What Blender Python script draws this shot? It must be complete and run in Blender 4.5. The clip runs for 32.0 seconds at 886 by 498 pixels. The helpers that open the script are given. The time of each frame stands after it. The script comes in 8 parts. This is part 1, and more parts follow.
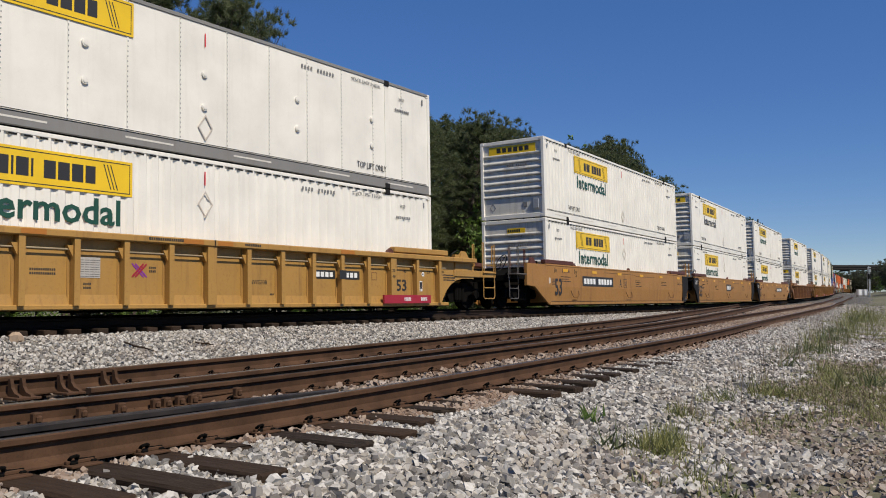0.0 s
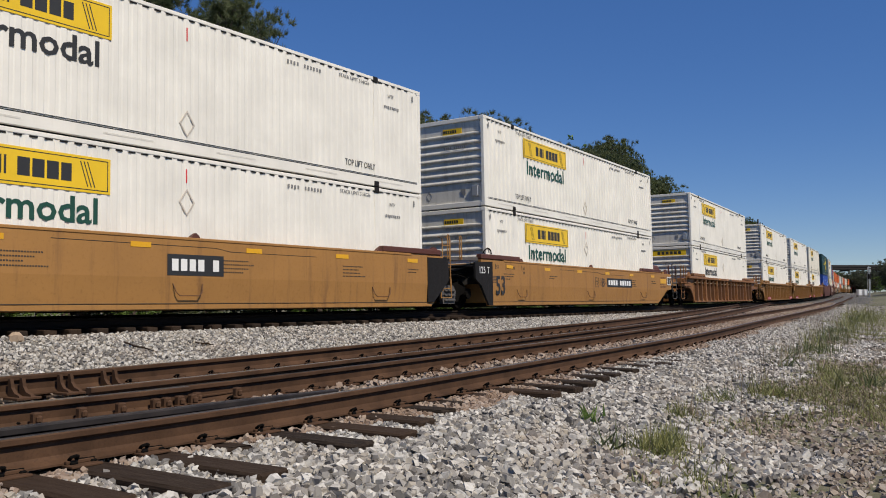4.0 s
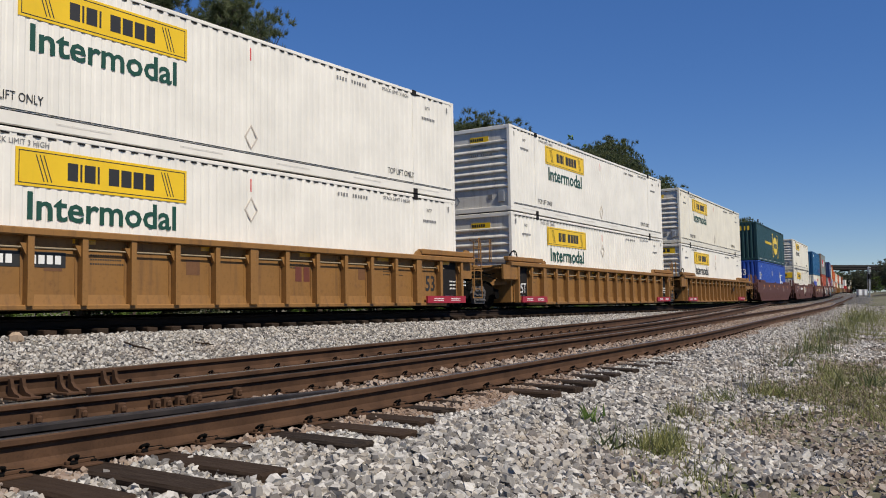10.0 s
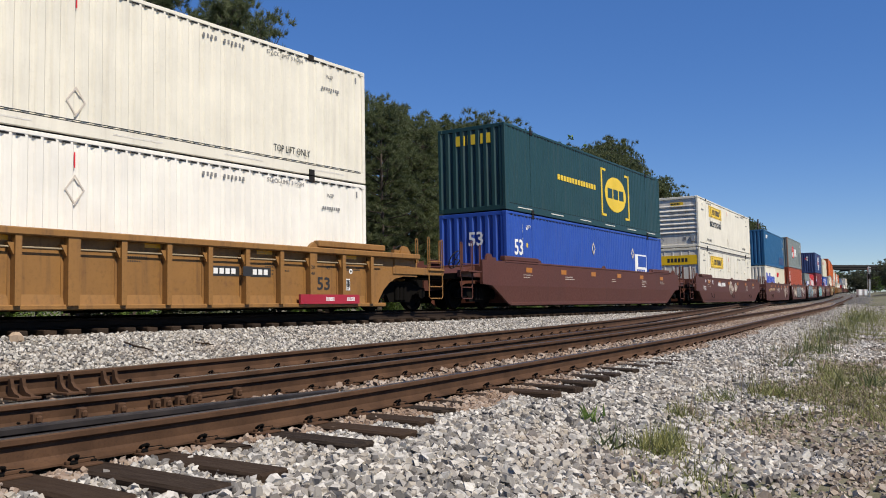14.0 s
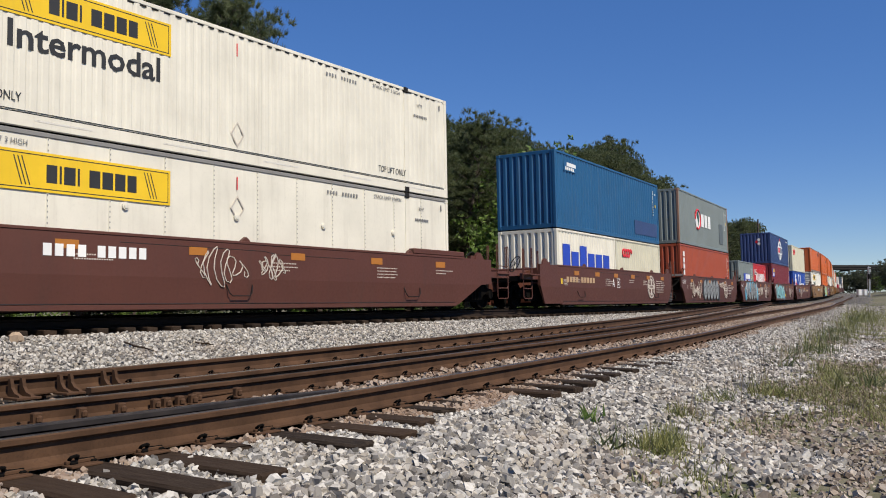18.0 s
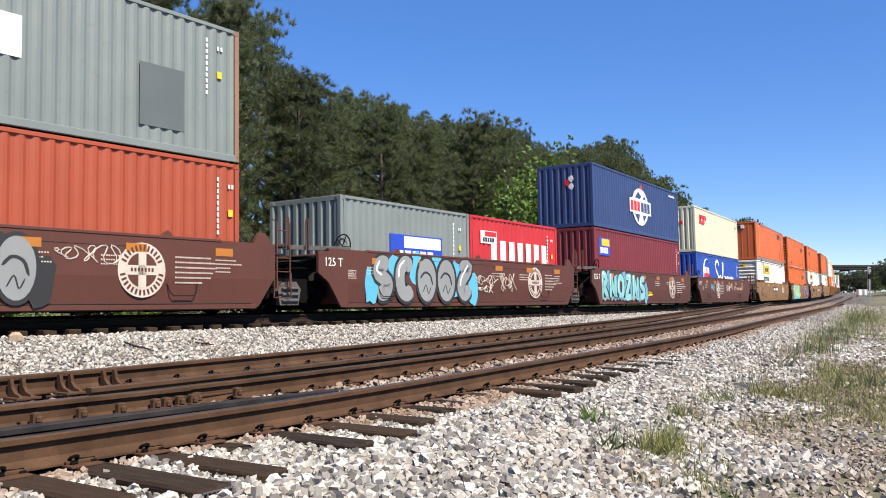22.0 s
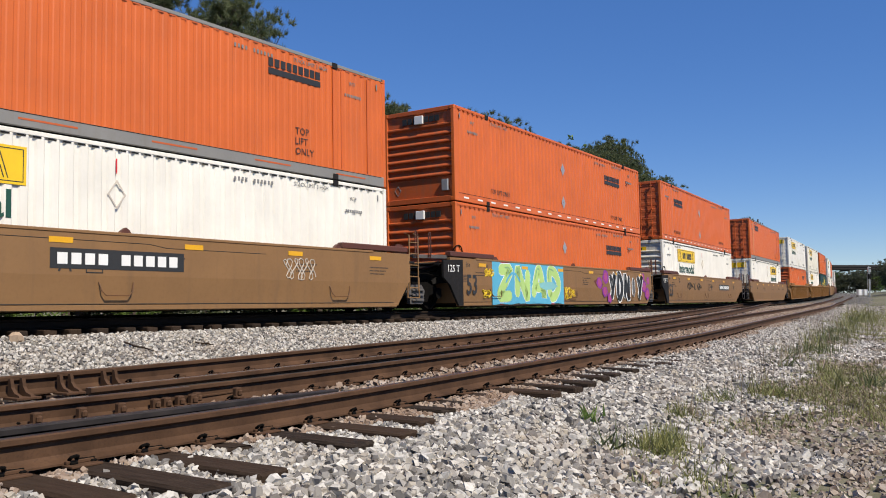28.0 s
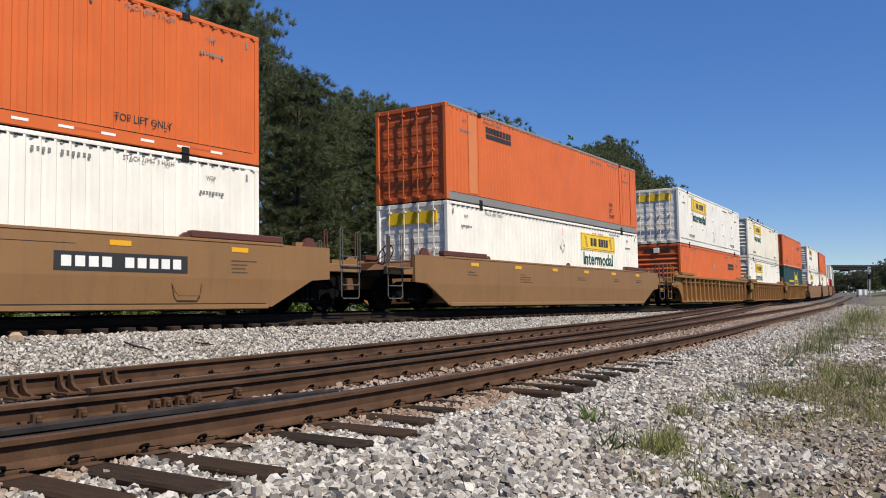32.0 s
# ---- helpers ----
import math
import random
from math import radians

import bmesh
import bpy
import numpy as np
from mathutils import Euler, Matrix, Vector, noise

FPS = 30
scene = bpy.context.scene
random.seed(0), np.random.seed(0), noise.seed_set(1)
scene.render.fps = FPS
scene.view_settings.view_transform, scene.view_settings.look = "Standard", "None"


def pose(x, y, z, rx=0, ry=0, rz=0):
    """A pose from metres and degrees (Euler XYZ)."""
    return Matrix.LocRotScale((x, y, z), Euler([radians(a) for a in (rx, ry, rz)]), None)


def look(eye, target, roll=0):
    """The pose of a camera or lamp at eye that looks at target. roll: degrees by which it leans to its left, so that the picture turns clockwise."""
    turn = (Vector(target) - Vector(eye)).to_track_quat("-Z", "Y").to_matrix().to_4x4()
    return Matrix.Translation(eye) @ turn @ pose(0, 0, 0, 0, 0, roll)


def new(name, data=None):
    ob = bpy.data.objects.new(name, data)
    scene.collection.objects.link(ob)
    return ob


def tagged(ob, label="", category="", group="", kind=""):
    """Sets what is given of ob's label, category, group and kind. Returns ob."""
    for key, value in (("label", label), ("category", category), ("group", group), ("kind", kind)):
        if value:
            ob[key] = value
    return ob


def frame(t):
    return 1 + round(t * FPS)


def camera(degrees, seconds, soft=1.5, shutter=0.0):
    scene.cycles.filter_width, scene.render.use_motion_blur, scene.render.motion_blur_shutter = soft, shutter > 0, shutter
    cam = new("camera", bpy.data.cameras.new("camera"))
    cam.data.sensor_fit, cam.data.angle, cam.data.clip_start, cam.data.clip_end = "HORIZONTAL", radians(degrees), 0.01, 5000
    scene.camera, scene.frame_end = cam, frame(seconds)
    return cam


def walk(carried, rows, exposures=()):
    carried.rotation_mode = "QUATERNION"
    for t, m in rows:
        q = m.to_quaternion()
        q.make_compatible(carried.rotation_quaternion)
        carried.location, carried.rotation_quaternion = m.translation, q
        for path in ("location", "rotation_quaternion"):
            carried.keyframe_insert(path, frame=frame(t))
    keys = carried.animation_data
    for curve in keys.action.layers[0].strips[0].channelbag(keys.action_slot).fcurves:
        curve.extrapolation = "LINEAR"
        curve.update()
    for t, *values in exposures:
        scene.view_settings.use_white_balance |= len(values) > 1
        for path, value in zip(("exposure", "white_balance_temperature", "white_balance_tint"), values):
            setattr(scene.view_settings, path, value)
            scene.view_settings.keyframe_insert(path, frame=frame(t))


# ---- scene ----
cam = camera(54.63, 32.0, soft=1.0)
EYE = pose(0, 0, 0.95, 93.32, 0, 0)
walk(cam, [(0.0, EYE), (32.0, EYE)], exposures=[(0.0, -0.28), (1.0, -0.06), (2.0, -0.28), (3.0, -0.34), (6.0, -0.33), (7.0, 0.02), (8.0, -0.20), (9.0, 0.03), (10.0, -0.27), (12.0, -0.20), (13.0, -0.02), (14.0, -0.02), (15.5, 0.2), (17.0, 0.36), (18.0, -0.08), (19.0, 0.32), (20.0, 0.38), (22.0, 0.58), (24.0, 0.54), (25.0, 0.42), (28.0, 0.05), (29.0, 0.15), (30.0, 0.12), (31.0, 0.04), (32.0, 0.03)])

# ---------------------------------------------------------------- light
SUN_AZ, SUN_EL = radians(-47), radians(51)      # azimuth counted from +x towards +y
world = bpy.data.worlds.new("sky")
world.use_nodes = True
scene.world = world
wn = world.node_tree.nodes
sky = wn.new("ShaderNodeTexSky")
sky.sky_type = "NISHITA"
sky.sun_disc = False
sky.sun_elevation = SUN_EL
sky.sun_rotation = radians(90) - SUN_AZ
sky.air_density, sky.dust_density, sky.ozone_density = 1.0, 0.0, 2.0
sky.altitude = 1800
vivid = wn.new("ShaderNodeHueSaturation")
vivid.inputs["Saturation"].default_value = 1.30
vivid.inputs["Hue"].default_value = 0.512
world.node_tree.links.new(sky.outputs[0], vivid.inputs["Color"])
even = wn.new("ShaderNodeMixRGB")        # clear even blue of a dry spring day
even.inputs[0].default_value = 0.42
even.inputs[2].default_value = (0.58, 1.45, 3.75, 1)
world.node_tree.links.new(vivid.outputs[0], even.inputs[1])
world.node_tree.links.new(even.outputs[0], wn["Background"].inputs[0])
wn["Background"].inputs[1].default_value = 0.13
sun = new("sun", bpy.data.lights.new("sun", "SUN"))
sun.data.energy, sun.data.angle, sun.data.color = 5.8, radians(0.55), (1.0, 0.905, 0.755)
sun.matrix_world = look((60 * math.cos(SUN_AZ), 60 * math.sin(SUN_AZ), 60 * math.tan(SUN_EL)), (0, 0, 0))

# ---------------------------------------------------------------- the line of the tracks
# curvature of the train's track along its length s; s = 0 lies 28 m ahead of the camera
K_S = [-400, -60, -30, 0, 30, 60, 100, 150, 200, 260, 330, 420, 900]
K_V = [0, 0, 0.00068, 0.00301, 0.00134, 0.00014, 0.00081, 0.00055, -0.0002, -0.0002, -0.0003, -0.0004, 0]
S_AX = np.arange(-400.0, 1000.0, 0.5)
TH_AX = np.cumsum(np.interp(S_AX, K_S, K_V)) * 0.5
I0 = int(np.argmin(abs(S_AX)))
TH_AX += 0.9911 - TH_AX[I0]
X_AX = np.cumsum(np.cos(TH_AX)) * 0.5
Y_AX = np.cumsum(np.sin(TH_AX)) * 0.5
X_AX += 0.8657 - X_AX[I0]
Y_AX += 28.3242 - Y_AX[I0]
Z_RAIL = 0.598                                   # railhead of the train's track
BANK = -1.21                                     # cant of that track, degrees


RISE_S, RISE_Z = [-400, 30, 60, 90, 130, 170, 250, 350, 500, 1000], [0, 0, 0.10, 0.38, 0.80, 1.15, 1.9, 2.8, 3.6, 5.0]
k_rise = np.hanning(83)[1:-1]
RISE = np.convolve(np.pad(np.interp(S_AX, RISE_S, RISE_Z), 40, mode="edge"), k_rise / k_rise.sum(), mode="valid")


def place(s, lat, z):
    """World points from distance along the train's track and offset to its right."""
    t = np.interp(s, S_AX, TH_AX)
    return np.stack([np.interp(s, S_AX, X_AX) + np.sin(t) * lat, np.interp(s, S_AX, Y_AX) - np.cos(t) * lat, z + np.interp(s, S_AX, RISE)], -1)


def smooth(v, n):
    k = np.hanning(2 * n + 3)[1:-1]
    return np.convolve(np.pad(v, n, mode="edge"), k / k.sum(), mode="valid")


def along(xs, vs, n=16):
    """A smooth profile over S_AX through the given knots."""
    return smooth(np.interp(S_AX, xs, vs), n)


SIDE_S = [-60, -30, -22, -19, -15, -8, -5, 0, 5, 10, 15, 20, 35, 50, 70, 90, 150, 260]
SIDE_LAT = along(SIDE_S, [10.25, 10.15, 10.11, 9.96, 9.60, 9.25, 8.91, 8.27, 7.84, 7.47, 7.15, 6.86, 6.16, 5.33, 4.70, 4.11, 3.78, 3.73], 8)
SIDE_Z = along(SIDE_S, [0.22, 0.22, 0.207, 0.174, 0.207, 0.28, 0.299, 0.322, 0.358, 0.395, 0.427, 0.454, 0.501, 0.538, 0.56, 0.578, 0.592, 0.583], 8)
CROSS_S = [-60, -30, -22, -15, -8, -5, 0, 5, 10, 15, 20, 30, 35, 50, 62]
CROSS_LAT = along(CROSS_S, [12.3, 9.62, 8.69, 7.99, 7.32, 7.0, 6.32, 5.62, 4.965, 4.325, 3.72, 2.53, 1.97, 0.4, 0.0], 8)


def side_lat(s): return np.interp(s, S_AX, SIDE_LAT)
def side_z(s): return np.interp(s, S_AX, SIDE_Z)
def cross_lat(s): return np.interp(s, S_AX, CROSS_LAT)
def cross_z(s):
    f = np.clip(cross_lat(s) / side_lat(s), 0, 1)
    return Z_RAIL + (side_z(s) - Z_RAIL) * f


def ground_z(s, lat):
    """Height of the ballast and ground."""
    sl = side_lat(s)
    sz = side_z(s) - 0.222 + 0.022 * np.clip((s + 15) / 6, 0, 1)
    ends = np.clip((lat - sl - 0.95) / 0.5, 0, 1)
    sz = sz - (0.030 + 0.035 * np.exp(-((s + 14.8) / 1.6) ** 2)) * ends * np.clip((-9 - s) / 3, 0, 1)
    top = Z_RAIL - 0.30
    near = np.clip((lat - sl - 1.9) / 1.9, 0, 1)
    z_near = sz - 0.20 * near * near * (3 - 2 * near)
    foot = np.minimum(4.6, np.maximum(cross_lat(s) - 1.9, 2.3))
    f = np.clip((lat - 2.1) / np.maximum(foot - 2.1, 0.3), 0, 1)
    z_mid = np.minimum(sz + 0.0 * s, top) * f + top * (1 - f)
    z = np.where(lat > sl + 1.9, z_near, np.where(lat > 2.1, z_mid, top))
    far = np.clip((-lat - 2.2) / 3.0, 0, 1)
    z = np.where(lat < -2.2, top - 0.75 * far, z)
    away = np.clip((s - 60) / 120, 0, 1)
    return z + away * np.clip((lat - 8) / 8, 0, 1) * 0.85


# ---------------------------------------------------------------- materials
def mat(name, build):
    m = bpy.data.materials.new(name)
    m.use_nodes = True
    t = m.node_tree
    b = t.nodes["Principled BSDF"]
    build(t, b)
    return m


def node(t, kind, **kw):
    n = t.nodes.new(kind)
    for k, v in kw.items():
        if k in n.inputs:
            n.inputs[k].default_value = v
    return n


def noise_tex(t, scale, detail=4.0, rough=0.6, coord="Object", stretch=None):
    c = t.nodes.new("ShaderNodeTexCoord")
    n = node(t, "ShaderNodeTexNoise", Scale=scale, Detail=detail, Roughness=rough)
    if stretch:
        mp = t.nodes.new("ShaderNodeMapping")
        mp.inputs["Scale"].default_value = stretch
        t.links.new(c.outputs[coord], mp.inputs[0])
        t.links.new(mp.outputs[0], n.inputs["Vector"])
    else:
        t.links.new(c.outputs[coord], n.inputs["Vector"])
    return n.outputs["Fac"]


def ramp(t, fac, stops):
    r = t.nodes.new("ShaderNodeValToRGB")
    el = r.color_ramp.elements
    while len(el) < len(stops):
        el.new(0.5)
    for e, (p, c) in zip(el, stops):
        e.position = p
        e.color = (*c, 1) if len(c) == 3 else c
    t.links.new(fac, r.inputs[0])
    return r.outputs[0]


def mix(t, fac, a, b, mode="MIX"):
    m = t.nodes.new("ShaderNodeMixRGB")
    m.blend_type = mode
    for i, v in enumerate((fac, a, b)):
        if isinstance(v, (int, float)):
            m.inputs[i].default_value = v
        elif isinstance(v, tuple):
            m.inputs[i].default_value = (*v, 1)
        else:
            t.links.new(v, m.inputs[i])
    return m.outputs[0]


def bump(t, b, height, strength=0.3, distance=0.01):
    n = node(t, "ShaderNodeBump", Strength=strength, Distance=distance)
    t.links.new(height, n.inputs["Height"])
    t.links.new(n.outputs[0], b.inputs["Normal"])


def grey(v):
    return (v, v, v)


def paint(name, col, rough=0.45, dirt=(0.16, 0.12, 0.08), amount=0.35, rust=0.0, streak=True, metal=0.0):
    """Weathered paint: fine mottling, downward streaks of dirt and spots of rust."""
    def build(t, b):
        big = noise_tex(t, 0.9, 6)
        c = mix(t, ramp(t, big, [(0.35, grey(0.0)), (0.75, grey(1.0))]), col, tuple(v * 0.84 for v in col))
        if streak:
            st = noise_tex(t, 1.0, 5, 0.65, stretch=(5.0, 5.0, 0.35))
            c = mix(t, ramp(t, st, [(0.52, grey(0.0)), (0.80, grey(amount))]), c, dirt)
        fine = noise_tex(t, 14, 5, 0.7)
        c = mix(t, ramp(t, fine, [(0.55, grey(0.0)), (0.85, grey(amount * 0.6))]), c, tuple(v * 0.6 for v in dirt))
        if rust:
            sp = noise_tex(t, 5.5, 8, 0.72)
            c = mix(t, ramp(t, sp, [(0.60 - 0.12 * rust, grey(0.0)), (0.68 - 0.08 * rust, grey(min(1, rust)))]), c, (0.11, 0.045, 0.02))
        t.links.new(c, b.inputs["Base Color"])
        t.links.new(ramp(t, fine, [(0.3, grey(rough - 0.08)), (0.8, grey(min(1, rough + 0.2)))]), b.inputs["Roughness"])
        b.inputs["Metallic"].default_value = metal
        bump(t, b, fine, 0.12, 0.004)
        if sum(col) < 0.06:
            b.inputs["Specular IOR Level"].default_value = 0.2 if sum(col) > 0.03 else 0.05
    return mat(name, build)


WHITE = paint("white_container_paint", (0.80, 0.772, 0.70), 0.4, amount=0.10)
WHITE_OLD = paint("cream_white_container_paint", (0.74, 0.705, 0.60), 0.45, amount=0.22, rust=0.05)
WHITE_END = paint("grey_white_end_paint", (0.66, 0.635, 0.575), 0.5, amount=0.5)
ORANGE = paint("orange_container_paint", (0.60, 0.125, 0.020), 0.42, amount=0.16)
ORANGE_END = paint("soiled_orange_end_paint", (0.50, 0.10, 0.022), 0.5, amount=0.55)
ORANGE_PALE = paint("sun_bleached_orange_paint", (0.60, 0.19, 0.06), 0.5, amount=0.2)
YELLOW_CAR = paint("yellow_ochre_car_paint", (0.385, 0.214, 0.052), 0.5, dirt=(0.11, 0.05, 0.025), amount=0.62, rust=0.16)
YELLOW_RIB = paint("soiled_ochre_car_paint", (0.250, 0.122, 0.030), 0.6, dirt=(0.06, 0.030, 0.018), amount=0.75, rust=0.34)
RUSTY_CAR = paint("rusty_ochre_car_paint", (0.24, 0.105, 0.032), 0.6, dirt=(0.05, 0.026, 0.017), amount=0.9, rust=0.75)
YELLOW_SMOOTH = paint("faded_ochre_car_paint", (0.345, 0.170, 0.044), 0.55, dirt=(0.10, 0.048, 0.024), amount=0.7, rust=0.12)
TAN_CAR = paint("tan_car_paint", (0.23, 0.122, 0.046), 0.55, dirt=(0.10, 0.06, 0.035), amount=0.4, rust=0.08)
MAROON_CAR = paint("oxide_maroon_car_paint", (0.092, 0.0290, 0.0175), 0.55, dirt=(0.045, 0.026, 0.018), amount=0.4, rust=0.1)
POST_RUST = paint("rust_brown_post_paint", (0.15, 0.068, 0.026), 0.65, dirt=(0.04, 0.022, 0.014), amount=0.5, rust=0.5)
WORN_POST = paint("rubbed_corner_post_paint", (0.26, 0.15, 0.10), 0.6, dirt=(0.10, 0.05, 0.03), amount=0.5, rust=0.4)
CREST_INK = paint("soiled_cream_lettering", (0.56, 0.50, 0.43), 0.5, amount=0.35)
NAVY = paint("navy_container_paint", (0.029, 0.052, 0.15), 0.4, amount=0.2, rust=0.12)
BLUE = paint("royal_blue_container_paint", (0.020, 0.068, 0.35), 0.4, amount=0.15, rust=0.05)
TEAL = paint("mid_blue_container_paint", (0.014, 0.092, 0.215), 0.4, amount=0.2, rust=0.1)
GREEN = paint("dark_green_container_paint", (0.011, 0.046, 0.048), 0.42, amount=0.15)
GREY = paint("grey_container_paint", (0.185, 0.215, 0.21), 0.45, amount=0.2, rust=0.12)
BROWNRED = paint("red_brown_container_paint", (0.335, 0.064, 0.026), 0.45, amount=0.18, rust=0.1)
DARKRED = paint("dark_red_container_paint", (0.165, 0.020, 0.026), 0.45, amount=0.18, rust=0.1)
RED = paint("bright_red_container_paint", (0.48, 0.022, 0.026), 0.42, amount=0.15, rust=0.05)
CREAM = paint("cream_container_paint", (0.60, 0.57, 0.44), 0.45, amount=0.2, rust=0.08)
BLACK = paint("black_steel", (0.014, 0.013, 0.013), 0.7, dirt=(0.035, 0.026, 0.02), amount=0.4)
# grime, plus the shade below the car bodies put into the near-black
TRUCK = paint("grimy_shade_dark_steel", (0.006, 0.0055, 0.005), 0.9, dirt=(0.014, 0.010, 0.008), amount=0.4)
CAST = paint("dusty_grey_cast_steel", (0.085, 0.078, 0.075), 0.75, dirt=(0.03, 0.022, 0.018), amount=0.5)
GREY_RAIL = paint("bare_aluminium_rail", (0.22, 0.215, 0.205), 0.5, amount=0.4)
SIGN_YELLOW = paint("yellow_sign_paint", (0.80, 0.52, 0.015), 0.4, amount=0.12)
LETTER_BLACK = paint("black_lettering", (0.025, 0.025, 0.025), 0.5, amount=0.1, streak=False)
LETTER_GREY = paint("faded_grey_lettering", (0.20, 0.20, 0.20), 0.5, amount=0.2, streak=False)
LETTER_GREEN = paint("green_lettering", (0.012, 0.068, 0.045), 0.45, amount=0.1, streak=False)
LETTER_WHITE = paint("white_lettering", (0.80, 0.80, 0.78), 0.45, amount=0.15, streak=False)
LETTER_BLUE = paint("blue_lettering", (0.02, 0.06, 0.45), 0.45, amount=0.1, streak=False)
LETTER_RED = paint("red_lettering", (0.65, 0.02, 0.03), 0.45, amount=0.1, streak=False)
LETTER_GOLD = paint("gold_lettering", (0.75, 0.52, 0.03), 0.45, amount=0.1, streak=False)
REFLECT = paint("yellow_reflective_tape", (0.70, 0.36, 0.01), 0.3, amount=0.1, streak=False)
PALE_PIPE = paint("dusty_pale_pipe", (0.34, 0.27, 0.17), 0.6, amount=0.4)
NOTICE = paint("grey_pasted_paper", (0.42, 0.40, 0.37), 0.8, amount=0.4)
STEEL_BLUE = paint("dark_blue_grey_patch", (0.10, 0.12, 0.125), 0.55, amount=0.3)
REFLECT_OLD = paint("faded_orange_reflective_tape", (0.40, 0.15, 0.02), 0.45, amount=0.3, streak=False)
MARK_RED = paint("red_marking", (0.33, 0.018, 0.035), 0.4, amount=0.15, streak=False)
FADED_RED = paint("faded_red_emblem", (0.13, 0.035, 0.022), 0.6, amount=0.5)
CYAN = paint("pale_cyan_spray_paint", (0.22, 0.50, 0.52), 0.5, amount=0.1, streak=False)
SKY_SPRAY = paint("sky_blue_spray_paint", (0.10, 0.40, 0.58), 0.5, amount=0.1, streak=False)
STEEL_SPRAY = paint("steel_blue_spray_paint", (0.16, 0.32, 0.42), 0.5, amount=0.15, streak=False)
GREEN_SPRAY = paint("green_spray_paint", (0.22, 0.40, 0.19), 0.5, amount=0.15, streak=False)
TAN_INK = paint("faded_tan_lettering", (0.45, 0.30, 0.17), 0.5, amount=0.2, streak=False)
LIME = paint("lime_spray_paint", (0.42, 0.62, 0.20), 0.5, amount=0.1, streak=False)
PURPLE = paint("purple_spray_paint", (0.22, 0.03, 0.26), 0.5, amount=0.1, streak=False)
MAGENTA = paint("magenta_spray_paint", (0.36, 0.06, 0.20), 0.5, amount=0.2, streak=False)
SILVER = paint("silver_spray_paint", (0.25, 0.26, 0.26), 0.45, amount=0.15, streak=False)


def stone_mat(name, island, stain=0.22, dim=1.0):
    def build(t, b):
        if island:
            g = t.nodes.new("ShaderNodeNewGeometry")
            r = g.outputs["Random Per Island"]
        else:
            c = t.nodes.new("ShaderNodeTexCoord")
            v = node(t, "ShaderNodeTexVoronoi", Scale=19.0)
            t.links.new(c.outputs["Object"], v.inputs["Vector"])
            sp = t.nodes.new("ShaderNodeSeparateColor")
            t.links.new(v.outputs["Color"], sp.inputs[0])
            r = sp.outputs[0]
        col = ramp(t, r, [(0.0, (0.085, 0.08, 0.075)), (0.16, (0.19, 0.18, 0.168)), (0.42, (0.36, 0.342, 0.315)), (0.56, (0.44, 0.39, 0.315)),
                          (0.66, (0.50, 0.475, 0.435)), (0.85, (0.62, 0.595, 0.545)), (1.0, (0.72, 0.69, 0.635))])
        n = noise_tex(t, 45, 5)
        col = mix(t, ramp(t, n, [(0.4, grey(0)), (0.75, grey(0.45))]), col, (0.22, 0.19, 0.165))
        if dim < 1:
            col = mix(t, 1.0, col, grey(dim), "MULTIPLY")
        # rust-brown dust from the rails
        p = noise_tex(t, 0.9, 3)
        col = mix(t, ramp(t, p, [(0.5 - 0.25 * (stain > 0.4), grey(0.5 * stain * (stain > 0.8))), (0.75, grey(stain))]), col, (0.21, 0.125, 0.072) if stain > 0.8 else (0.27, 0.17, 0.10))
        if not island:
            # shade in the gaps between stones, multiplied into the colour
            gap_shade = ramp(t, v.outputs["Distance"], [(0.25, grey(1.0)), (0.75, grey(0.25))])
            col = mix(t, 1.0, col, gap_shade, "MULTIPLY")
            bump(t, b, gap_shade, 0.9, 0.03)
        else:
            bump(t, b, n, 0.35, 0.006)
        t.links.new(col, b.inputs["Base Color"])
        b.inputs["Roughness"].default_value = 0.85
    return mat(name, build)


STONE = stone_mat("crushed_limestone", True, 0.22, 0.83)
STONE_VERGE = stone_mat("soiled_small_stones", True, 0.6, 0.66)
STONE_RUST = stone_mat("rust_stained_limestone", True, 0.9)
STONE_GREY = stone_mat("grey_crushed_limestone", True, 0.25, 0.80)
# dimmed so that the bed carries the shade between loose stones
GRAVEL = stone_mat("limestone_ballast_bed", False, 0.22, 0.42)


def rail_build(t, b):
    n = noise_tex(t, 3.0, 6)
    f = noise_tex(t, 60, 4)
    c = ramp(t, n, [(0.3, (0.044, 0.023, 0.0125)), (0.7, (0.096, 0.051, 0.028))])
    c = mix(t, ramp(t, f, [(0.5, grey(0)), (0.8, grey(0.5))]), c, (0.022, 0.013, 0.009))
    t.links.new(c, b.inputs["Base Color"])
    b.inputs["Roughness"].default_value = 0.8
    b.inputs["Specular IOR Level"].default_value = 0.2
    bump(t, b, f, 0.2, 0.003)


RAIL = mat("rusty_rail_steel", rail_build)


def shine_build(t, b):
    n = noise_tex(t, 2.0, 5, stretch=(1.0, 1.0, 1.0))
    t.links.new(ramp(t, n, [(0.35, (0.06, 0.05, 0.042)), (0.7, (0.15, 0.13, 0.115))]), b.inputs["Base Color"])
    b.inputs["Metallic"].default_value = 0.6
    b.inputs["Roughness"].default_value = 0.42


# dark brown rail, the shade under the train put into its colour
MAIN_RAIL = paint("shade_dark_rail", (0.022, 0.014, 0.010), 0.75, dirt=(0.03, 0.02, 0.014), amount=0.4)
RAIL_TOP = mat("worn_railhead_steel", shine_build)


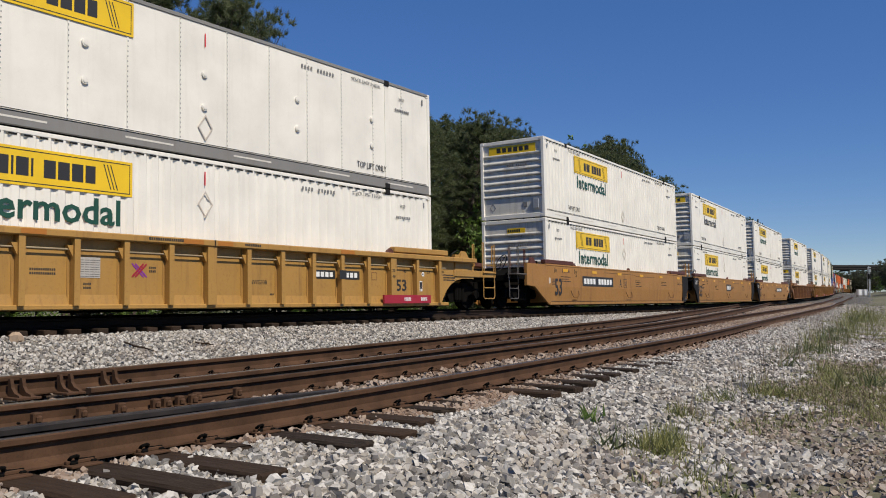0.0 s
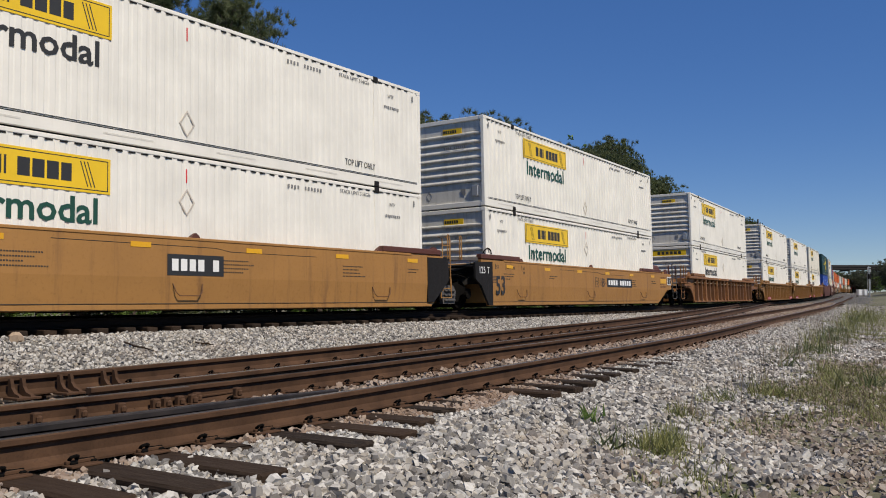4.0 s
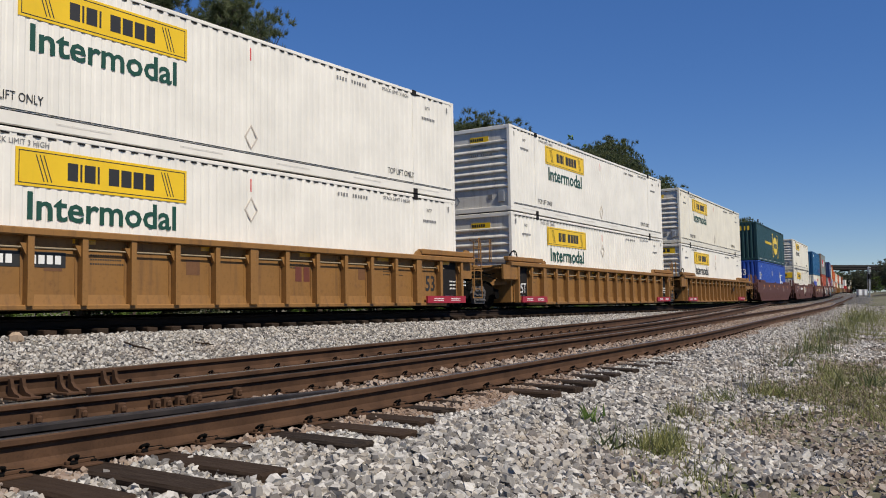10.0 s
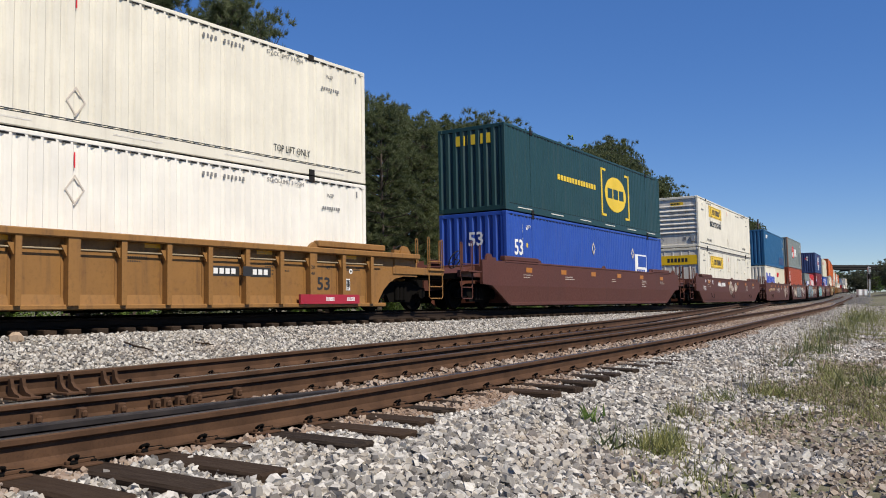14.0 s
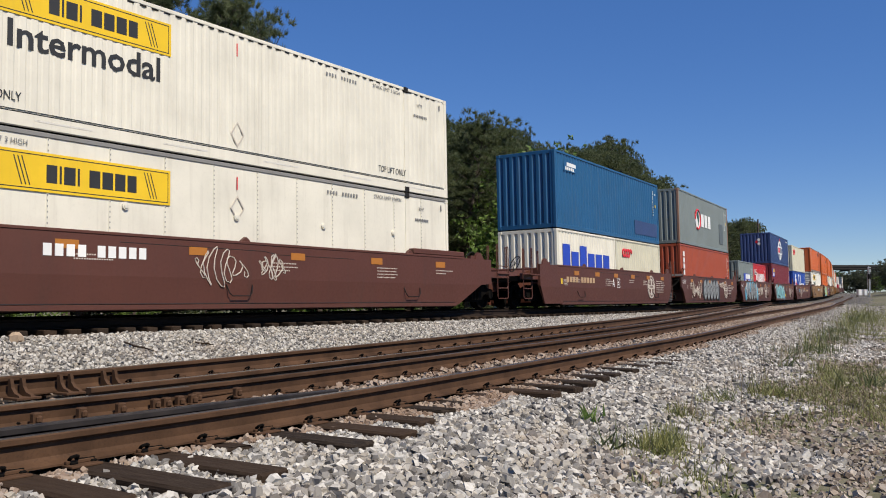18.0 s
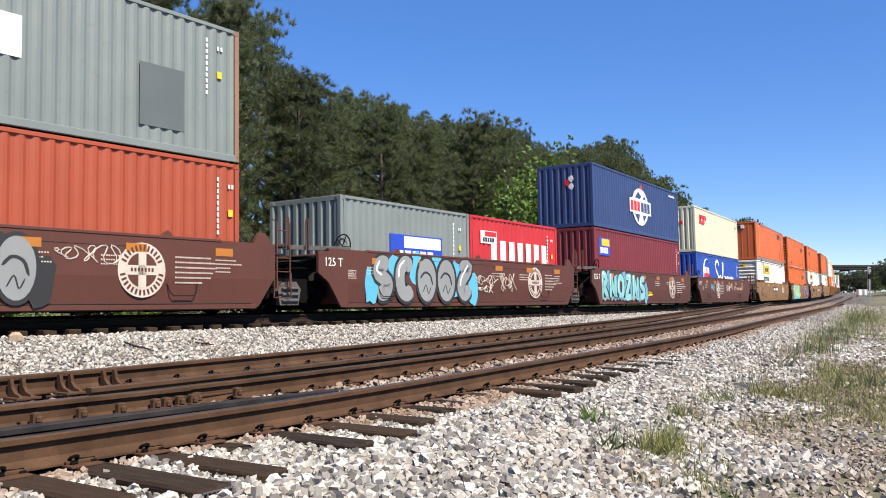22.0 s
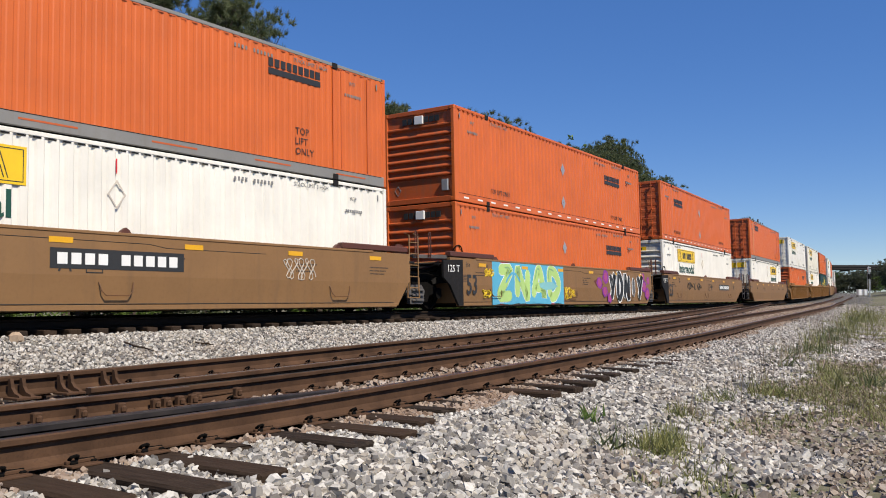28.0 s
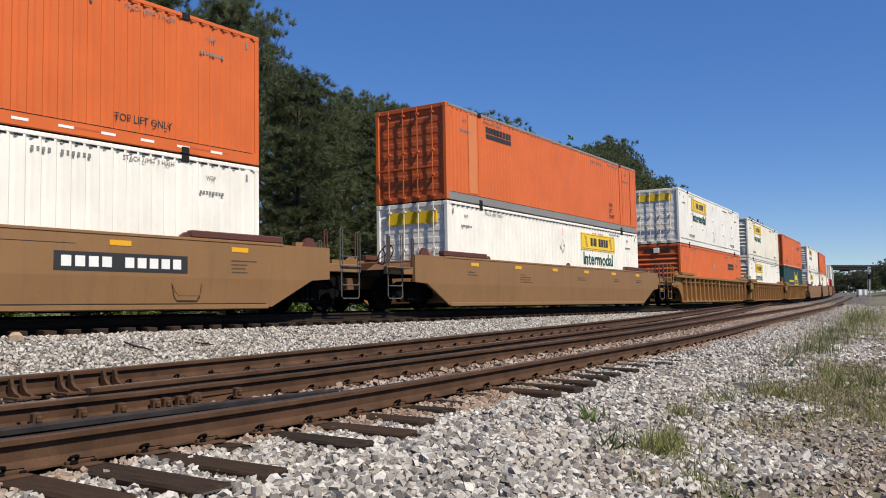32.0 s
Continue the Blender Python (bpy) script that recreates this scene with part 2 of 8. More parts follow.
def guard_build(t, b):
    n = noise_tex(t, 4.0, 6)
    t.links.new(ramp(t, n, [(0.35, (0.012, 0.010, 0.010)), (0.7, (0.032, 0.026, 0.024))]), b.inputs["Base Color"])
    b.inputs["Roughness"].default_value = 0.65
    b.inputs["Specular IOR Level"].default_value = 0.3


GUARD = mat("blackened_guard_rail", guard_build)


def tie_build(t, b):
    oi = t.nodes.new("ShaderNodeObjectInfo")
    g = noise_tex(t, 3.0, 6, 0.7, stretch=(9.0, 1.0, 9.0))
    f = noise_tex(t, 30, 4)
    c = ramp(t, g, [(0.3, (0.013, 0.010, 0.008)), (0.7, (0.046, 0.034, 0.026))])
    c = mix(t, ramp(t, f, [(0.55, grey(0)), (0.8, grey(0.5))]), c, (0.085, 0.063, 0.048))
    c = mix(t, oi.outputs["Random"], c, mix(t, 0.5, c, (0.06, 0.036, 0.022)))
    t.links.new(c, b.inputs["Base Color"])
    b.inputs["Roughness"].default_value = 0.8
    b.inputs["Specular IOR Level"].default_value = 0.08
    bump(t, b, g, 0.8, 0.015)


TIE = mat("creosoted_timber", tie_build)


def earth_build(t, b):
    n = noise_tex(t, 0.35, 8, 0.65)
    f = noise_tex(t, 9, 6, 0.7)
    c = ramp(t, n, [(0.38, (0.060, 0.080, 0.028)), (0.5, (0.11, 0.105, 0.055)), (0.62, (0.18, 0.155, 0.115))])
    c = mix(t, ramp(t, f, [(0.45, grey(0)), (0.7, grey(0.6))]), c, (0.20, 0.175, 0.13))
    t.links.new(c, b.inputs["Base Color"])
    b.inputs["Roughness"].default_value = 0.95
    bump(t, b, f, 0.6, 0.03)


EARTH = mat("grassy_earth", earth_build)


def leaf_mat(name, a, bcol, tr=0.25):
    def build(t, b):
        g = t.nodes.new("ShaderNodeNewGeometry")
        c = ramp(t, g.outputs["Random Per Island"], [(0.0, a), (1.0, bcol)])
        oi = t.nodes.new("ShaderNodeObjectInfo")
        c = mix(t, 0.5, c, mix(t, oi.outputs["Random"], c, tuple(v * 0.6 for v in a)))
        t.links.new(c, b.inputs["Base Color"])
        b.inputs["Roughness"].default_value = 0.55
        tl = t.nodes.new("ShaderNodeBsdfTranslucent")
        t.links.new(c, tl.inputs[0])
        mx = t.nodes.new("ShaderNodeMixShader")
        mx.inputs[0].default_value = tr
        t.links.new(b.outputs[0], mx.inputs[1])
        t.links.new(tl.outputs[0], mx.inputs[2])
        t.links.new(mx.outputs[0], t.nodes["Material Output"].inputs[0])
    return mat(name, build)


NEEDLE = leaf_mat("pine_needles", (0.066, 0.092, 0.036), (0.172, 0.196, 0.082), 0.38)
DARKLEAF = leaf_mat("distant_foliage", (0.05, 0.062, 0.032), (0.12, 0.125, 0.07))
LEAF = leaf_mat("spring_leaves", (0.09, 0.16, 0.03), (0.21, 0.31, 0.065), 0.4)
GRASS = leaf_mat("weed_green", (0.150, 0.172, 0.048), (0.38, 0.36, 0.145), 0.3)
DRY = leaf_mat("dry_stalks", (0.16, 0.12, 0.075), (0.30, 0.24, 0.15), 0.15)


def bark_build(t, b):
    n = noise_tex(t, 3.0, 6, 0.7, stretch=(4.0, 4.0, 1.0))
    t.links.new(ramp(t, n, [(0.35, (0.030, 0.022, 0.018)), (0.7, (0.105, 0.08, 0.062))]), b.inputs["Base Color"])
    b.inputs["Roughness"].default_value = 0.9
    bump(t, b, n, 0.8, 0.03)


BARK = mat("pine_bark", bark_build)
CONCRETE = paint("weathered_concrete", (0.24, 0.235, 0.225), 0.85, amount=0.4)
GALV = paint("galvanised_steel", (0.50, 0.51, 0.52), 0.4, amount=0.2, metal=0.6)
CABINET = paint("cabinet_white", (0.72, 0.73, 0.72), 0.45, amount=0.15)


# ---------------------------------------------------------------- mesh tools
class MB:
    """Collects vertices and faces for one mesh."""
    def __init__(self):
        self.v, self.f = [], []

    def add(self, vs, fs):
        n = len(self.v)
        self.v += [tuple(p) for p in vs]
        self.f += [tuple(i + n for i in q) for q in fs]
        return self

    def box(self, x0, x1, y0, y1, z0, z1, c=0.0):
        if not c:
            return self.add([(x, y, z) for x in (x0, x1) for y in (y0, y1) for z in (z0, z1)],
                            [(0, 1, 3, 2), (4, 6, 7, 5), (0, 4, 5, 1), (2, 3, 7, 6), (0, 2, 6, 4), (1, 5, 7, 3)])
        c = min(c, (x1 - x0) / 2.1, (y1 - y0) / 2.1, (z1 - z0) / 2.1)
        vs, idx = [], {}
        for i, x in enumerate((x0, x1)):
            for j, y in enumerate((y0, y1)):
                for k, z in enumerate((z0, z1)):
                    dx, dy, dz = c * (1 - 2 * i), c * (1 - 2 * j), c * (1 - 2 * k)
                    for a, p in enumerate(((x, y + dy, z + dz), (x + dx, y, z + dz), (x + dx, y + dy, z))):
                        idx[i, j, k, a] = len(vs)
                        vs.append(p)
        fs = []
        for i in (0, 1):
            q = [idx[i, 0, 0, 0], idx[i, 0, 1, 0], idx[i, 1, 1, 0], idx[i, 1, 0, 0]]
            fs.append(q if i else q[::-1])
            fs[-1] = fs[-1][::-1]
            q = [idx[0, i, 0, 1], idx[0, i, 1, 1], idx[1, i, 1, 1], idx[1, i, 0, 1]]
            fs.append(q[::-1] if not i else q)
            q = [idx[0, 0, i, 2], idx[0, 1, i, 2], idx[1, 1, i, 2], idx[1, 0, i, 2]]
            fs.append(q if not i else q[::-1])
        for j in (0, 1):
            for k in (0, 1):
                fs.append((idx[0, j, k, 1], idx[1, j, k, 1], idx[1, j, k, 2], idx[0, j, k, 2]))
                fs.append((idx[j, 0, k, 0], idx[j, 1, k, 0], idx[j, 1, k, 2], idx[j, 0, k, 2]))
                fs.append((idx[j, k, 0, 0], idx[j, k, 1, 0], idx[j, k, 1, 1], idx[j, k, 0, 1]))
        for i in (0, 1):
            for j in (0, 1):
                for k in (0, 1):
                    fs.append((idx[i, j, k, 0], idx[i, j, k, 1], idx[i, j, k, 2]))
        return self.add(vs, fs)

    def loft(self, rings, closed=True, caps=True):
        n = len(rings[0])
        vs = [p for r in rings for p in r]
        fs = []
        for i in range(len(rings) - 1):
            for j in range(n if closed else n - 1):
                a, b = i * n + j, i * n + (j + 1) % n
                fs.append((a, b, b + n, a + n))
        if caps and closed:
            fs += [tuple(range(n))[::-1], tuple(range((len(rings) - 1) * n, len(rings) * n))]
        return self.add(vs, fs)

    def tube(self, pts, r, n=6):
        pts = [Vector(p) for p in pts]
        rings = []
        up = Vector((0.13, 0.31, 0.94))
        for i, p in enumerate(pts):
            d = (pts[min(i + 1, len(pts) - 1)] - pts[max(i - 1, 0)]).normalized()
            a = d.cross(up)
            if a.length < 0.05:
                a = d.cross(Vector((1, 0, 0)))
            a.normalize()
            b = d.cross(a)
            rr = r[i] if isinstance(r, (list, tuple)) else r
            rings.append([p + (a * math.cos(6.2832 * k / n) + b * math.sin(6.2832 * k / n)) * rr for k in range(n)])
        return self.loft(rings)

    def plate(self, poly, y0, y1):
        """A polygon in x, z given thickness from y0 to y1."""
        return self.loft([[(x, y0, z) for x, z in poly], [(x, y1, z) for x, z in poly]])

    def disc_y(self, x, z, r, y0, y1, n=20):
        return self.plate([(x + r * math.cos(6.2832 * k / n), z + r * math.sin(6.2832 * k / n)) for k in range(n)], y0, y1)

    def mesh(self, name="mesh", flat=True):
        me = bpy.data.meshes.new(name)
        me.from_pydata(self.v, [], self.f)
        bm = bmesh.new()
        bm.from_mesh(me)
        bmesh.ops.recalc_face_normals(bm, faces=bm.faces)
        bm.to_mesh(me)
        bm.free()
        me.validate()
        if not flat:
            me.shade_smooth()
        return me


def part(name, me, material, parent, label="", m=None):
    """One mesh object under a thing or under a part; alike parts share their mesh."""
    if isinstance(me, MB):
        me = me.mesh(name)
    if not me.materials:
        me.materials.append(None)
    ob = new(name, me)
    ob.material_slots[0].link = "OBJECT"
    ob.material_slots[0].material = material
    ob.parent = parent
    if m is not None:
        ob.matrix_basis = m
    if label:
        ob["label"] = label
    return ob


def thing(name, label, category, group="", kind="", me=None, material=None, m=None):
    ob = part(name, me, material, None, "", m) if me is not None else new(name)
    if me is None and m is not None:
        ob.matrix_basis = m
    return tagged(ob, label, category, group, kind)


def shared(fn):
    """Each mesh is made once for the same arguments."""
    made = {}

    def wrapped(*a):
        if a not in made:
            r = fn(*a)
            made[a] = r.mesh() if isinstance(r, MB) else r
        return made[a]
    return wrapped


@shared
def text_mesh(body, size, shear, bold):
    """Lettering in the plane x, z that is read from -y, its lower left corner at the origin."""
    cu = bpy.data.curves.new("lettering", "FONT")
    cu.body, cu.size, cu.shear, cu.offset, cu.extrude, cu.resolution_u = body, size, shear, bold, 0.002, 2
    ob = bpy.data.objects.new("lettering", cu)
    me = bpy.data.meshes.new_from_object(ob)
    bpy.data.objects.remove(ob)
    me.transform(Matrix.Rotation(radians(90), 4, "X"))
    return me


# ---------------------------------------------------------------- ground
def build_ground():
    ss = np.concatenate([np.arange(-300, -40, 10), np.arange(-40, 60, 0.8), np.arange(60, 160, 4), np.arange(160, 960, 20)])
    ls = np.concatenate([[-260, -160, -90, -50, -30, -20], np.arange(-14, 30, 0.4), [32, 36, 45, 60, 90, 150, 260, 450, 700]])
    S, L = np.meshgrid(ss, ls, indexing="ij")
    Z = ground_z(S.ravel(), L.ravel())
    rough = np.array([noise.noise(Vector((s * 0.9, l * 0.9, 0))) for s, l in zip(S.ravel(), L.ravel())])
    Z = Z + rough * np.where(abs(L.ravel()) < 40, 0.025, 0.2)
    P = place(S.ravel(), L.ravel(), Z)
    nx, ny = S.shape
    i = np.arange(nx * ny).reshape(nx, ny)
    F = np.stack([i[:-1, :-1], i[1:, :-1], i[1:, 1:], i[:-1, 1:]], -1).reshape(-1, 4)[:, ::-1]
    me = bpy.data.meshes.new("ground")
    me.from_pydata(P.tolist(), [], F.tolist())
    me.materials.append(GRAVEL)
    me.materials.append(EARTH)
    fs, fl = S[:-1, :-1].ravel(), L[:-1, :-1].ravel()
    jag = np.array([noise.noise(Vector((s * 0.35, l * 0.35, 7))) for s, l in zip(fs, fl)])
    edge = side_lat(fs) + 3.4 + jag * 1.4
    grass = (fl > edge) | (fl < -5.0)
    me.polygons.foreach_set("material_index", grass.astype(np.int32))
    me.shade_smooth()
    return tagged(new("ground", me), "pale limestone ballast giving way to grassy gravel", "ground", kind="structure")


ground = build_ground()

# where the ties of the near tracks lie: distance, outer end
TIE_ROWS = []


TIE_AT = [(-21.55, 1.75), (-21.09, 1.75), (-20.67, 1.93), (-20.20, 1.86), (-19.75, 1.1), (-19.23, 1.72), (-18.71, 1.71), (-18.17, 1.51), (-17.54, 1.32), (-17.04, 1.12),
          (-16.45, 1.05), (-15.91, 1.61), (-15.32, 1.6), (-14.74, 1.53), (-14.12, 1.45), (-13.66, 1.43), (-13.10, 1.46), (-12.50, 1.41)]


def plan_ties():
    rng = random.Random(4)
    s = TIE_AT[0][0] - 0.52
    while s > -30:
        TIE_ROWS.append((s, float(side_lat(s)) + 1.6 + rng.uniform(-0.1, 0.1)))
        s -= 0.52
    TIE_ROWS.reverse()
    # ballast buries some of the tie ends
    for s, out in TIE_AT:
        TIE_ROWS.append((s, float(side_lat(s)) + out))
    s = TIE_AT[-1][0] + 0.55
    while s < 62:
        TIE_ROWS.append((s, float(side_lat(s)) + float(np.interp(s, [-12, -9, -6], [1.45, 1.25, 1.1])) + rng.uniform(-0.16, 0.16)))
        s += 0.55 + rng.uniform(-0.03, 0.03)


plan_ties()


def side_slope(s):
    return (side_lat(s + 0.5) - side_lat(s - 0.5))


def clear_of_ties(s, lat, gap):
    """True where a stone lies beside the ties, not on them."""
    ts = np.array([r[0] for r in TIE_ROWS])
    te = np.array([r[1] for r in TIE_ROWS])
    skew = -(lat - side_lat(s)) * side_slope(s)
    i = np.argmin(abs((s - skew)[:, None] - ts[None, :]), axis=1)
    return (abs(s - skew - ts[i]) > gap) | (lat > te[i] + 0.02)


def scatter_stones(name, s, lat, size, label, material=None, sink=0.0, crushed=False):
    """Many angular stones in one mesh, half sunk in the bed."""
    rng = np.random.default_rng(len(s))
    n = len(s)
    if crushed:
        # five-sided lumps, narrower above, with uneven corners
        ring = [(math.cos(1.2566 * k), math.sin(1.2566 * k)) for k in range(5)]
        V0 = np.array([(x, y, -0.62) for x, y in ring] + [(x, y, 0.62) for x, y in ring])
        F0 = np.array([(k, (k + 1) % 5, 5 + (k + 1) % 5) for k in range(5)] + [(k, 5 + (k + 1) % 5, 5 + k) for k in range(5)] + [(0, 2, 1), (0, 3, 2), (0, 4, 3), (5, 6, 7), (5, 7, 8), (5, 8, 9)])
        J = rng.uniform(0.70, 1.18, (n, 10, 3))
        J[:, 5:, :2] *= rng.uniform(0.45, 0.95, (n, 1, 2))
    else:
        V0 = np.array([(x, y, z) for x in (-0.78, 0.78) for y in (-0.78, 0.78) for z in (-0.78, 0.78)])
        F0 = np.array([(0, 1, 3), (0, 3, 2), (4, 6, 7), (4, 7, 5), (0, 4, 5), (0, 5, 1), (2, 3, 7), (2, 7, 6), (0, 2, 6), (0, 6, 4), (1, 5, 7), (1, 7, 3)])
        J = rng.uniform(0.72, 1.15, (n, 8, 3)) * rng.choice([0.72, 0.95, 1.02, 1.05], (n, 8, 1))
    A = rng.normal(size=(n, 3, 3))
    Q = np.linalg.qr(A)[0]
    sc = size[:, None] * np.stack([rng.uniform(0.75, 1.25, n), rng.uniform(0.6, 1.0, n), rng.uniform(0.5, 0.85, n)], -1)
    V = V0[None] * J * sc[:, None, :]
    V = np.einsum("nij,nvj->nvi", Q, V)
    P = place(s, lat, ground_z(s, lat) + size * rng.uniform(-0.15, 0.65, n) - sink)
    V = (V + P[:, None, :]).reshape(-1, 3)
    F = (F0[None] + (np.arange(n) * len(V0))[:, None, None]).reshape(-1, 3)
    me = bpy.data.meshes.new(name)
    me.vertices.add(len(V))
    me.vertices.foreach_set("co", V.ravel())
    me.loops.add(F.size)
    me.loops.foreach_set("vertex_index", F.ravel().astype(np.int32))
    me.polygons.add(len(F))
    me.polygons.foreach_set("loop_start", np.arange(0, F.size, 3, dtype=np.int32))
    me.update(calc_edges=True)
    me.shade_flat()
    me.materials.append(material or STONE)
    return tagged(new(name, me), label, "gravel", kind="stuff")


def stones():
    rng = np.random.default_rng(5)

    def fill(s0, s1, l0, l1, per_m2, lo, hi):
        n = int((s1 - s0) * (l1 - l0) * per_m2)
        return rng.uniform(s0, s1, n), rng.uniform(l0, l1, n), rng.uniform(lo, hi, n)
    # near shoulder
    s, l, z = (np.concatenate(a) for a in zip(
        fill(-24, -11, 10.2, 14.4, 640, 0.024, 0.050), fill(-24, -11, 10.2, 14.4, 520, 0.012, 0.028), fill(-11, 6, 8.2, 14.0, 380, 0.022, 0.052), fill(6, 60, 5.0, 12.0, 70, 0.022, 0.045)))
    jag = np.array([noise.noise(Vector((a * 0.5, b * 0.5, 3))) for a, b in zip(s, l)])
    keep = (l > side_lat(s) + 0.85) & (l < side_lat(s) + 3.7 + 1.9 * jag)
    rng2 = np.random.default_rng(3)
    keep &= clear_of_ties(s, l, 0.105) | (rng2.uniform(0, 1, len(s)) < 0.03 + 0.4 * np.clip((s + 13) / 8, 0, 1) * np.clip((l - side_lat(s) - 0.8) / 0.8, 0, 1))
    z = np.where(l < side_lat(s) + 1.75, np.minimum(z, 0.036), z)
    by_rail = keep & (l < side_lat(s) + 1.12 + 0.5 * jag)
    keep &= ~by_rail
    scatter_stones("railside_ballast", s[by_rail], l[by_rail], z[by_rail], "rust-stained crushed stone along the rail", STONE_RUST, 0.0, True)
    scatter_stones("near_ballast", s[keep], l[keep], z[keep], "pale grey crushed limestone ballast beside the rails", None, 0.0, True)
    # gravel among the weeds
    s, l, z = (np.concatenate(a) for a in zip(fill(-24, -6, 12.0, 15.6, 420, 0.010, 0.032), fill(-24, -6, 12.0, 15.6, 45, 0.03, 0.05), fill(-6, 18, 10.0, 16.5, 130, 0.014, 0.038)))
    keep = l > side_lat(s) + 3.0
    scatter_stones("verge_gravel", s[keep], l[keep], z[keep], "scattered small soiled stones among sparse weeds", STONE_VERGE, 0.0, True)
    # between and inside the rails
    s, l, z = (np.concatenate(a) for a in zip(fill(-26, 10, 4.0, 11.0, 330, 0.018, 0.042), fill(10, 70, 2.4, 8.0, 110, 0.02, 0.042)))
    keep = (l < side_lat(s) + 0.6) & (l > np.maximum(cross_lat(s) - 1.9, 2.4))
    keep &= clear_of_ties(s, l, 0.13) | (rng2.uniform(0, 1, len(s)) < 0.5 * np.clip((s + 8) / 10, 0, 1))
    for o in (0.7175, -0.7175):
        keep &= abs(l - side_lat(s) - o) > 0.13
        keep &= abs(l - cross_lat(s) - o) > 0.13
    scatter_stones("crib_ballast", s[keep], l[keep], z[keep], "rust-stained crushed stone between the ties", STONE_RUST, -0.03)
    # shoulder of the far track
    s, l, z = (np.concatenate(a) for a in zip(fill(-26, 16, 1.52, 6.6, 340, 0.017, 0.043), fill(16, 45, 1.5, 5.0, 90, 0.025, 0.045)))
    keep = l < cross_lat(s) - 0.95
    scatter_stones("far_shoulder_ballast", s[keep], l[keep], z[keep], "pale crushed limestone shoulder below the train", STONE_GREY)


stones()


# ---------------------------------------------------------------- tracks
PROFILE = [(-0.076, 0.0), (0.076, 0.0), (0.076, 0.012), (0.022, 0.030), (0.0088, 0.050), (0.0088, 0.128), (0.026, 0.136),
           (0.0395, 0.143), (0.0395, 0.172), (0.032, 0.180), (-0.032, 0.180), (-0.0395, 0.172), (-0.0395, 0.143), (-0.026, 0.136),
           (-0.0088, 0.128), (-0.0088, 0.050), (-0.022, 0.030), (-0.076, 0.012)]


def sweep(sv, latv, zv, profile):
    """Sweeps a profile of (offset to the right, height) along s."""
    rings = [place(sv, latv + o, zv + h - 0.18) for o, h in profile]
    return np.stack(rings, 1)


def rail_object(sv, latv, zv, parent, label="", profile=PROFILE, top=True, dark=False):
    rings = sweep(sv, latv, zv, profile)
    mb = MB().loft([list(map(tuple, r)) for r in rings])
    me = mb.mesh("rail")
    if not me.materials:
        me.materials.append(GUARD if dark else RAIL)
        me.materials.append(GUARD if dark else RAIL_TOP)
    if top:
        for p in me.polygons:
            if p.normal.z > 0.8 and p.center.z > 0.0:
                k = p.vertices[0] % len(profile)
                if k in (9, 10, 8, 11):
                    p.material_index = 1
    ob = new("rail", me)
    ob.parent = parent
    if label:
        ob["label"] = label
    return ob


S_LONG = np.concatenate([np.arange(-60, 60, 1.0), np.arange(60, 162, 2.0)])
side_track = thing("side_track", "rusty rails on dark timber ties in pale ballast", "railway track")
cross_track = thing("crossover_track", "rusty diverging rails of a turnout on long ties", "railway track")
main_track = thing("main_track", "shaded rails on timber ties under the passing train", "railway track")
G = 0.7525
rail_object(S_LONG, side_lat(S_LONG) + G, side_z(S_LONG), side_track)
rail_object(S_LONG, side_lat(S_LONG) - G, side_z(S_LONG), side_track)
S_CR = np.arange(-42, 56, 1.0)
rail_object(S_CR, cross_lat(S_CR) - G, cross_z(S_CR), cross_track)
S_CR2 = np.arange(-19.6, 54, 1.0)
rail_object(S_CR2, cross_lat(S_CR2) + G, cross_z(S_CR2) - 0.001, cross_track)
S_TR = np.concatenate([np.arange(-120, 60, 1.5), np.arange(60, 700, 5.0)])
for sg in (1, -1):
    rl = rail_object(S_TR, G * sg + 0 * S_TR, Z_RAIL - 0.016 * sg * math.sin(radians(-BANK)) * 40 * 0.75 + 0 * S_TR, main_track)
    # swaps in the rail colour darkened for the train's shade
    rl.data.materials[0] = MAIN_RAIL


@shared
def tie_mesh(length, kind):
    rng = random.Random(kind)
    h = length / 2
    mb = MB().box(-0.115, 0.115, -h, h, -0.17, 0.0, 0.012)
    mb.v = [(x + rng.uniform(-0.006, 0.006), y + rng.uniform(-0.012, 0.012), z + rng.uniform(-0.004, 0.004)) for x, y, z in mb.v]
    return mb


@shared
def plate_mesh():
    return MB().box(-0.10, 0.10, -0.17, 0.19, 0.0, 0.014, 0.003).box(-0.09, 0.09, 0.075, 0.10, 0.014, 0.034, 0.003).box(-0.09, 0.09, -0.10, -0.075, 0.014, 0.034, 0.003)


@shared
def clip_mesh():
    """A sprung steel rail clip bent out of a round bar, standing off the rail foot at -y."""
    path = [(-0.040, -0.055, 0.026), (-0.062, -0.080, 0.040), (-0.066, -0.108, 0.056), (-0.048, -0.124, 0.064), (-0.028, -0.114, 0.058),
            (-0.024, -0.090, 0.042), (0.004, -0.078, 0.032), (0.050, -0.080, 0.028), (0.092, -0.092, 0.030)]
    return MB().tube(path, 0.010, 6).box(-0.07, -0.025, -0.118, -0.075, 0.0, 0.030, 0.006).box(0.06, 0.10, -0.115, -0.07, 0.0, 0.026, 0.006)


@shared
def split_plate():
    """A grid of thin steel strips pressed into the end grain."""
    mb = MB()
    for k in range(8):
        mb.box(-0.10 + 0.0275 * k, -0.092 + 0.0275 * k, -0.004, 0.004, -0.155, -0.012)
    for k in range(6):
        mb.box(-0.10, 0.10, -0.006, 0.003, -0.155 + 0.0275 * k, -0.147 + 0.0275 * k)
    return mb


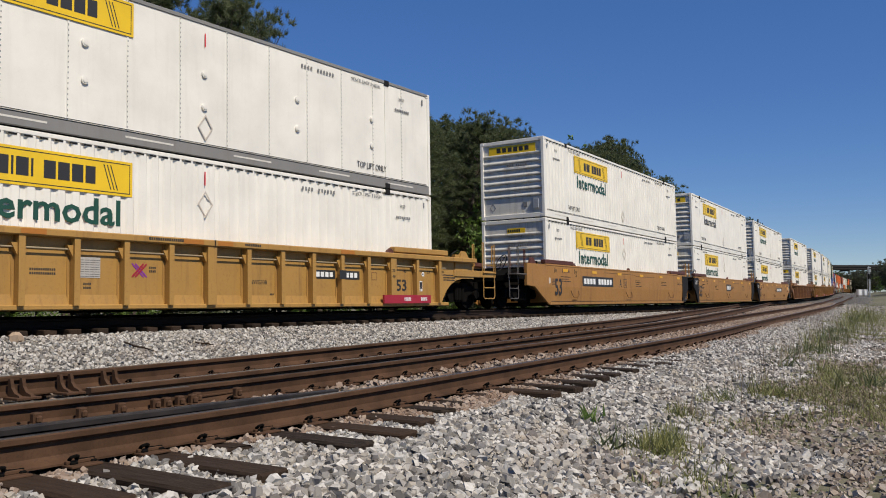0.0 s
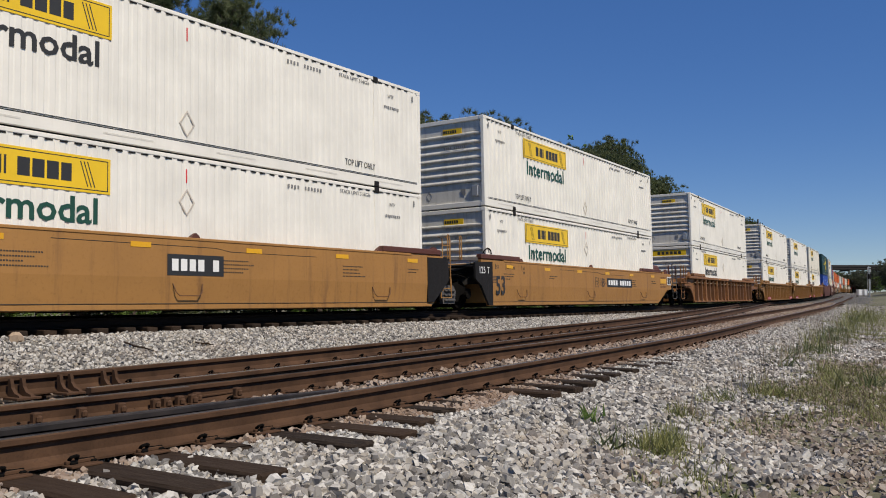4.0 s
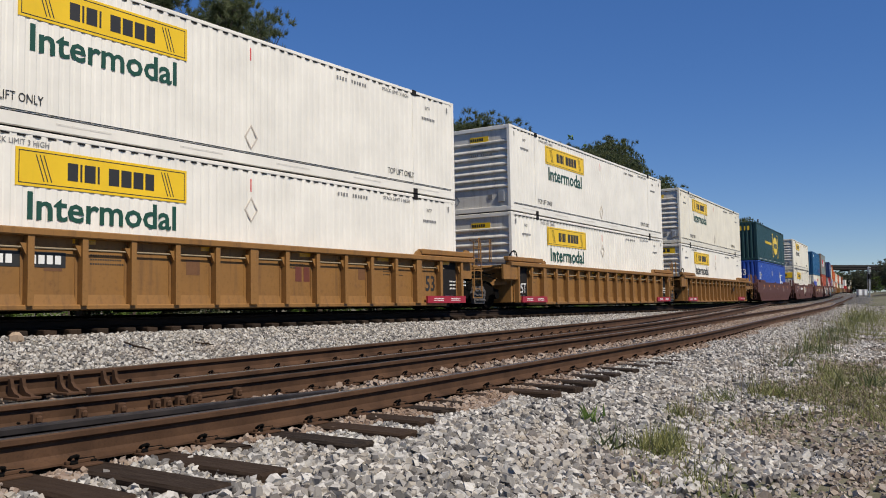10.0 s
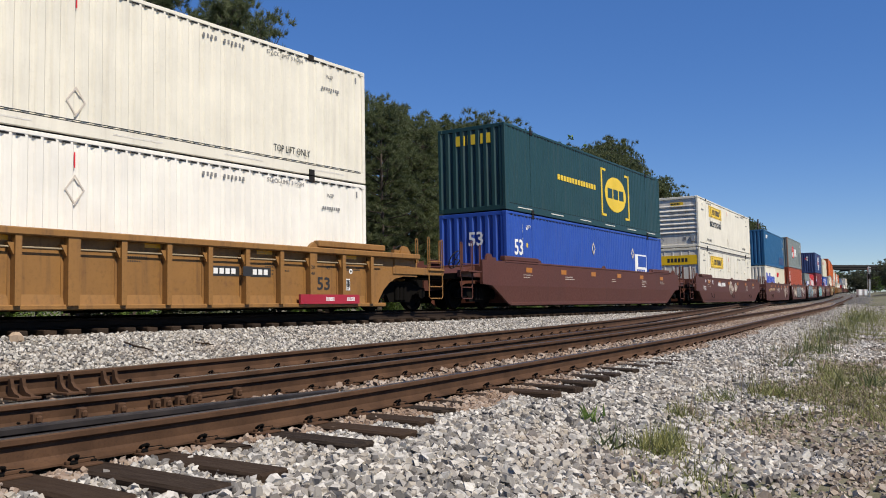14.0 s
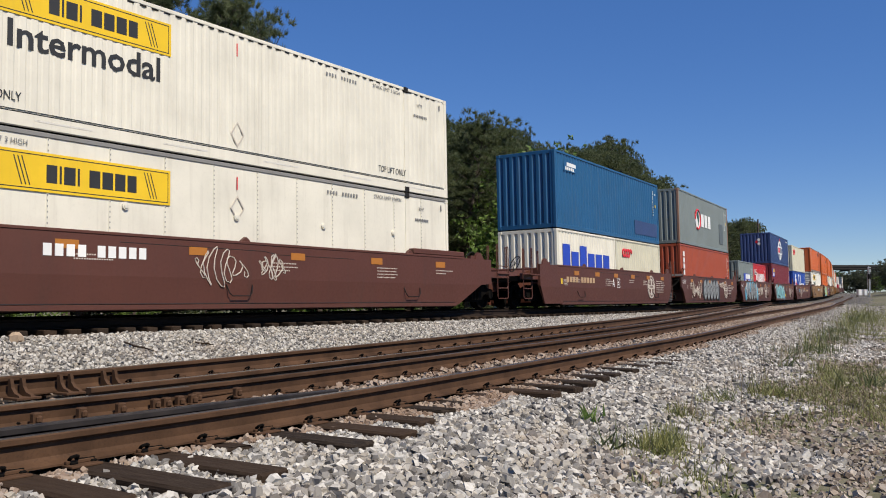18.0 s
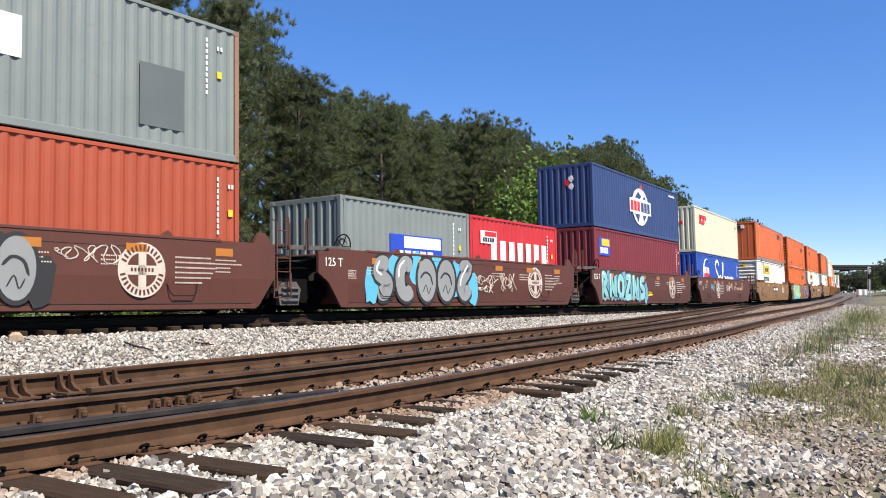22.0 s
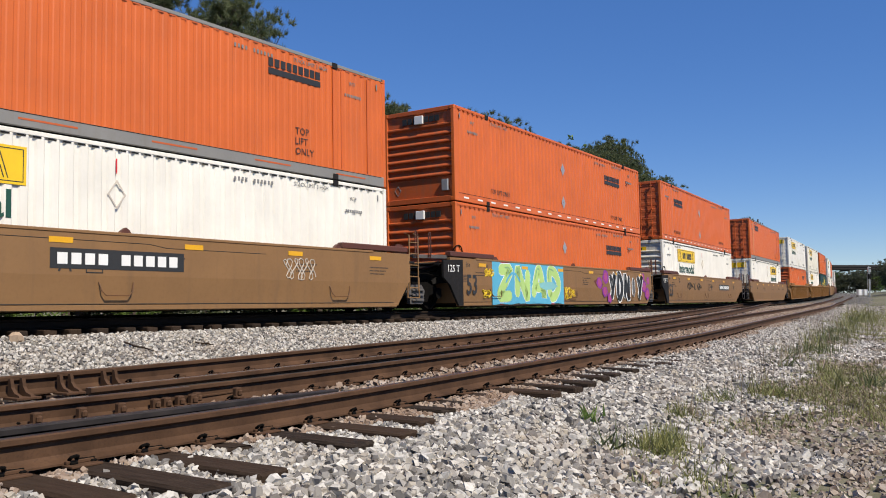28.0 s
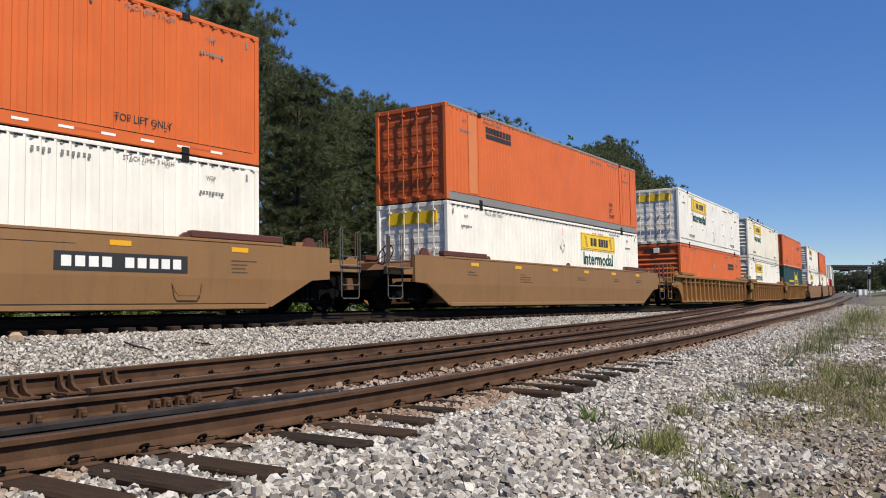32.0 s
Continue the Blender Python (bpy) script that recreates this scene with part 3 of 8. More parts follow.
def frame_at(s, lat, z, turn=0.0):
    t = float(np.interp(s, S_AX, TH_AX))
    p = place(np.array([s]), lat, z)[0]
    return Matrix.Translation(p) @ Matrix.Rotation(t + turn, 4, "Z")


def lay_ties():
    rng = random.Random(4)

    def slope(f, s):
        return math.atan(float(f(s + 0.5) - f(s - 0.5)))
    n = 0
    for s, right in TIE_ROWS:
        sl, cl = float(side_lat(s)), float(cross_lat(s))
        z = float(side_z(s)) - 0.194
        turn = -slope(side_lat, s)
        left = min(cl, sl) - 1.35 if s < 26 else sl - 1.3
        ln = math.ceil((right - left) * 2) / 2 + 0.001
        tie = part("tie", tie_mesh(ln, n % 4), TIE, side_track, "", frame_at(s - math.tan(turn) * (ln / 2 - (right - sl)), right - ln / 2, z + rng.uniform(-0.012, 0.004), turn))
        if abs(s + 20.67) < 0.01:
            part("anti_split_plate", split_plate(), CAST, tie, "perforated steel plate on the tie's end", Matrix.Translation((0, -ln / 2 - 0.012, 0)))
        if s < 1:
            for f, zf, tr, g in ((side_lat, side_z, side_track, G), (side_lat, side_z, side_track, -G), (cross_lat, cross_z, cross_track, -G), (cross_lat, cross_z, cross_track, G)):
                if f is cross_lat and (g > 0 or s > -3):
                    continue
                m = frame_at(s, float(f(s)) + g, float(zf(s)) - 0.192, -slope(f, s))
                part("tie_plate", plate_mesh(), RAIL, tr, "", m)
                part("rail_clip", clip_mesh(), TRUCK, tr, "", m)
        n += 1
    s = -32.0
    while s < 60:
        part("tie", tie_mesh(2.6, n % 4), TIE, main_track, "", frame_at(s, rng.uniform(-0.05, 0.05), Z_RAIL - 0.19))
        n += 1
        s += 0.53 + rng.uniform(-0.03, 0.03)


# raised guard rail inside the near rail, its end flared away and bent down
S_G = np.array([-34.0, -30, -26, -22, -20, -19.2, -18.6, -18.15])
rail_object(S_G, side_lat(S_G) + G - 0.105 - np.array([0, 0, 0, 0, 0, 0.0, 0.02, 0.045]), side_z(S_G) + np.array([0.042, 0.042, 0.042, 0.042, 0.040, 0.034, 0.018, 0.004]), side_track, "dark worn guard rail with flared end", dark=True)
# wing rail of the frog beside the second rail
S_W = np.array([-34.0, -28, -24, -21, -19.6, -19.0, -18.74])
rail_object(S_W, side_lat(S_W) - G + 0.11 + np.array([0, 0, 0, 0, 0.0, 0.015, 0.03]), side_z(S_W) + 0.01, side_track, "worn wing rail of the turnout frog")
# guard rail with braces beside the far stock rail
S_F = np.array([-36.0, -30, -24, -20.5, -18.9, -18.42])
rail_object(S_F, cross_lat(S_F) - G + 0.15, cross_z(S_F) + 0.012, cross_track, "braced guard rail", top=False)


@shared
def brace_mesh():
    """A curved gusset that props the guard rail, thin along the track."""
    prof = [(0.0, 0.0), (-0.19, 0.0), (-0.17, 0.025), (-0.10, 0.045), (-0.055, 0.09), (-0.035, 0.165), (0.0, 0.165)]
    return MB().loft([[(x, y, z) for y, z in prof] for x in (-0.016, 0.016)]).box(-0.06, 0.06, -0.22, 0.0, -0.012, 0.010, 0.003)


@shared
def block_mesh():
    return MB().box(-0.035, 0.035, -0.075, -0.015, 0.01, 0.095, 0.010).box(-0.022, 0.022, -0.105, -0.07, 0.02, 0.075, 0.012).box(-0.045, 0.045, -0.10, -0.02, -0.005, 0.02, 0.006)


for s in (-20.9, -20.55, -20.45, -20.05, -19.95, -19.55, -19.44, -19.07, -18.96, -18.60, -18.47):
    part("rail_brace", brace_mesh(), RAIL, cross_track, "", frame_at(s, float(cross_lat(s)) - G + 0.21, float(cross_z(s)) - 0.17, 0.06))
for s in (-20.55, -20.15, -19.79, -19.45, -19.12, -19.01, -18.87, -18.73, -18.62, -18.14):
    part("rail_brace_block", block_mesh(), RAIL, side_track, "", frame_at(s, float(side_lat(s)) - G + (0.15 if s < -18.7 else 0.07), float(side_z(s)) - 0.15, 0.03))


# ---------------------------------------------------------------- containers
@shared
def corrugated(length, z0, z1, pitch, outer, inner, depth, y):
    """A pressed wall along x with vertical corrugations, its face at y looking to -y."""
    xs = []
    n = max(1, int(round(length / pitch)))
    p = length / n
    sl = max(0.005, (p - outer - inner) / 2)
    for i in range(n):
        x = -length / 2 + i * p
        xs += [(x, 0), (x + outer, 0), (x + outer + sl, depth), (x + outer + sl + inner, depth)]
    xs.append((length / 2, 0))
    rings = [[(x, y + d, z0), (x, y + d, z1), (x, y + 0.06 + depth, z1), (x, y + 0.06 + depth, z0)] for x, d in xs]
    return MB().loft(rings)


@shared
def flat_wall(length, z0, z1, y, seams):
    """A plate wall with a narrow batten over each seam."""
    p = length / seams
    xs = [(-length / 2, 0.012)]
    for i in range(1, seams):
        x = -length / 2 + i * p
        xs += [(x - 0.020, 0.012), (x - 0.016, 0.0), (x + 0.016, 0.0), (x + 0.020, 0.012)]
    xs.append((length / 2, 0.012))
    return MB().loft([[(x, y + d, z0), (x, y + d, z1), (x, y + 0.06, z1), (x, y + 0.06, z0)] for x, d in xs])


@shared
def plug_mesh():
    return MB().disc_y(0, 0, 0.075, -0.02, 0.02, 14).disc_y(0, 0, 0.05, -0.032, 0.0, 12)


@shared
def beam(x0, x1, y0, y1, z0, z1, c):
    return MB().box(x0, x1, y0, y1, z0, z1, c)


@shared
def nose_wall(w, h):
    """Front wall with pressed horizontal ribs, its face to -x, at x = 0."""
    prof = [(0.055, 0.14), (0.055, 0.74), (0.085, 0.78)]
    z = 0.78
    n = int((h - 0.62 - z) / 0.235)
    p = (h - 0.62 - z) / n
    for _ in range(n):
        prof += [(0.004, z + 0.030), (0.004, z + 0.062), (0.085, z + 0.190), (0.085, z + p - 0.004)]
        z += p
    prof += [(0.004, z + 0.06), (0.004, z + 0.10), (0.050, z + 0.13), (0.050, h - 0.12)]
    return MB().loft([[(x, -w, zz), (x, w, zz), (0.13, w, zz), (0.13, -w, zz)] for x, zz in prof])


@shared
def flat_front(w, h):
    """A plain front wall with shallow upright stiffeners."""
    ys = [(-w, 0.03)]
    for k in range(1, 5):
        y = -w + k * 2 * w / 5
        ys += [(y - 0.04, 0.03), (y - 0.03, 0.012), (y + 0.03, 0.012), (y + 0.04, 0.03)]
    ys.append((w, 0.03))
    return MB().loft([[(x, y, 0.14), (x, y, h - 0.12), (0.1, y, h - 0.12), (0.1, y, 0.14)] for y, x in ys])


@shared
def nose_box(w):
    return MB().box(-0.03, 0.06, -w + 0.14, -w + 0.36, 0.32, 0.66, 0.01)


@shared
def end_corrugated(w, h):
    mb = MB()
    n = 8
    p = 2 * w / n
    pts = []
    for i in range(n):
        y = -w + i * p
        pts += [(0, y), (0, y + 0.11), (0.055, y + 0.165), (0.055, y + p - 0.055)]
    pts.append((0, w))
    vs = [(x, y, z) for x, y in pts for z in (0.14, h - 0.12)]
    mb.add(vs, [(2 * i, 2 * i + 1, 2 * i + 3, 2 * i + 2) for i in range(len(pts) - 1)])
    return mb.box(0.09, 0.13, -w, w, 0.14, h - 0.12)


@shared
def door_leaf(w, h, ribs):
    """A door leaf pressed with horizontal ribs."""
    prof = [(0.045, 0.14)]
    z = 0.30
    while z < h - 0.45:
        prof += [(0.045, z), (0.036, z + 0.03), (0.036, z + 0.17), (0.045, z + 0.20)]
        z += 0.34
    prof.append((0.045, h - 0.12))
    y0, y1 = -w / 2 + 0.008, w / 2 - 0.008
    return MB().loft([[(x, y0, zz), (x, y1, zz), (0.09, y1, zz), (0.09, y0, zz)] for x, zz in prof])


@shared
def lock_rod(h):
    mb = MB().tube([(-0.045, 0, 0.06), (-0.045, 0, h - 0.05)], 0.019, 6)
    for z in (0.12, 0.75, 1.5, h - 0.25):
        mb.box(-0.065, 0.02, -0.05, 0.05, z - 0.03, z + 0.03, 0.006)
    return mb.box(-0.085, -0.04, -0.02, 0.42, 0.98, 1.03, 0.006)


def bars(parent, mat_, x, y, z, widths, h, gap, name="lettering_bar", label=""):
    """Plain bars in place of a line of writing."""
    if name == "name_block" and len(widths) < 10:
        for w in widths:
            if w > 0:
                ob = part(name, MB().box(x, x + w, y - 0.003, y + 0.006, z, z + h), mat_, parent, label)
            x += abs(w) + gap
        return ob
    mb = MB()
    for w in widths:
        if w > 0:
            mb.box(x, x + w, y - 0.003, y + 0.006, z, z + h)
        x += abs(w) + gap
    ob = part(name, mb, mat_, parent, label)
    ob["kind"] = "stuff"
    return ob


def lettering(parent, body, mat_, x, y, z, height, width=None, name="lettering", shear=0.0, bold=0.0):
    me = text_mesh(body, 1.0, shear, bold)
    xs = [v.co.x for v in me.vertices]
    zs = [v.co.z for v in me.vertices if v.co.z > 0]
    sz = height / max(zs)
    sx = width / (max(xs) - min(xs)) if width else sz
    return part(name, me, mat_, parent, "", Matrix.Translation((x - min(xs) * sx, y, z)) @ Matrix.Diagonal((sx, 1, sz, 1)))


@shared
def diamond(r, w):
    mb = MB()
    for a in range(4):
        p, q = math.pi / 2 * a, math.pi / 2 * (a + 1)
        o = [(r * 0.7 * math.cos(t), r * math.sin(t)) for t in (p, q)]
        i = [(x * (1 - w / r), z * (1 - w / r)) for x, z in o]
        mb.plate([o[0], o[1], i[1], i[0]], -0.004, 0.004)
    return mb


def hauler_sign(ob, x0, y, H, letters, text=True, tm=None):
    """Yellow name board with dark blocks for the name, and the word below it."""
    z0, z1, x1 = H - 0.97, H - 0.31, x0 + 3.55
    if not text:
        z0, z1 = (H - 0.80, H - 0.13) if tm else (H - 1.05, H - 0.36)
    sign = part("name_board", MB().box(x0, x1, y - 0.004, y + 0.01, z0, z1), SIGN_YELLOW, ob, "yellow name board")
    mb = MB()
    for a, b, c, d in ((x0 + 0.05, x1 - 0.05, z1 - 0.06, z1 - 0.045), (x0 + 0.05, x1 - 0.05, z0 + 0.045, z0 + 0.06),
                       (x0 + 0.05, x0 + 0.065, z0 + 0.05, z1 - 0.05), (x1 - 0.065, x1 - 0.05, z0 + 0.05, z1 - 0.05)):
        mb.box(a, b, y - 0.007, y, c, d)
    for xa in (x0 + 0.35, x1 - 0.62):
        for k in range(3):
            mb.plate([(xa + 0.07 * k, z1 - 0.10), (xa + 0.07 * k + 0.02, z1 - 0.10), (xa + 0.07 * k + 0.17, z0 + 0.10), (xa + 0.07 * k + 0.15, z0 + 0.10)], y - 0.007, y)
    part("board_border", mb, LETTER_BLACK, sign)
    bars(sign, LETTER_BLACK, x0 + 0.95, y - 0.004, z0 + 0.17, [0.20, 0.04, 0.22, 0.04, -0.10, 0.22, 0.22, 0.22, 0.20], 0.32, 0.045, "name_block")
    if text:
        lettering(ob, "Intermodal", tm or letters, x0 + 0.22, y + 0.002, H - 1.53, 0.47, 3.08, "lettering", 0, 0.019)


def small_marks(ob, L, y, H, rng, dark=LETTER_GREY):
    """Small stencilled lines near the lifting points."""
    for x in (-L / 2 + 2.25, L / 2 - 3.4):
        lettering(ob, "STACK LIMIT 3 HIGH", dark, x, y, H - 0.27, 0.095, 1.15)
    bars(ob, dark, L / 2 - 5.2, y, H - 0.34, [0.05] * 4 + [-0.08] + [0.05] * 6, 0.085, 0.055, "number_bar")
    for x in (-L / 2 + 0.95, L / 2 - 1.45):
        lettering(ob, "WTP", dark, x, y, H - 0.45, 0.10, 0.24)
        bars(ob, dark, x - 0.16, y, H - 0.74, [0.05] * 8, 0.07, 0.03, "stencil_line")
    for x in (-L / 2 + 0.33, L / 2 - 0.36):
        part("lashing_slot", beam(-0.025, 0.025, -0.006, 0.004, 0.0, 0.16, 0.004), LETTER_GREY, ob, "", Matrix.Translation((x, y, H - 0.36)))


def container(u, level, spec):
    """A container standing on its base at the origin; x along the train, -y to the camera."""
    kind, col, end = spec["kind"], spec["col"], spec.get("end", "nose")
    iso = kind.startswith("iso")
    L = {"iso": 12.192, "iso20": 6.058}.get(kind, 16.154)
    W = 1.219 if iso else 1.295
    H = spec.get("h", 2.591 if iso else 2.896)
    endm = spec.get("endcol", col)
    rng = random.Random(u * 7 + level)
    far = spec.get("far", False)
    ob = thing("shipping_container", spec["label"], "shipping container", "containers on the train")
    y = -W
    # long walls
    for sgn in (0, 1):
        if kind == "flat":
            me = flat_wall(L - 0.2, 0.24, H - 0.08, -W + 0.008, 13)
        elif iso:
            me = corrugated(L - 0.3, 0.15, H - 0.08, 0.278, 0.07, 0.07, 0.036, -W + 0.012)
        else:
            me = corrugated(L - 0.2, 0.24, H - 0.08, *((0.21, 0.095, 0.06) if kind == "fine" else (0.28, 0.125, 0.085)), 0.012 if kind == "fine" else 0.032, -W + 0.006)
        part("side_wall", me, col, ob, "", Matrix.Rotation(math.pi * sgn, 4, "Z"))
        m = Matrix.Rotation(math.pi * sgn, 4, "Z")
        part("top_rail", beam(-L / 2 + 0.09, L / 2 - 0.09, -W - 0.002, -W + 0.07, H - 0.085, H, 0.01), spec.get("railcol", col), ob, "", m)
        part("bottom_rail", beam(-L / 2 + 0.09, L / 2 - 0.09, -W - 0.003, -W + 0.08, 0.0, 0.255 if not iso else 0.15, 0.012), spec.get("railcol", col), ob, "", m)
    part("roof", MB().box(-L / 2 + 0.05, L / 2 - 0.05, -W + 0.04, W - 0.04, H - 0.05, H - 0.008), col, ob)
    part("floor_panel", MB().box(-L / 2 + 0.05, L / 2 - 0.05, -W + 0.06, W - 0.06, 0.03, 0.14), BLACK, ob)
    for sx in (-1, 1):
        for sy in (-1, 1):
            x = sx * (L / 2 - 0.06)
            part("corner_post", beam(-0.06, 0.06, -0.06, 0.06, 0.11, H - 0.11, 0.012), spec.get("postcol", endm), ob, "", Matrix.Translation((x, sy * (W - 0.058), 0)))
            for z in (0.0, H - 0.118):
                part("corner_casting", beam(-0.085, 0.085, -0.08, 0.08, 0.0, 0.118, 0.012), spec.get("castcol", endm), ob, "", Matrix.Translation((sx * (L / 2 - 0.083), sy * (W - 0.078), z)))
    # ends
    for sgn in (0, 1):
        e = end if sgn == 0 else "plain"
        M = Matrix.Rotation(math.pi * sgn, 4, "Z") @ Matrix.Translation((-L / 2 + 0.015, 0, 0))
        w = W - 0.11
        part("end_header", beam(0.0, 0.10, -w, w, H - 0.13, H, 0.01), endm, ob, "", M)
        part("end_sill", beam(0.0, 0.10, -w, w, 0.0, 0.16, 0.01), endm, ob, "", M)
        if e == "nose":
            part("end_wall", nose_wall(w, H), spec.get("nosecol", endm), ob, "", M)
            part("document_box", nose_box(w), GALV, ob, "", M)
            if spec.get("nosesign"):
                big = spec["nosesign"] == "big"
                ww, hh = (0.95, 0.36) if big else (0.36, 0.22)
                bd = part("end_name_board", MB().box(0.034, 0.056, -ww - 0.1 * (not big), ww - 0.1 * (not big), H - 0.50, H - 0.50 + hh * 0.85), SIGN_YELLOW, ob, "yellow name board", M)
                mb = MB()
                for k in range(6):
                    mb.box(0.030, 0.04, ww * (-0.72 + 0.24 * k), ww * (-0.72 + 0.24 * k + 0.17), H - 0.50 + hh * 0.2, H - 0.50 + hh * 0.65)
                part("name_block", mb, LETTER_BLACK, bd, "", Matrix.Identity(4))["kind"] = "stuff"
                turn = M @ Matrix.Translation((0.046, 0, 0)) @ Matrix.Rotation(-math.pi / 2, 4, "Z")
                if not big:
                    wd = lettering(ob, "Intermodal", LETTER_GREY, 0, 0, 0, 0.105, 0.62)
                    wd.matrix_basis = turn @ Matrix.Translation((-0.21, 0, H - 0.66)) @ wd.matrix_basis
                nb = bars(ob, LETTER_GREY, -0.2, 0.0, H - 0.98, [0.05] * 4 + [-0.05] + [0.05] * 6, 0.07, 0.025, "number_bar")
                nb.matrix_basis = turn @ Matrix.Translation((0, -0.05, 0))
                part("inspection_plate", MB().box(0.03, 0.06, w - 1.75, w - 1.60, 0.42, 0.58), LETTER_GREY, ob, "", M)
            if spec.get("noseword"):
                mb = MB()
                for k in range(7):
                    mb.box(0.005, 0.03, -0.75 + 0.2 * k, -0.75 + 0.2 * k + 0.15, H - 0.42, H - 0.24)
                part("name_block", mb, LETTER_BLACK, ob, "", M)["kind"] = "stuff"
                part("name_lamp", MB().box(-0.05, 0.03, -0.18, 0.12, H - 0.46, H - 0.20, 0.01), LETTER_WHITE, ob, "white box with an orange square", M)
            part("placard", diamond(0.17, 0.03), LETTER_GREY, ob, "", M @ Matrix.Translation((0.050, w - 0.35, 0.44)) @ Matrix.Rotation(-math.pi / 2, 4, "Z"))
        elif e == "plate":
            part("end_wall", flat_front(w, H), spec.get("nosecol", endm), ob, "", M)
            bd = part("end_name_board", MB().box(-0.004, 0.02, -w + 0.06, w - 0.06, H - 0.95, H - 0.42), SIGN_YELLOW, ob, "yellow name board", M)
            mb = MB()
            for k in range(6):
                mb.box(-0.010, 0, -0.60 + 0.2 * k, -0.60 + 0.2 * k + 0.14, H - 0.80, H - 0.58)
            part("name_block", mb, LETTER_BLACK, bd, "", Matrix.Identity(4))["kind"] = "stuff"
        elif e == "front":
            part("end_wall", flat_front(w, H), endm, ob, "", M)
            mb = MB()
            for k in range(7):
                mb.box(0.005, 0.03, 0.95 - 0.2 * k - 0.15, 0.95 - 0.2 * k, H - 0.48, H - 0.28)
            part("name_block", mb, LETTER_BLACK, ob, "", M)["kind"] = "stuff"
            part("vent_box", MB().box(-0.05, 0.03, -0.45, -0.2, H - 0.50, H - 0.24, 0.01), LETTER_WHITE, ob, "", M)
        elif e == "iso":
            part("end_wall", end_corrugated(w, H), endm, ob, "", M)
        elif e == "doors":
            for k in (-1, 1):
                part("door", door_leaf(w, H, True), spec.get("doorcol", endm), ob, "", M @ Matrix.Translation((0, k * w / 2, 0)))
            for yy in (-0.82, -0.28, 0.24, 0.78):
                part("lock_rod", lock_rod(H), WHITE_END if col is not ORANGE else ORANGE_END, ob, "painted lock rod", M @ Matrix.Translation((0, yy, 0)))
            if spec.get("nosesign"):
                bd = part("end_name_board", MB().box(0.004, 0.05, -0.9, 0.9, H - 0.62, H - 0.26), SIGN_YELLOW, ob, "yellow name board", M)
        else:
            part("end_wall", beam(0.02, 0.08, -w, w, 0.15, H - 0.12, 0.004), endm, ob, "", M)
    if not iso:
        part("rail_groove", MB().box(-L / 2 + 0.2, L / 2 - 0.2, -W - 0.006, -W + 0.002, 0.235, 0.25), BLACK, ob, "dark seam above the bottom rail")
        for k in range(0 if far else 6):
            part("rail_slot", beam(-0.55, 0.55, -0.004, 0.004, 0.0, 0.035, 0), WHITE_END if col not in (ORANGE,) else endm, ob, "", Matrix.Translation((-L / 2 + 1.4 + k * (L - 2.8) / 5, -W - 0.003, 0.12)))
        if kind != "flat":
            # dark dashes modelled as the shadow at the corrugations' upper ends
            mb = MB()
            for k in range(int((L - 0.6) / 0.28)):
                mb.box(-L / 2 + 0.3 + k * 0.28, -L / 2 + 0.45 + k * 0.28, -W - 0.004, -W + 0.006, H - 0.118, H - 0.088)
            part("pressing_end", mb, BLACK if col is not ORANGE else ORANGE_END, ob)["kind"] = "stuff"
        if kind == "flat":
            mb = MB()
            for k in range(1, 13):
                x = -(L - 0.2) / 2 + k * (L - 0.2) / 13
                for j in range(0 if far else 26):
                    mb.box(x - 0.007, x + 0.007, -W - 0.001, -W + 0.010, 0.32 + 0.098 * j, 0.35 + 0.098 * j)
            if mb.v:
                part("rivet_row", mb, LETTER_GREY, ob)["kind"] = "stuff"
            for k in range(5):
                for zz in (1.75, 1.05):
                    part("round_plug", plug_mesh(), col, ob, "", Matrix.Translation((-L / 2 + 2.6 + k * (L - 5.2) / 4, -W, zz)))
        for x in (-6.096, 6.096):
            for z in (-0.02, H - 0.14):
                part("lift_casting", beam(-0.09, 0.09, -0.025, 0.09, 0.0, 0.15, 0.01), BLACK, ob, "black lifting casting", Matrix.Translation((x, -W, z)))
            if level == 5:
                for sy in (-1, 1):
                    part("stacking_lock", beam(-0.08, 0.08, -0.06, 0.06, -0.044, 0.004, 0.006), TRUCK, ob, "dark twist lock", Matrix.Translation((x, sy * (W - 0.07), 0)))
            part("lift_post", beam(-0.07, 0.07, -0.004, 0.06, 0.14, H - 0.12, 0.004), col, ob, "", Matrix.Translation((x, -W + 0.006, 0)))
    if iso and level == 5:
        for sx in (-1, 1):
            for sy in (-1, 1):
                part("stacking_lock", beam(-0.08, 0.08, -0.06, 0.06, -0.044, 0.004, 0.006), TRUCK, ob, "dark twist lock", Matrix.Translation((sx * (L / 2 - 0.085), sy * (W - 0.08), 0)))
    for d in spec.get("deco", ()):
        d(ob, L, -W - 0.001, H, rng)
    return ob


def deco_hauler(letters, flip=False, text=True, high=False, lower=False):
    def f(ob, L, y, H, rng):
        x0 = -L / 2 + 2.80 if not flip else L / 2 - 6.4
        hauler_sign(ob, x0, y, H, letters, text, letters if high else None)
        part("placard", diamond(0.28, 0.05), CREST_INK, ob, "pale diamond placard holder", Matrix.Translation((-L / 2 + 8.1 if not flip else L / 2 - 8.1, y - 0.004, H - 0.95 if lower else 0.62)))
        bars(ob, LETTER_RED, -L / 2 + 8.08, y, H - 0.55, [0.025], 0.28, 0.1, "red_tick")
        small_marks(ob, L, y, H, rng)
    return f


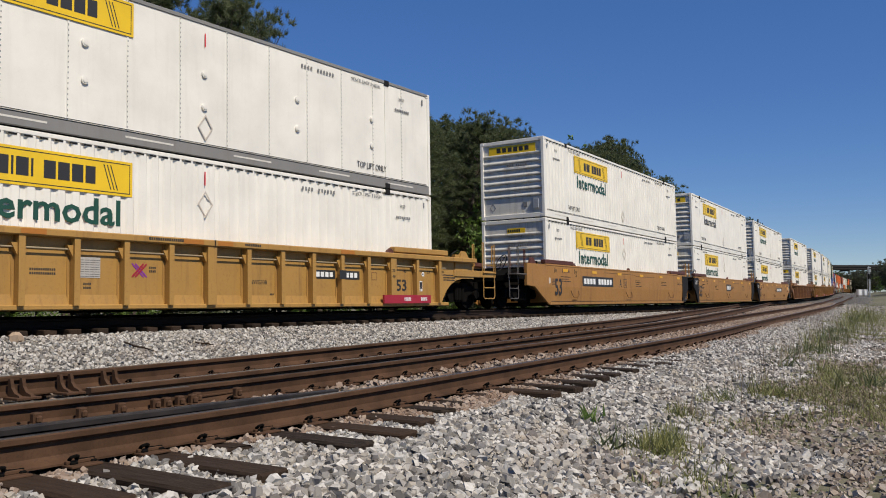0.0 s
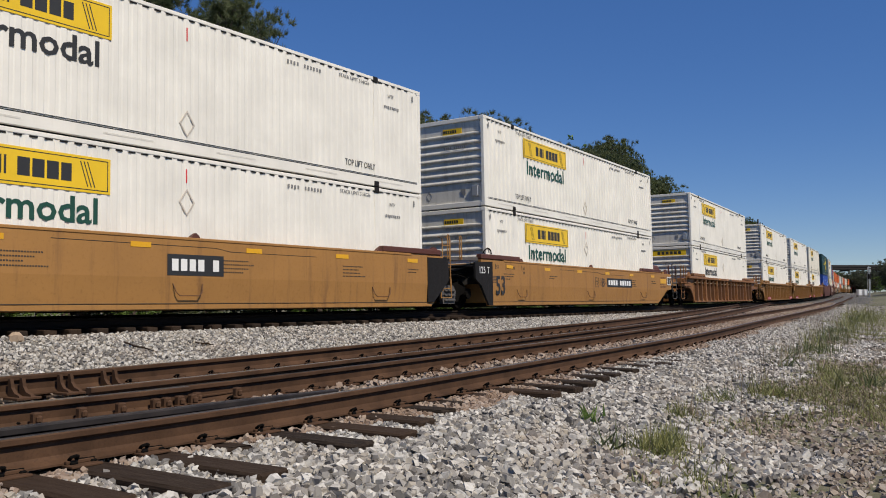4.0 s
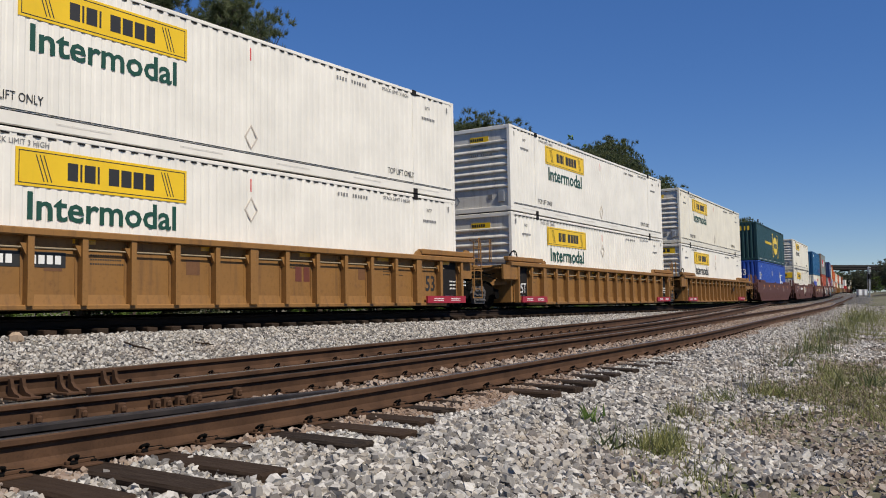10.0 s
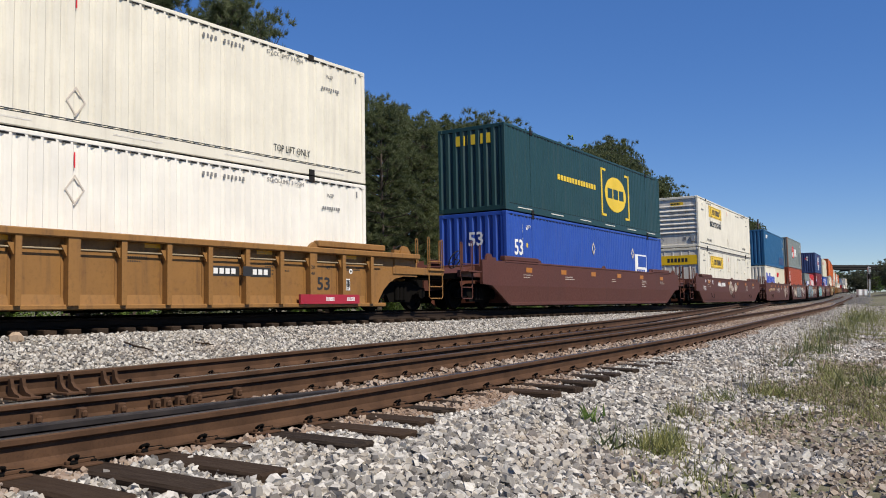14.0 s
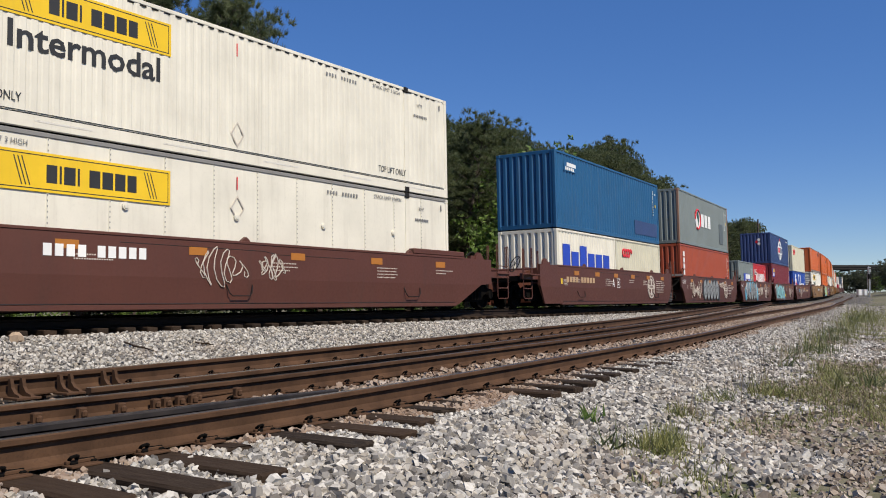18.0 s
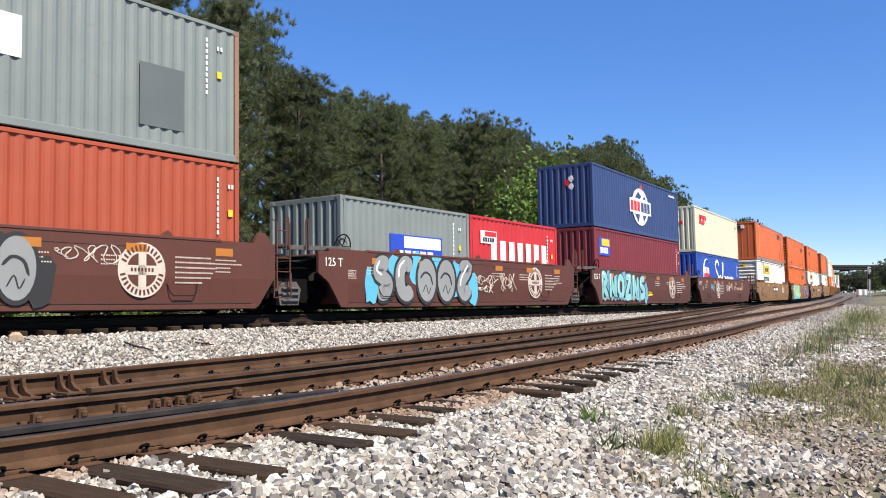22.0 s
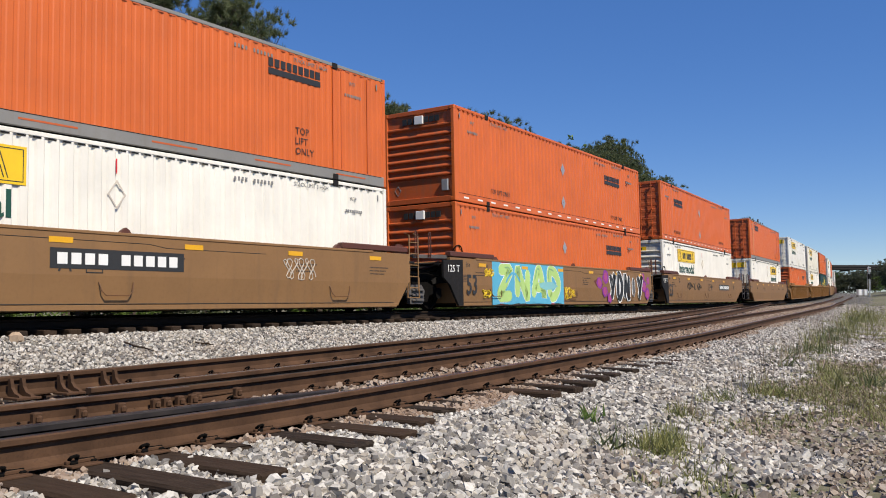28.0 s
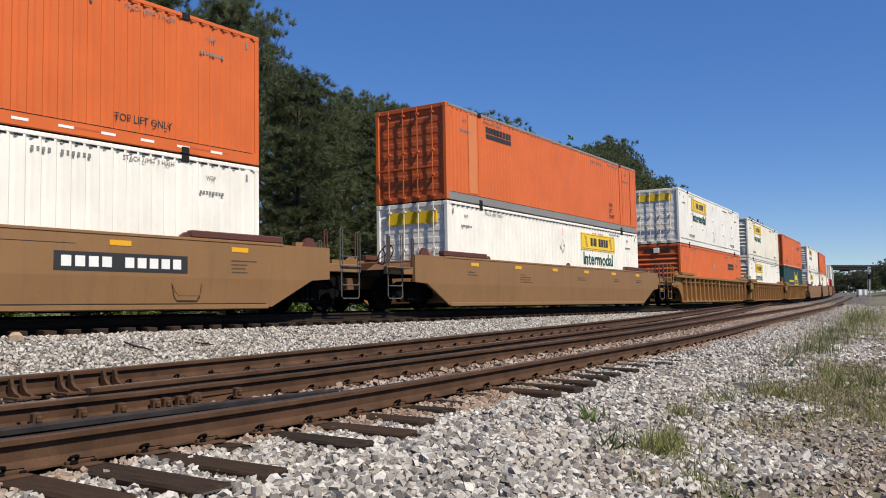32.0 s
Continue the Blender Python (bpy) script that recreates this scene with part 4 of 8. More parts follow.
def deco_lift(ob, L, y, H, rng):
    for x in (-L / 2 + 2.1, L / 2 - 3.2):
        lettering(ob, "TOP LIFT ONLY", LETTER_BLACK, x, y, 0.42, 0.16, 1.18)
    part("stripe", MB().box(-L / 2 + 0.2, L / 2 - 0.2, y - 0.004, y + 0.005, 0.27, 0.285), LETTER_BLACK, ob)


def deco_tape(ob, L, y, H, rng):
    for k in range(18):
        x = -L / 2 + 0.5 + k * (L - 1) / 18
        part("reflective_strip", beam(0, 0.3, -0.004, 0.004, 0, 0.05, 0), LETTER_WHITE, ob, "", Matrix.Translation((x, y - 0.003, 0.10)))


def deco_orange(end=1, plain=False):
    def f(ob, L, y, H, rng):
        x = L / 2 - 4.2 if end > 0 else -L / 2 + 2.4
        z = H - 0.72 if plain else H - 1.05
        part("name_panel", MB().box(x, x + 1.7, y - 0.003, y + 0.005, z, z + 0.14), LETTER_BLACK, ob, "black bar under the name")
        bars(ob, LETTER_BLACK, x, y, z + 0.18, [0.15] * 9, 0.19, 0.042, "name_block")
        if plain:
            for k, word in enumerate(("TOP", "LIFT", "ONLY")):
                lettering(ob, word, LETTER_BLACK, L / 2 - 3.35, y, 0.92 - 0.24 * k, 0.16)
            for dx in (0.75, 1.75, 2.05):
                part("panel_seam", beam(-0.012, 0.012, -0.005, 0.005, 0.3, H - 0.15, 0), ORANGE_END, ob, "", Matrix.Translation((L / 2 - dx, y, 0)))
            part("panel_seam", beam(-0.25, 0.25, -0.003, 0.005, 0.3, H - 0.15, 0), ORANGE_PALE, ob, "paler repaired panel", Matrix.Translation((-L / 2 + 1.55, y + 0.003, 0)))
        else:
            lettering(ob, "53'", LETTER_BLACK, L / 2 - 1.75 if end > 0 else -L / 2 + 1.1, y, H - 0.86, 0.22)
            for z in (H - 1.0, 0.65):
                part("placard", diamond(0.24, 0.20), GALV, ob, "grey metal diamond placard", Matrix.Translation((-0.3, y - 0.004, z)))
            for x in (-L / 2 + 2.2, L / 2 - 3.6):
                lettering(ob, "TOP LIFT ONLY", LETTER_BLACK, x, y, 0.42, 0.15, 1.3)
        small_marks(ob, L, y, H, rng)
    return f


def word_blocks(mat_, x, z, n, w, h, gap=0.10):
    def f(ob, L, y, H, rng):
        for k in range(n):
            a = x + k * (w + gap)
            part("name_block", MB().box(a, a + w, y + 0.006, y + 0.016, z, z + h * (1.0 if k in (0, 2) or h < 0.8 else 0.74)), mat_, ob)
    return f


def deco_globe(ob, L, y, H, rng):
    cx, cz = -0.1, H * 0.50
    oval = [(cx + 1.15 * math.cos(6.2832 * k / 32), cz + 0.86 * math.sin(6.2832 * k / 32)) for k in range(32)]
    g = part("emblem_disc", MB().plate(oval, y - 0.003, y + 0.02), LETTER_WHITE, ob, "round white globe emblem")
    for patch in (((-0.75, 0.38), (-0.3, 0.7), (0.15, 0.5), (-0.1, 0.36)), ((0.3, 0.4), (0.6, 0.55), (0.8, 0.38)), ((-0.85, -0.36), (-0.1, -0.36), (-0.35, -0.74)), ((0.3, -0.36), (0.85, -0.36), (0.4, -0.68))):
        part("emblem_patch", MB().plate([(cx + a, cz + b) for a, b in patch], y - 0.006, y), NAVY, g)
    part("emblem_band", MB().box(cx - 1.5, cx + 1.5, y - 0.010, y + 0.01, cz - 0.32, cz + 0.32, 0.0), LETTER_WHITE, g)
    bars(g, LETTER_RED, cx - 1.38, y - 0.010, cz - 0.23, [0.36] * 3, 0.46, 0.09, "name_block")
    bars(g, NAVY, cx + 0.06, y - 0.010, cz - 0.23, [0.36] * 3, 0.46, 0.09, "name_block")
    part("emblem_flower", MB().plate([(cx + 0.0, cz + 0.9), (cx + 0.14, cz + 0.76), (cx + 0.3, cz + 0.92), (cx + 0.14, cz + 1.1)], y - 0.006, y + 0.01), LETTER_RED, g)
    bars(ob, LETTER_WHITE, L / 2 - 1.6, y + 0.01, H - 0.35, [0.08] * 8, 0.10, 0.05, "stencil_line")


def deco_stack(x, z, n, w, h, mat_):
    """Blocks one under the other in place of an upright name."""
    def f(ob, L, y, H, rng):
        mb = MB()
        for k in range(n):
            a = z - k * h * 1.25
            mb.box(x - w * 0.42, x + w * 0.42, y - 0.004, y + 0.02, a, a + h)
        part("name_block", mb, mat_, ob)["kind"] = "stuff"
    return f


def deco_numbers(x_from_right=1.1, mat_=LETTER_WHITE, rows=5):
    def f(ob, L, y, H, rng):
        for k in range(rows * 2):
            bars(ob, mat_, L / 2 - x_from_right, y + 0.01, H - 0.42 - 0.125 * k, [0.05], 0.085, 0.05, "stencil_line")
        bars(ob, mat_, L / 2 - x_from_right + 0.3, y + 0.01, H - 0.55, [0.05] * 2, 0.09, 0.04, "stencil_line")
        part("warning_tag", beam(0, 0.12, -0.003, 0.004, 0, 0.15, 0), LETTER_GOLD, ob, "small yellow tag", Matrix.Translation((L / 2 - x_from_right + 0.3, y + 0.008, H - 1.15)))
    return f


def deco_board(x, z, w, h, mats):
    """A small painted panel of coloured plain shapes."""
    def f(ob, L, y, H, rng):
        b = part("painted_panel", MB().box(x, x + w, y - 0.003, y + 0.02, z, z + h), mats[0], ob)
        part("panel_band", MB().box(x + w * 0.25, x + w * 0.97, y - 0.006, y + 0.01, z + h * 0.55, z + h * 0.95), mats[1], b)
        bars(b, mats[2], x + w * 0.12, y - 0.004, z + h * 0.12, [w * 0.11] * 5, h * 0.34, w * 0.035, "name_block")
    return f


def deco_patch(x, z, w, h, m):
    """A repainted square on the side wall."""
    def f(ob, L, y, H, rng):
        part("paint_patch", MB().box(x, x + w, y + 0.004, y + 0.016, z, z + h), m, ob, "dark repainted patch")
    return f


def deco_script(ob, L, y, H, rng):
    """White looping strokes and a round flag emblem."""
    for pts, r in (([(-0.35, 2.02), (-0.42, 2.22), (-0.85, 2.28), (-1.22, 2.02), (-1.05, 1.72), (-0.62, 1.45), (-0.55, 1.12), (-0.95, 0.90), (-1.3, 1.05)], 0.085),
                   ([(0.30, 1.42), (-0.02, 1.36), (-0.18, 1.08), (0.12, 0.98), (0.36, 1.30), (0.40, 1.0), (0.62, 1.1), (0.95, 1.75), (1.02, 2.15), (0.86, 2.2), (0.76, 1.7), (0.78, 0.95), (1.08, 1.25), (1.28, 1.38)], 0.06),
                   ([(1.28, 1.05), (1.42, 1.38), (1.56, 1.05), (1.72, 1.38), (1.88, 1.02), (2.1, 1.36), (2.3, 1.30), (2.24, 1.0), (2.5, 1.12), (2.7, 1.38), (2.82, 1.05), (3.0, 1.10), (3.1, 1.36), (3.2, 1.04), (3.42, 1.38), (3.56, 1.05), (3.8, 1.25), (3.98, 1.34), (3.9, 1.05), (4.2, 1.12)], 0.05)):
        mb = MB()
        stroke(mb, pts, r, y - 0.004, y + 0.02)
        part("script_stroke", mb, LETTER_WHITE, ob)
    cx, cz = -3.6, 1.35
    ring = [(cx + 0.95 * math.cos(a * 0.3), y - 0.006, cz + 0.95 * math.sin(a * 0.3)) for a in range(3, 20)]
    part("emblem_ring", MB().tube(ring, 0.03, 5), LETTER_WHITE, ob)
    f = part("emblem_flag", MB().plate([(cx - 0.6, cz - 0.6), (cx + 0.65, cz - 0.65), (cx + 0.55, cz + 0.45), (cx - 0.7, cz + 0.5)], y - 0.004, y + 0.02), LETTER_WHITE, ob)
    part("flag_cross", MB().box(cx - 0.65, cx + 0.6, y - 0.009, y, cz - 0.14, cz + 0.12).box(cx - 0.15, cx + 0.1, y - 0.009, y, cz - 0.6, cz + 0.45), LETTER_RED, f)


def deco_rings(mat_, x, z, r):
    def f(ob, L, y, H, rng):
        mb = MB()
        for k in range(4):
            stroke(mb, [(x + k * r * 1.9 + r * math.cos(a * 0.63), z + r * 0.95 * math.sin(a * 0.63)) for a in range(11 if k != 3 else 5)], r * 0.36, y - 0.003 - 0.001 * k, y + 0.02)
        part("name_block", mb, mat_, ob)
    return f


def deco_bird(ob, L, y, H, rng):
    b = part("emblem_disc", MB().disc_y(-1.95, 1.55, 0.55, y - 0.003, y + 0.02, 28), LETTER_WHITE, ob, "white disc with red edge")
    part("emblem_edge", MB().tube([(-1.95 + 0.55 * math.cos(a * 0.35), y - 0.006, 1.55 + 0.55 * math.sin(a * 0.35)) for a in range(-6, 10)], 0.05, 5), LETTER_RED, b)
    part("emblem_bird", MB().plate([(-2.5, 2.0), (-1.75, 2.0), (-1.6, 1.6), (-1.8, 1.15), (-1.95, 1.5)], y - 0.006, y), LETTER_GREEN, b)


def deco_feet(ink):
    """The length in feet, on the side and on the end, with a pale diamond."""
    def f(ob, L, y, H, rng):
        lettering(ob, "53", ink, -L / 2 + 0.55, y, H - 1.42, 0.52, 0.62, "lettering", 0, 0.02)
        wd = lettering(ob, "53", ink, 0, 0, 0, 0.46, 0.55, "lettering", 0, 0.02)
        wd.matrix_basis = Matrix.Translation((-L / 2 + 0.004, 0.15, H - 1.1)) @ Matrix.Rotation(-math.pi / 2, 4, "Z") @ wd.matrix_basis
        lettering(ob, "WTP", ink, -L / 2 + 1.5, y, H - 0.5, 0.12, 0.3)
        for x in (-0.6, 4.0):
            part("placard", diamond(0.26, 0.10), CREST_INK, ob, "pale diamond placard holder", Matrix.Translation((x, y - 0.004, H - 0.9)))
    return f


def end_emblem(kind):
    """Painted mark on the corrugated end that faces back along the train."""
    def f(ob, L, y, H, rng):
        x = -L / 2 + 0.006
        if kind == "flower":
            for dy, dz, m in ((-0.30, H - 0.60, LETTER_WHITE), (-0.30, H - 0.92, LETTER_WHITE), (-0.12, H - 0.76, LETTER_RED)):
                part("emblem_petal", MB().loft([[(x + e, dy - 0.11, dz), (x + e, dy, dz + 0.15), (x + e, dy + 0.13, dz + 0.05), (x + e, dy + 0.13, dz - 0.05), (x + e, dy, dz - 0.15)] for e in (0.0, 0.03)]), m, ob)
        else:
            for k in range(4):
                part("name_block", MB().box(x, x + 0.02, 0.48 - 0.27 * k - 0.20, 0.48 - 0.27 * k, H - 1.0, H - 0.82), LETTER_RED, ob)
    return f


def deco_freight(ob, L, y, H, rng):
    """Gold name and a bracketed emblem."""
    bars(ob, LETTER_GOLD, -3.9, y, H - 1.42, [0.20] * 14, 0.20, 0.07, "name_block")
    mb = MB()
    for k in range(3):
        mb.box(-L / 2 + 0.02, -L / 2 + 0.06, -0.75 + 0.5 * k, -0.75 + 0.5 * k + 0.38, H - 0.62, H - 0.28)
    part("name_block", mb, LETTER_GOLD, ob)["kind"] = "stuff"
    cx, cz = 2.1, 1.5
    for s in (-1, 1):
        mb = MB().box(cx + s * 1.6 - 0.07, cx + s * 1.6 + 0.07, y - 0.004, y + 0.01, cz - 1.0, cz + 1.0)
        for z in (-1.0, 0.9):
            mb.box(cx + s * 1.38 - 0.25, cx + s * 1.38 + 0.25, y - 0.004, y + 0.01, cz + z, cz + z + 0.1)
        part("emblem_bracket", mb, LETTER_GOLD, ob)
    part("emblem_disc", MB().plate([(cx + 1.25 * math.cos(6.2832 * k / 28), cz + 0.75 * math.sin(6.2832 * k / 28)) for k in range(28)], y - 0.003, y + 0.01), LETTER_GOLD, ob, "gold emblem")
    bars(ob, GREEN, cx - 0.95, y - 0.003, cz - 0.2, [0.55] * 3, 0.42, 0.12, "name_block")


def spec(kind, col, label, end="nose", deco=(), **kw):
    return dict(kind=kind, col=col, label=label, end=end, deco=list(deco), **kw)


def hauler(kind="rib", col=None, letters=None, lower=False, end="nose", flip=False, text=True, sign="small"):
    d = [deco_hauler(letters or LETTER_GREEN, flip, text, sign == "high", lower)]
    if not lower:
        d.append(deco_lift)
    word = {"rib": "ribbed", "flat": "flat-sided", "fine": "smooth-sided"}[kind]
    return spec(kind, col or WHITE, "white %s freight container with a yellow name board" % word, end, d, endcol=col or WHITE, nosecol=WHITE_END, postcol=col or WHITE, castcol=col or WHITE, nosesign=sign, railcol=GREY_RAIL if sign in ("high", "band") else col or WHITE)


def orange(end="nose", side=1, kind="rib"):
    return spec(kind, ORANGE, "orange freight container with black lettering, lightly soiled", end, [deco_orange(side, kind == "fine")] + ([] if kind == "fine" else [deco_tape]),
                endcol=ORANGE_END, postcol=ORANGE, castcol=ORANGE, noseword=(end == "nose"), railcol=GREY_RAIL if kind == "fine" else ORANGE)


Y_CAR, Y_RIB = -1.502, -1.387
FACE = {}        # the plane of each platform's side sheet
TRAIN = []      # (thing, distance along the train, half the distance between its trucks)


# ---------------------------------------------------------------- well cars
@shared
def smooth_side(xl, xr, cutl, cutr):
    """Side sheet of a well car, face at y = -1.5: upright above, tucked in below; the ends cut away over the trucks."""
    def ring(x, zb):
        return [(x, -1.50, 1.52), (x, -1.50, max(0.74, zb)), (x, -1.50 + 0.05 * max(0, (0.74 - zb)) / 0.6, min(0.73, zb + 0.0) if zb < 0.73 else zb), (x, -1.40, zb), (x, -1.40, 1.52)]
    st = []
    for x, zb in ((xl, cutl), (xl + (0.6 if cutl > 0.5 and xl < -9 else 0.04), cutl - 0.04), (xl + (1.8 if xl < -9 else 0.45), 0.15), (-6, 0.15), (0, 0.15), (6, 0.15),
                  (xr - (1.8 if xr > 9 else 0.45), 0.15), (xr - (0.6 if xr > 9 else 0.04), cutr - 0.04), (xr, cutr)):
        st.append(ring(x, zb))
    return MB().loft(st)


@shared
def rib_panel(xl, xr, cut):
    poly = [(xl, 1.40), (xl, cut), (xl + 0.6, cut), (xl + 0.95, cut - 0.06), (xl + 1.22, 0.74), (xl + 1.45, 0.56), (xl + 1.62, 0.34), (xl + 1.74, 0.15), (xr - 1.74, 0.15), (xr - 1.62, 0.34), (xr - 1.45, 0.56), (xr - 1.22, 0.74), (xr - 0.95, cut - 0.06), (xr - 0.6, cut), (xr, cut), (xr, 1.40)]
    return MB().plate(poly, -1.385, -1.33)


@shared
def post_mesh(w):
    """An upright stiffener, broader at the foot of its web."""
    return MB().plate([(-w, 0.2), (w, 0.2), (w * 1.05, 1.40), (-w * 1.05, 1.40)], -1.555, -1.38).box(-w - 0.05, w + 0.05, -1.397, -1.38, 0.22, 1.39).plate([(-w, 1.26), (-w - 0.11, 1.26), (-w, 1.05)], -1.50, -1.40)


@shared
def bay_lip(w):
    """The turned-out foot of a side bay."""
    return MB().loft([[(x, -1.384, 0.40), (x, -1.425, 0.21), (x, -1.38, 0.21)] for x in (-w, w)])


@shared
def arm_mesh():
    """A lug that stands over the top chord."""
    return MB().plate([(-0.16, 1.5), (0.16, 1.5), (0.09, 1.60), (0.02, 1.65), (-0.06, 1.60)], -1.47, -1.38)


@shared
def wheel_mesh():
    mb = MB()
    for s in (-1, 1):
        rings = []
        for r, yy in ((0.10, 0.66), (0.16, 0.70), (0.36, 0.705), (0.40, 0.69), (0.455, 0.695), (0.455, 0.715), (0.42, 0.735), (0.418, 0.81), (0.36, 0.815), (0.33, 0.77), (0.17, 0.765), (0.14, 0.83), (0.0, 0.83)):
            rings.append([(r * math.cos(a * 0.3142), s * yy, r * math.sin(a * 0.3142)) for a in range(20)])
        mb.loft(rings, True, False)
    mb.tube([(0, -0.8, 0), (0, 0.8, 0)], 0.08, 8)
    for k in range(3):
        a = 2.094 * k
        mb.box(0.10 * math.cos(a) - 0.02, 0.10 * math.cos(a) + 0.02, -0.845, -0.82, 0.10 * math.sin(a) - 0.02, 0.10 * math.sin(a) + 0.02)
    return mb


@shared
def side_frame():
    poly = [(-1.15, 0.38), (-1.15, 0.62), (-0.85, 0.66), (-0.45, 0.80), (0.45, 0.80), (0.85, 0.66), (1.15, 0.62), (1.15, 0.38), (0.98, 0.36), (0.85, 0.52), (0.55, 0.42), (0.45, 0.24), (-0.45, 0.24), (-0.55, 0.42), (-0.85, 0.52), (-0.98, 0.36)]
    mb = MB().plate(poly, -1.06, -0.92)
    for x in (-0.89, 0.89):
        mb.disc_y(x, 0.455, 0.13, -1.15, -1.0, 12)
    for x in (-0.22, -0.05, 0.12):
        mb.tube([(x + 0.04, -1.09, 0.30 + 0.045 * k) for k in range(9)], 0.075, 8)
    return mb


@shared
def bolster():
    return MB().box(-0.2, 0.2, -1.1, 1.1, 0.42, 0.72, 0.04).box(-0.5, 0.5, -0.35, 0.35, 0.6, 0.85, 0.05)


@shared
def coupler_mesh():
    mb = MB().box(-0.75, 0.0, -0.12, 0.12, 0.62, 0.82, 0.03)
    return mb.plate([(-0.12, 0.70), (0.02, 0.55), (0.22, 0.55), (0.24, 0.95), (0.0, 0.95), (-0.12, 0.86)], -0.17, 0.17).tube([(-0.5, -0.35, 0.75), (-0.2, -0.38, 0.5), (0.15, -0.3, 0.42), (0.3, -0.2, 0.5)], 0.028, 6)


@shared
def grab_frame():
    """An upright handrail loop with a stirrup step under it."""
    mb = MB()
    for x, top in ((-0.22, 2.0), (0.42, 1.95)):
        mb.tube([(x - 0.045, 0, 0.98), (x - 0.045, 0, top), (x - 0.02, 0, top + 0.04), (x + 0.02, 0, top + 0.04), (x + 0.045, 0, top), (x + 0.045, 0, 0.98)], 0.016, 6)
    mb.box(-0.27, 0.47, -0.05, 0.30, 1.10, 1.14, 0.008)
    for z in (0.66, 0.33):
        mb.tube([(-0.22, 0, 1.02), (-0.22, 0, z + 0.06), (-0.17, 0, z), (0.37, 0, z), (0.42, 0, z + 0.06), (0.42, 0, 1.02)], 0.017, 6)
    return mb.tube([(-0.22, 0, 1.36), (0.42, 0, 1.36)], 0.014, 6)


@shared
def ladder_mesh():
    mb = MB()
    for x in (-0.2, 0.2):
        mb.tube([(x, -1.35, 0.55), (x, -1.35, 2.05), (x, -1.2, 2.12)], 0.02, 6)
    for k in range(5):
        mb.tube([(-0.2, -1.35, 0.62 + 0.31 * k), (0.2, -1.35, 0.62 + 0.31 * k)], 0.014, 6)
    mb.tube([(-0.24, -1.32, 0.95), (-0.30, -1.36, 0.35), (0.22, -1.36, 0.35), (0.26, -1.32, 0.9)], 0.02, 6)
    return mb


@shared
def steps_mesh():
    mb = MB().plate([(-0.30, 0.18), (0.28, 0.18), (0.36, 0.55), (0.22, 0.72), (-0.24, 0.72), (-0.36, 0.5)], -1.18, -1.06)
    for z in (0.26, 0.40, 0.54):
        mb.box(-0.26, 0.26, -1.24, -1.16, z, z + 0.05, 0.01)
    return mb


@shared
def end_platform():
    """Cast end over the truck at the +x end, its inner edge at x = 0: a sloping nose with a walkway."""
    mb = MB().box(0.0, 0.25, -1.3, 1.3, 0.85, 1.45, 0.03)
    mb.loft([[(0.2, -0.65, 0.75), (0.2, 0.65, 0.75), (0.2, 0.65, 1.40), (0.2, -0.65, 1.40)], [(1.5, -0.3, 0.62), (1.5, 0.3, 0.62), (1.5, 0.3, 0.98), (1.5, -0.3, 0.98)], [(2.6, -0.22, 0.58), (2.6, 0.22, 0.58), (2.6, 0.22, 0.88), (2.6, -0.22, 0.88)]])
    return mb


@shared
def end_sill():
    """Side sill over the truck with an upright lug at its root; y counts outwards."""
    mb = MB().box(0.2, 2.45, -1.42, -1.29, 0.97, 1.17, 0.015)
    return mb.plate([(0.25, 1.12), (1.0, 1.12), (0.85, 1.24), (0.66, 1.52), (0.50, 1.62), (0.25, 1.62)], -1.415, -1.30)


@shared
def end_sill_mirror():
    mb = MB().box(0.2, 2.45, 1.29, 1.42, 0.97, 1.17, 0.015)
    return mb.plate([(0.25, 1.12), (1.0, 1.12), (0.85, 1.24), (0.66, 1.52), (0.50, 1.62), (0.25, 1.62)], 1.30, 1.415)


@shared
def end_deck():
    """Walkway plate on its cross bearers."""
    return MB().plate([(0.95, 1.09), (0.95, 0.90), (1.25, 0.90), (1.25, 1.03), (2.12, 1.03), (2.12, 0.92), (2.42, 0.92), (2.42, 1.09)], -1.29, 1.29)


@shared
def artic_saddle():
    return MB().loft([[(0.0, -1.2, 0.8), (0.0, 1.2, 0.8), (0.0, 1.2, 1.42), (0.0, -1.2, 1.42)], [(0.6, -0.7, 0.75), (0.6, 0.7, 0.75), (0.6, 0.7, 1.2), (0.6, -0.7, 1.2)], [(1.4, -0.25, 0.72), (1.4, 0.25, 0.72), (1.4, 0.25, 0.98), (1.4, -0.25, 0.98)]]).box(0.55, 0.85, -1.38, 1.38, 1.28, 1.34, 0.01)


@shared
def hose_mesh():
    """An air hose that hangs in a loop."""
    return MB().tube([(0.0, -0.42, 0.84), (0.06, -0.46, 0.62), (0.22, -0.5, 0.44), (0.42, -0.46, 0.42), (0.55, -0.40, 0.56)], 0.026, 6)


@shared
def reservoir_mesh():
    return MB().tube([(-0.62, -0.85, 1.78), (-0.58, -0.85, 1.78), (0.4, -0.85, 1.78), (0.45, -0.85, 1.78)], [0.12, 0.19, 0.19, 0.12], 14).box(-0.45, -0.38, -1.05, -0.65, 1.42, 1.65, 0.01).box(0.2, 0.27, -1.05, -0.65, 1.42, 1.65, 0.01)


@shared
def lever_mesh():
    """The bent rod that lifts the coupler's pin."""
    return MB().tube([(0, -1.40, 1.02), (0, -1.42, 0.80), (0.02, -1.30, 0.86), (0.05, -0.2, 0.92), (0.2, -0.05, 0.95)], 0.016, 6)


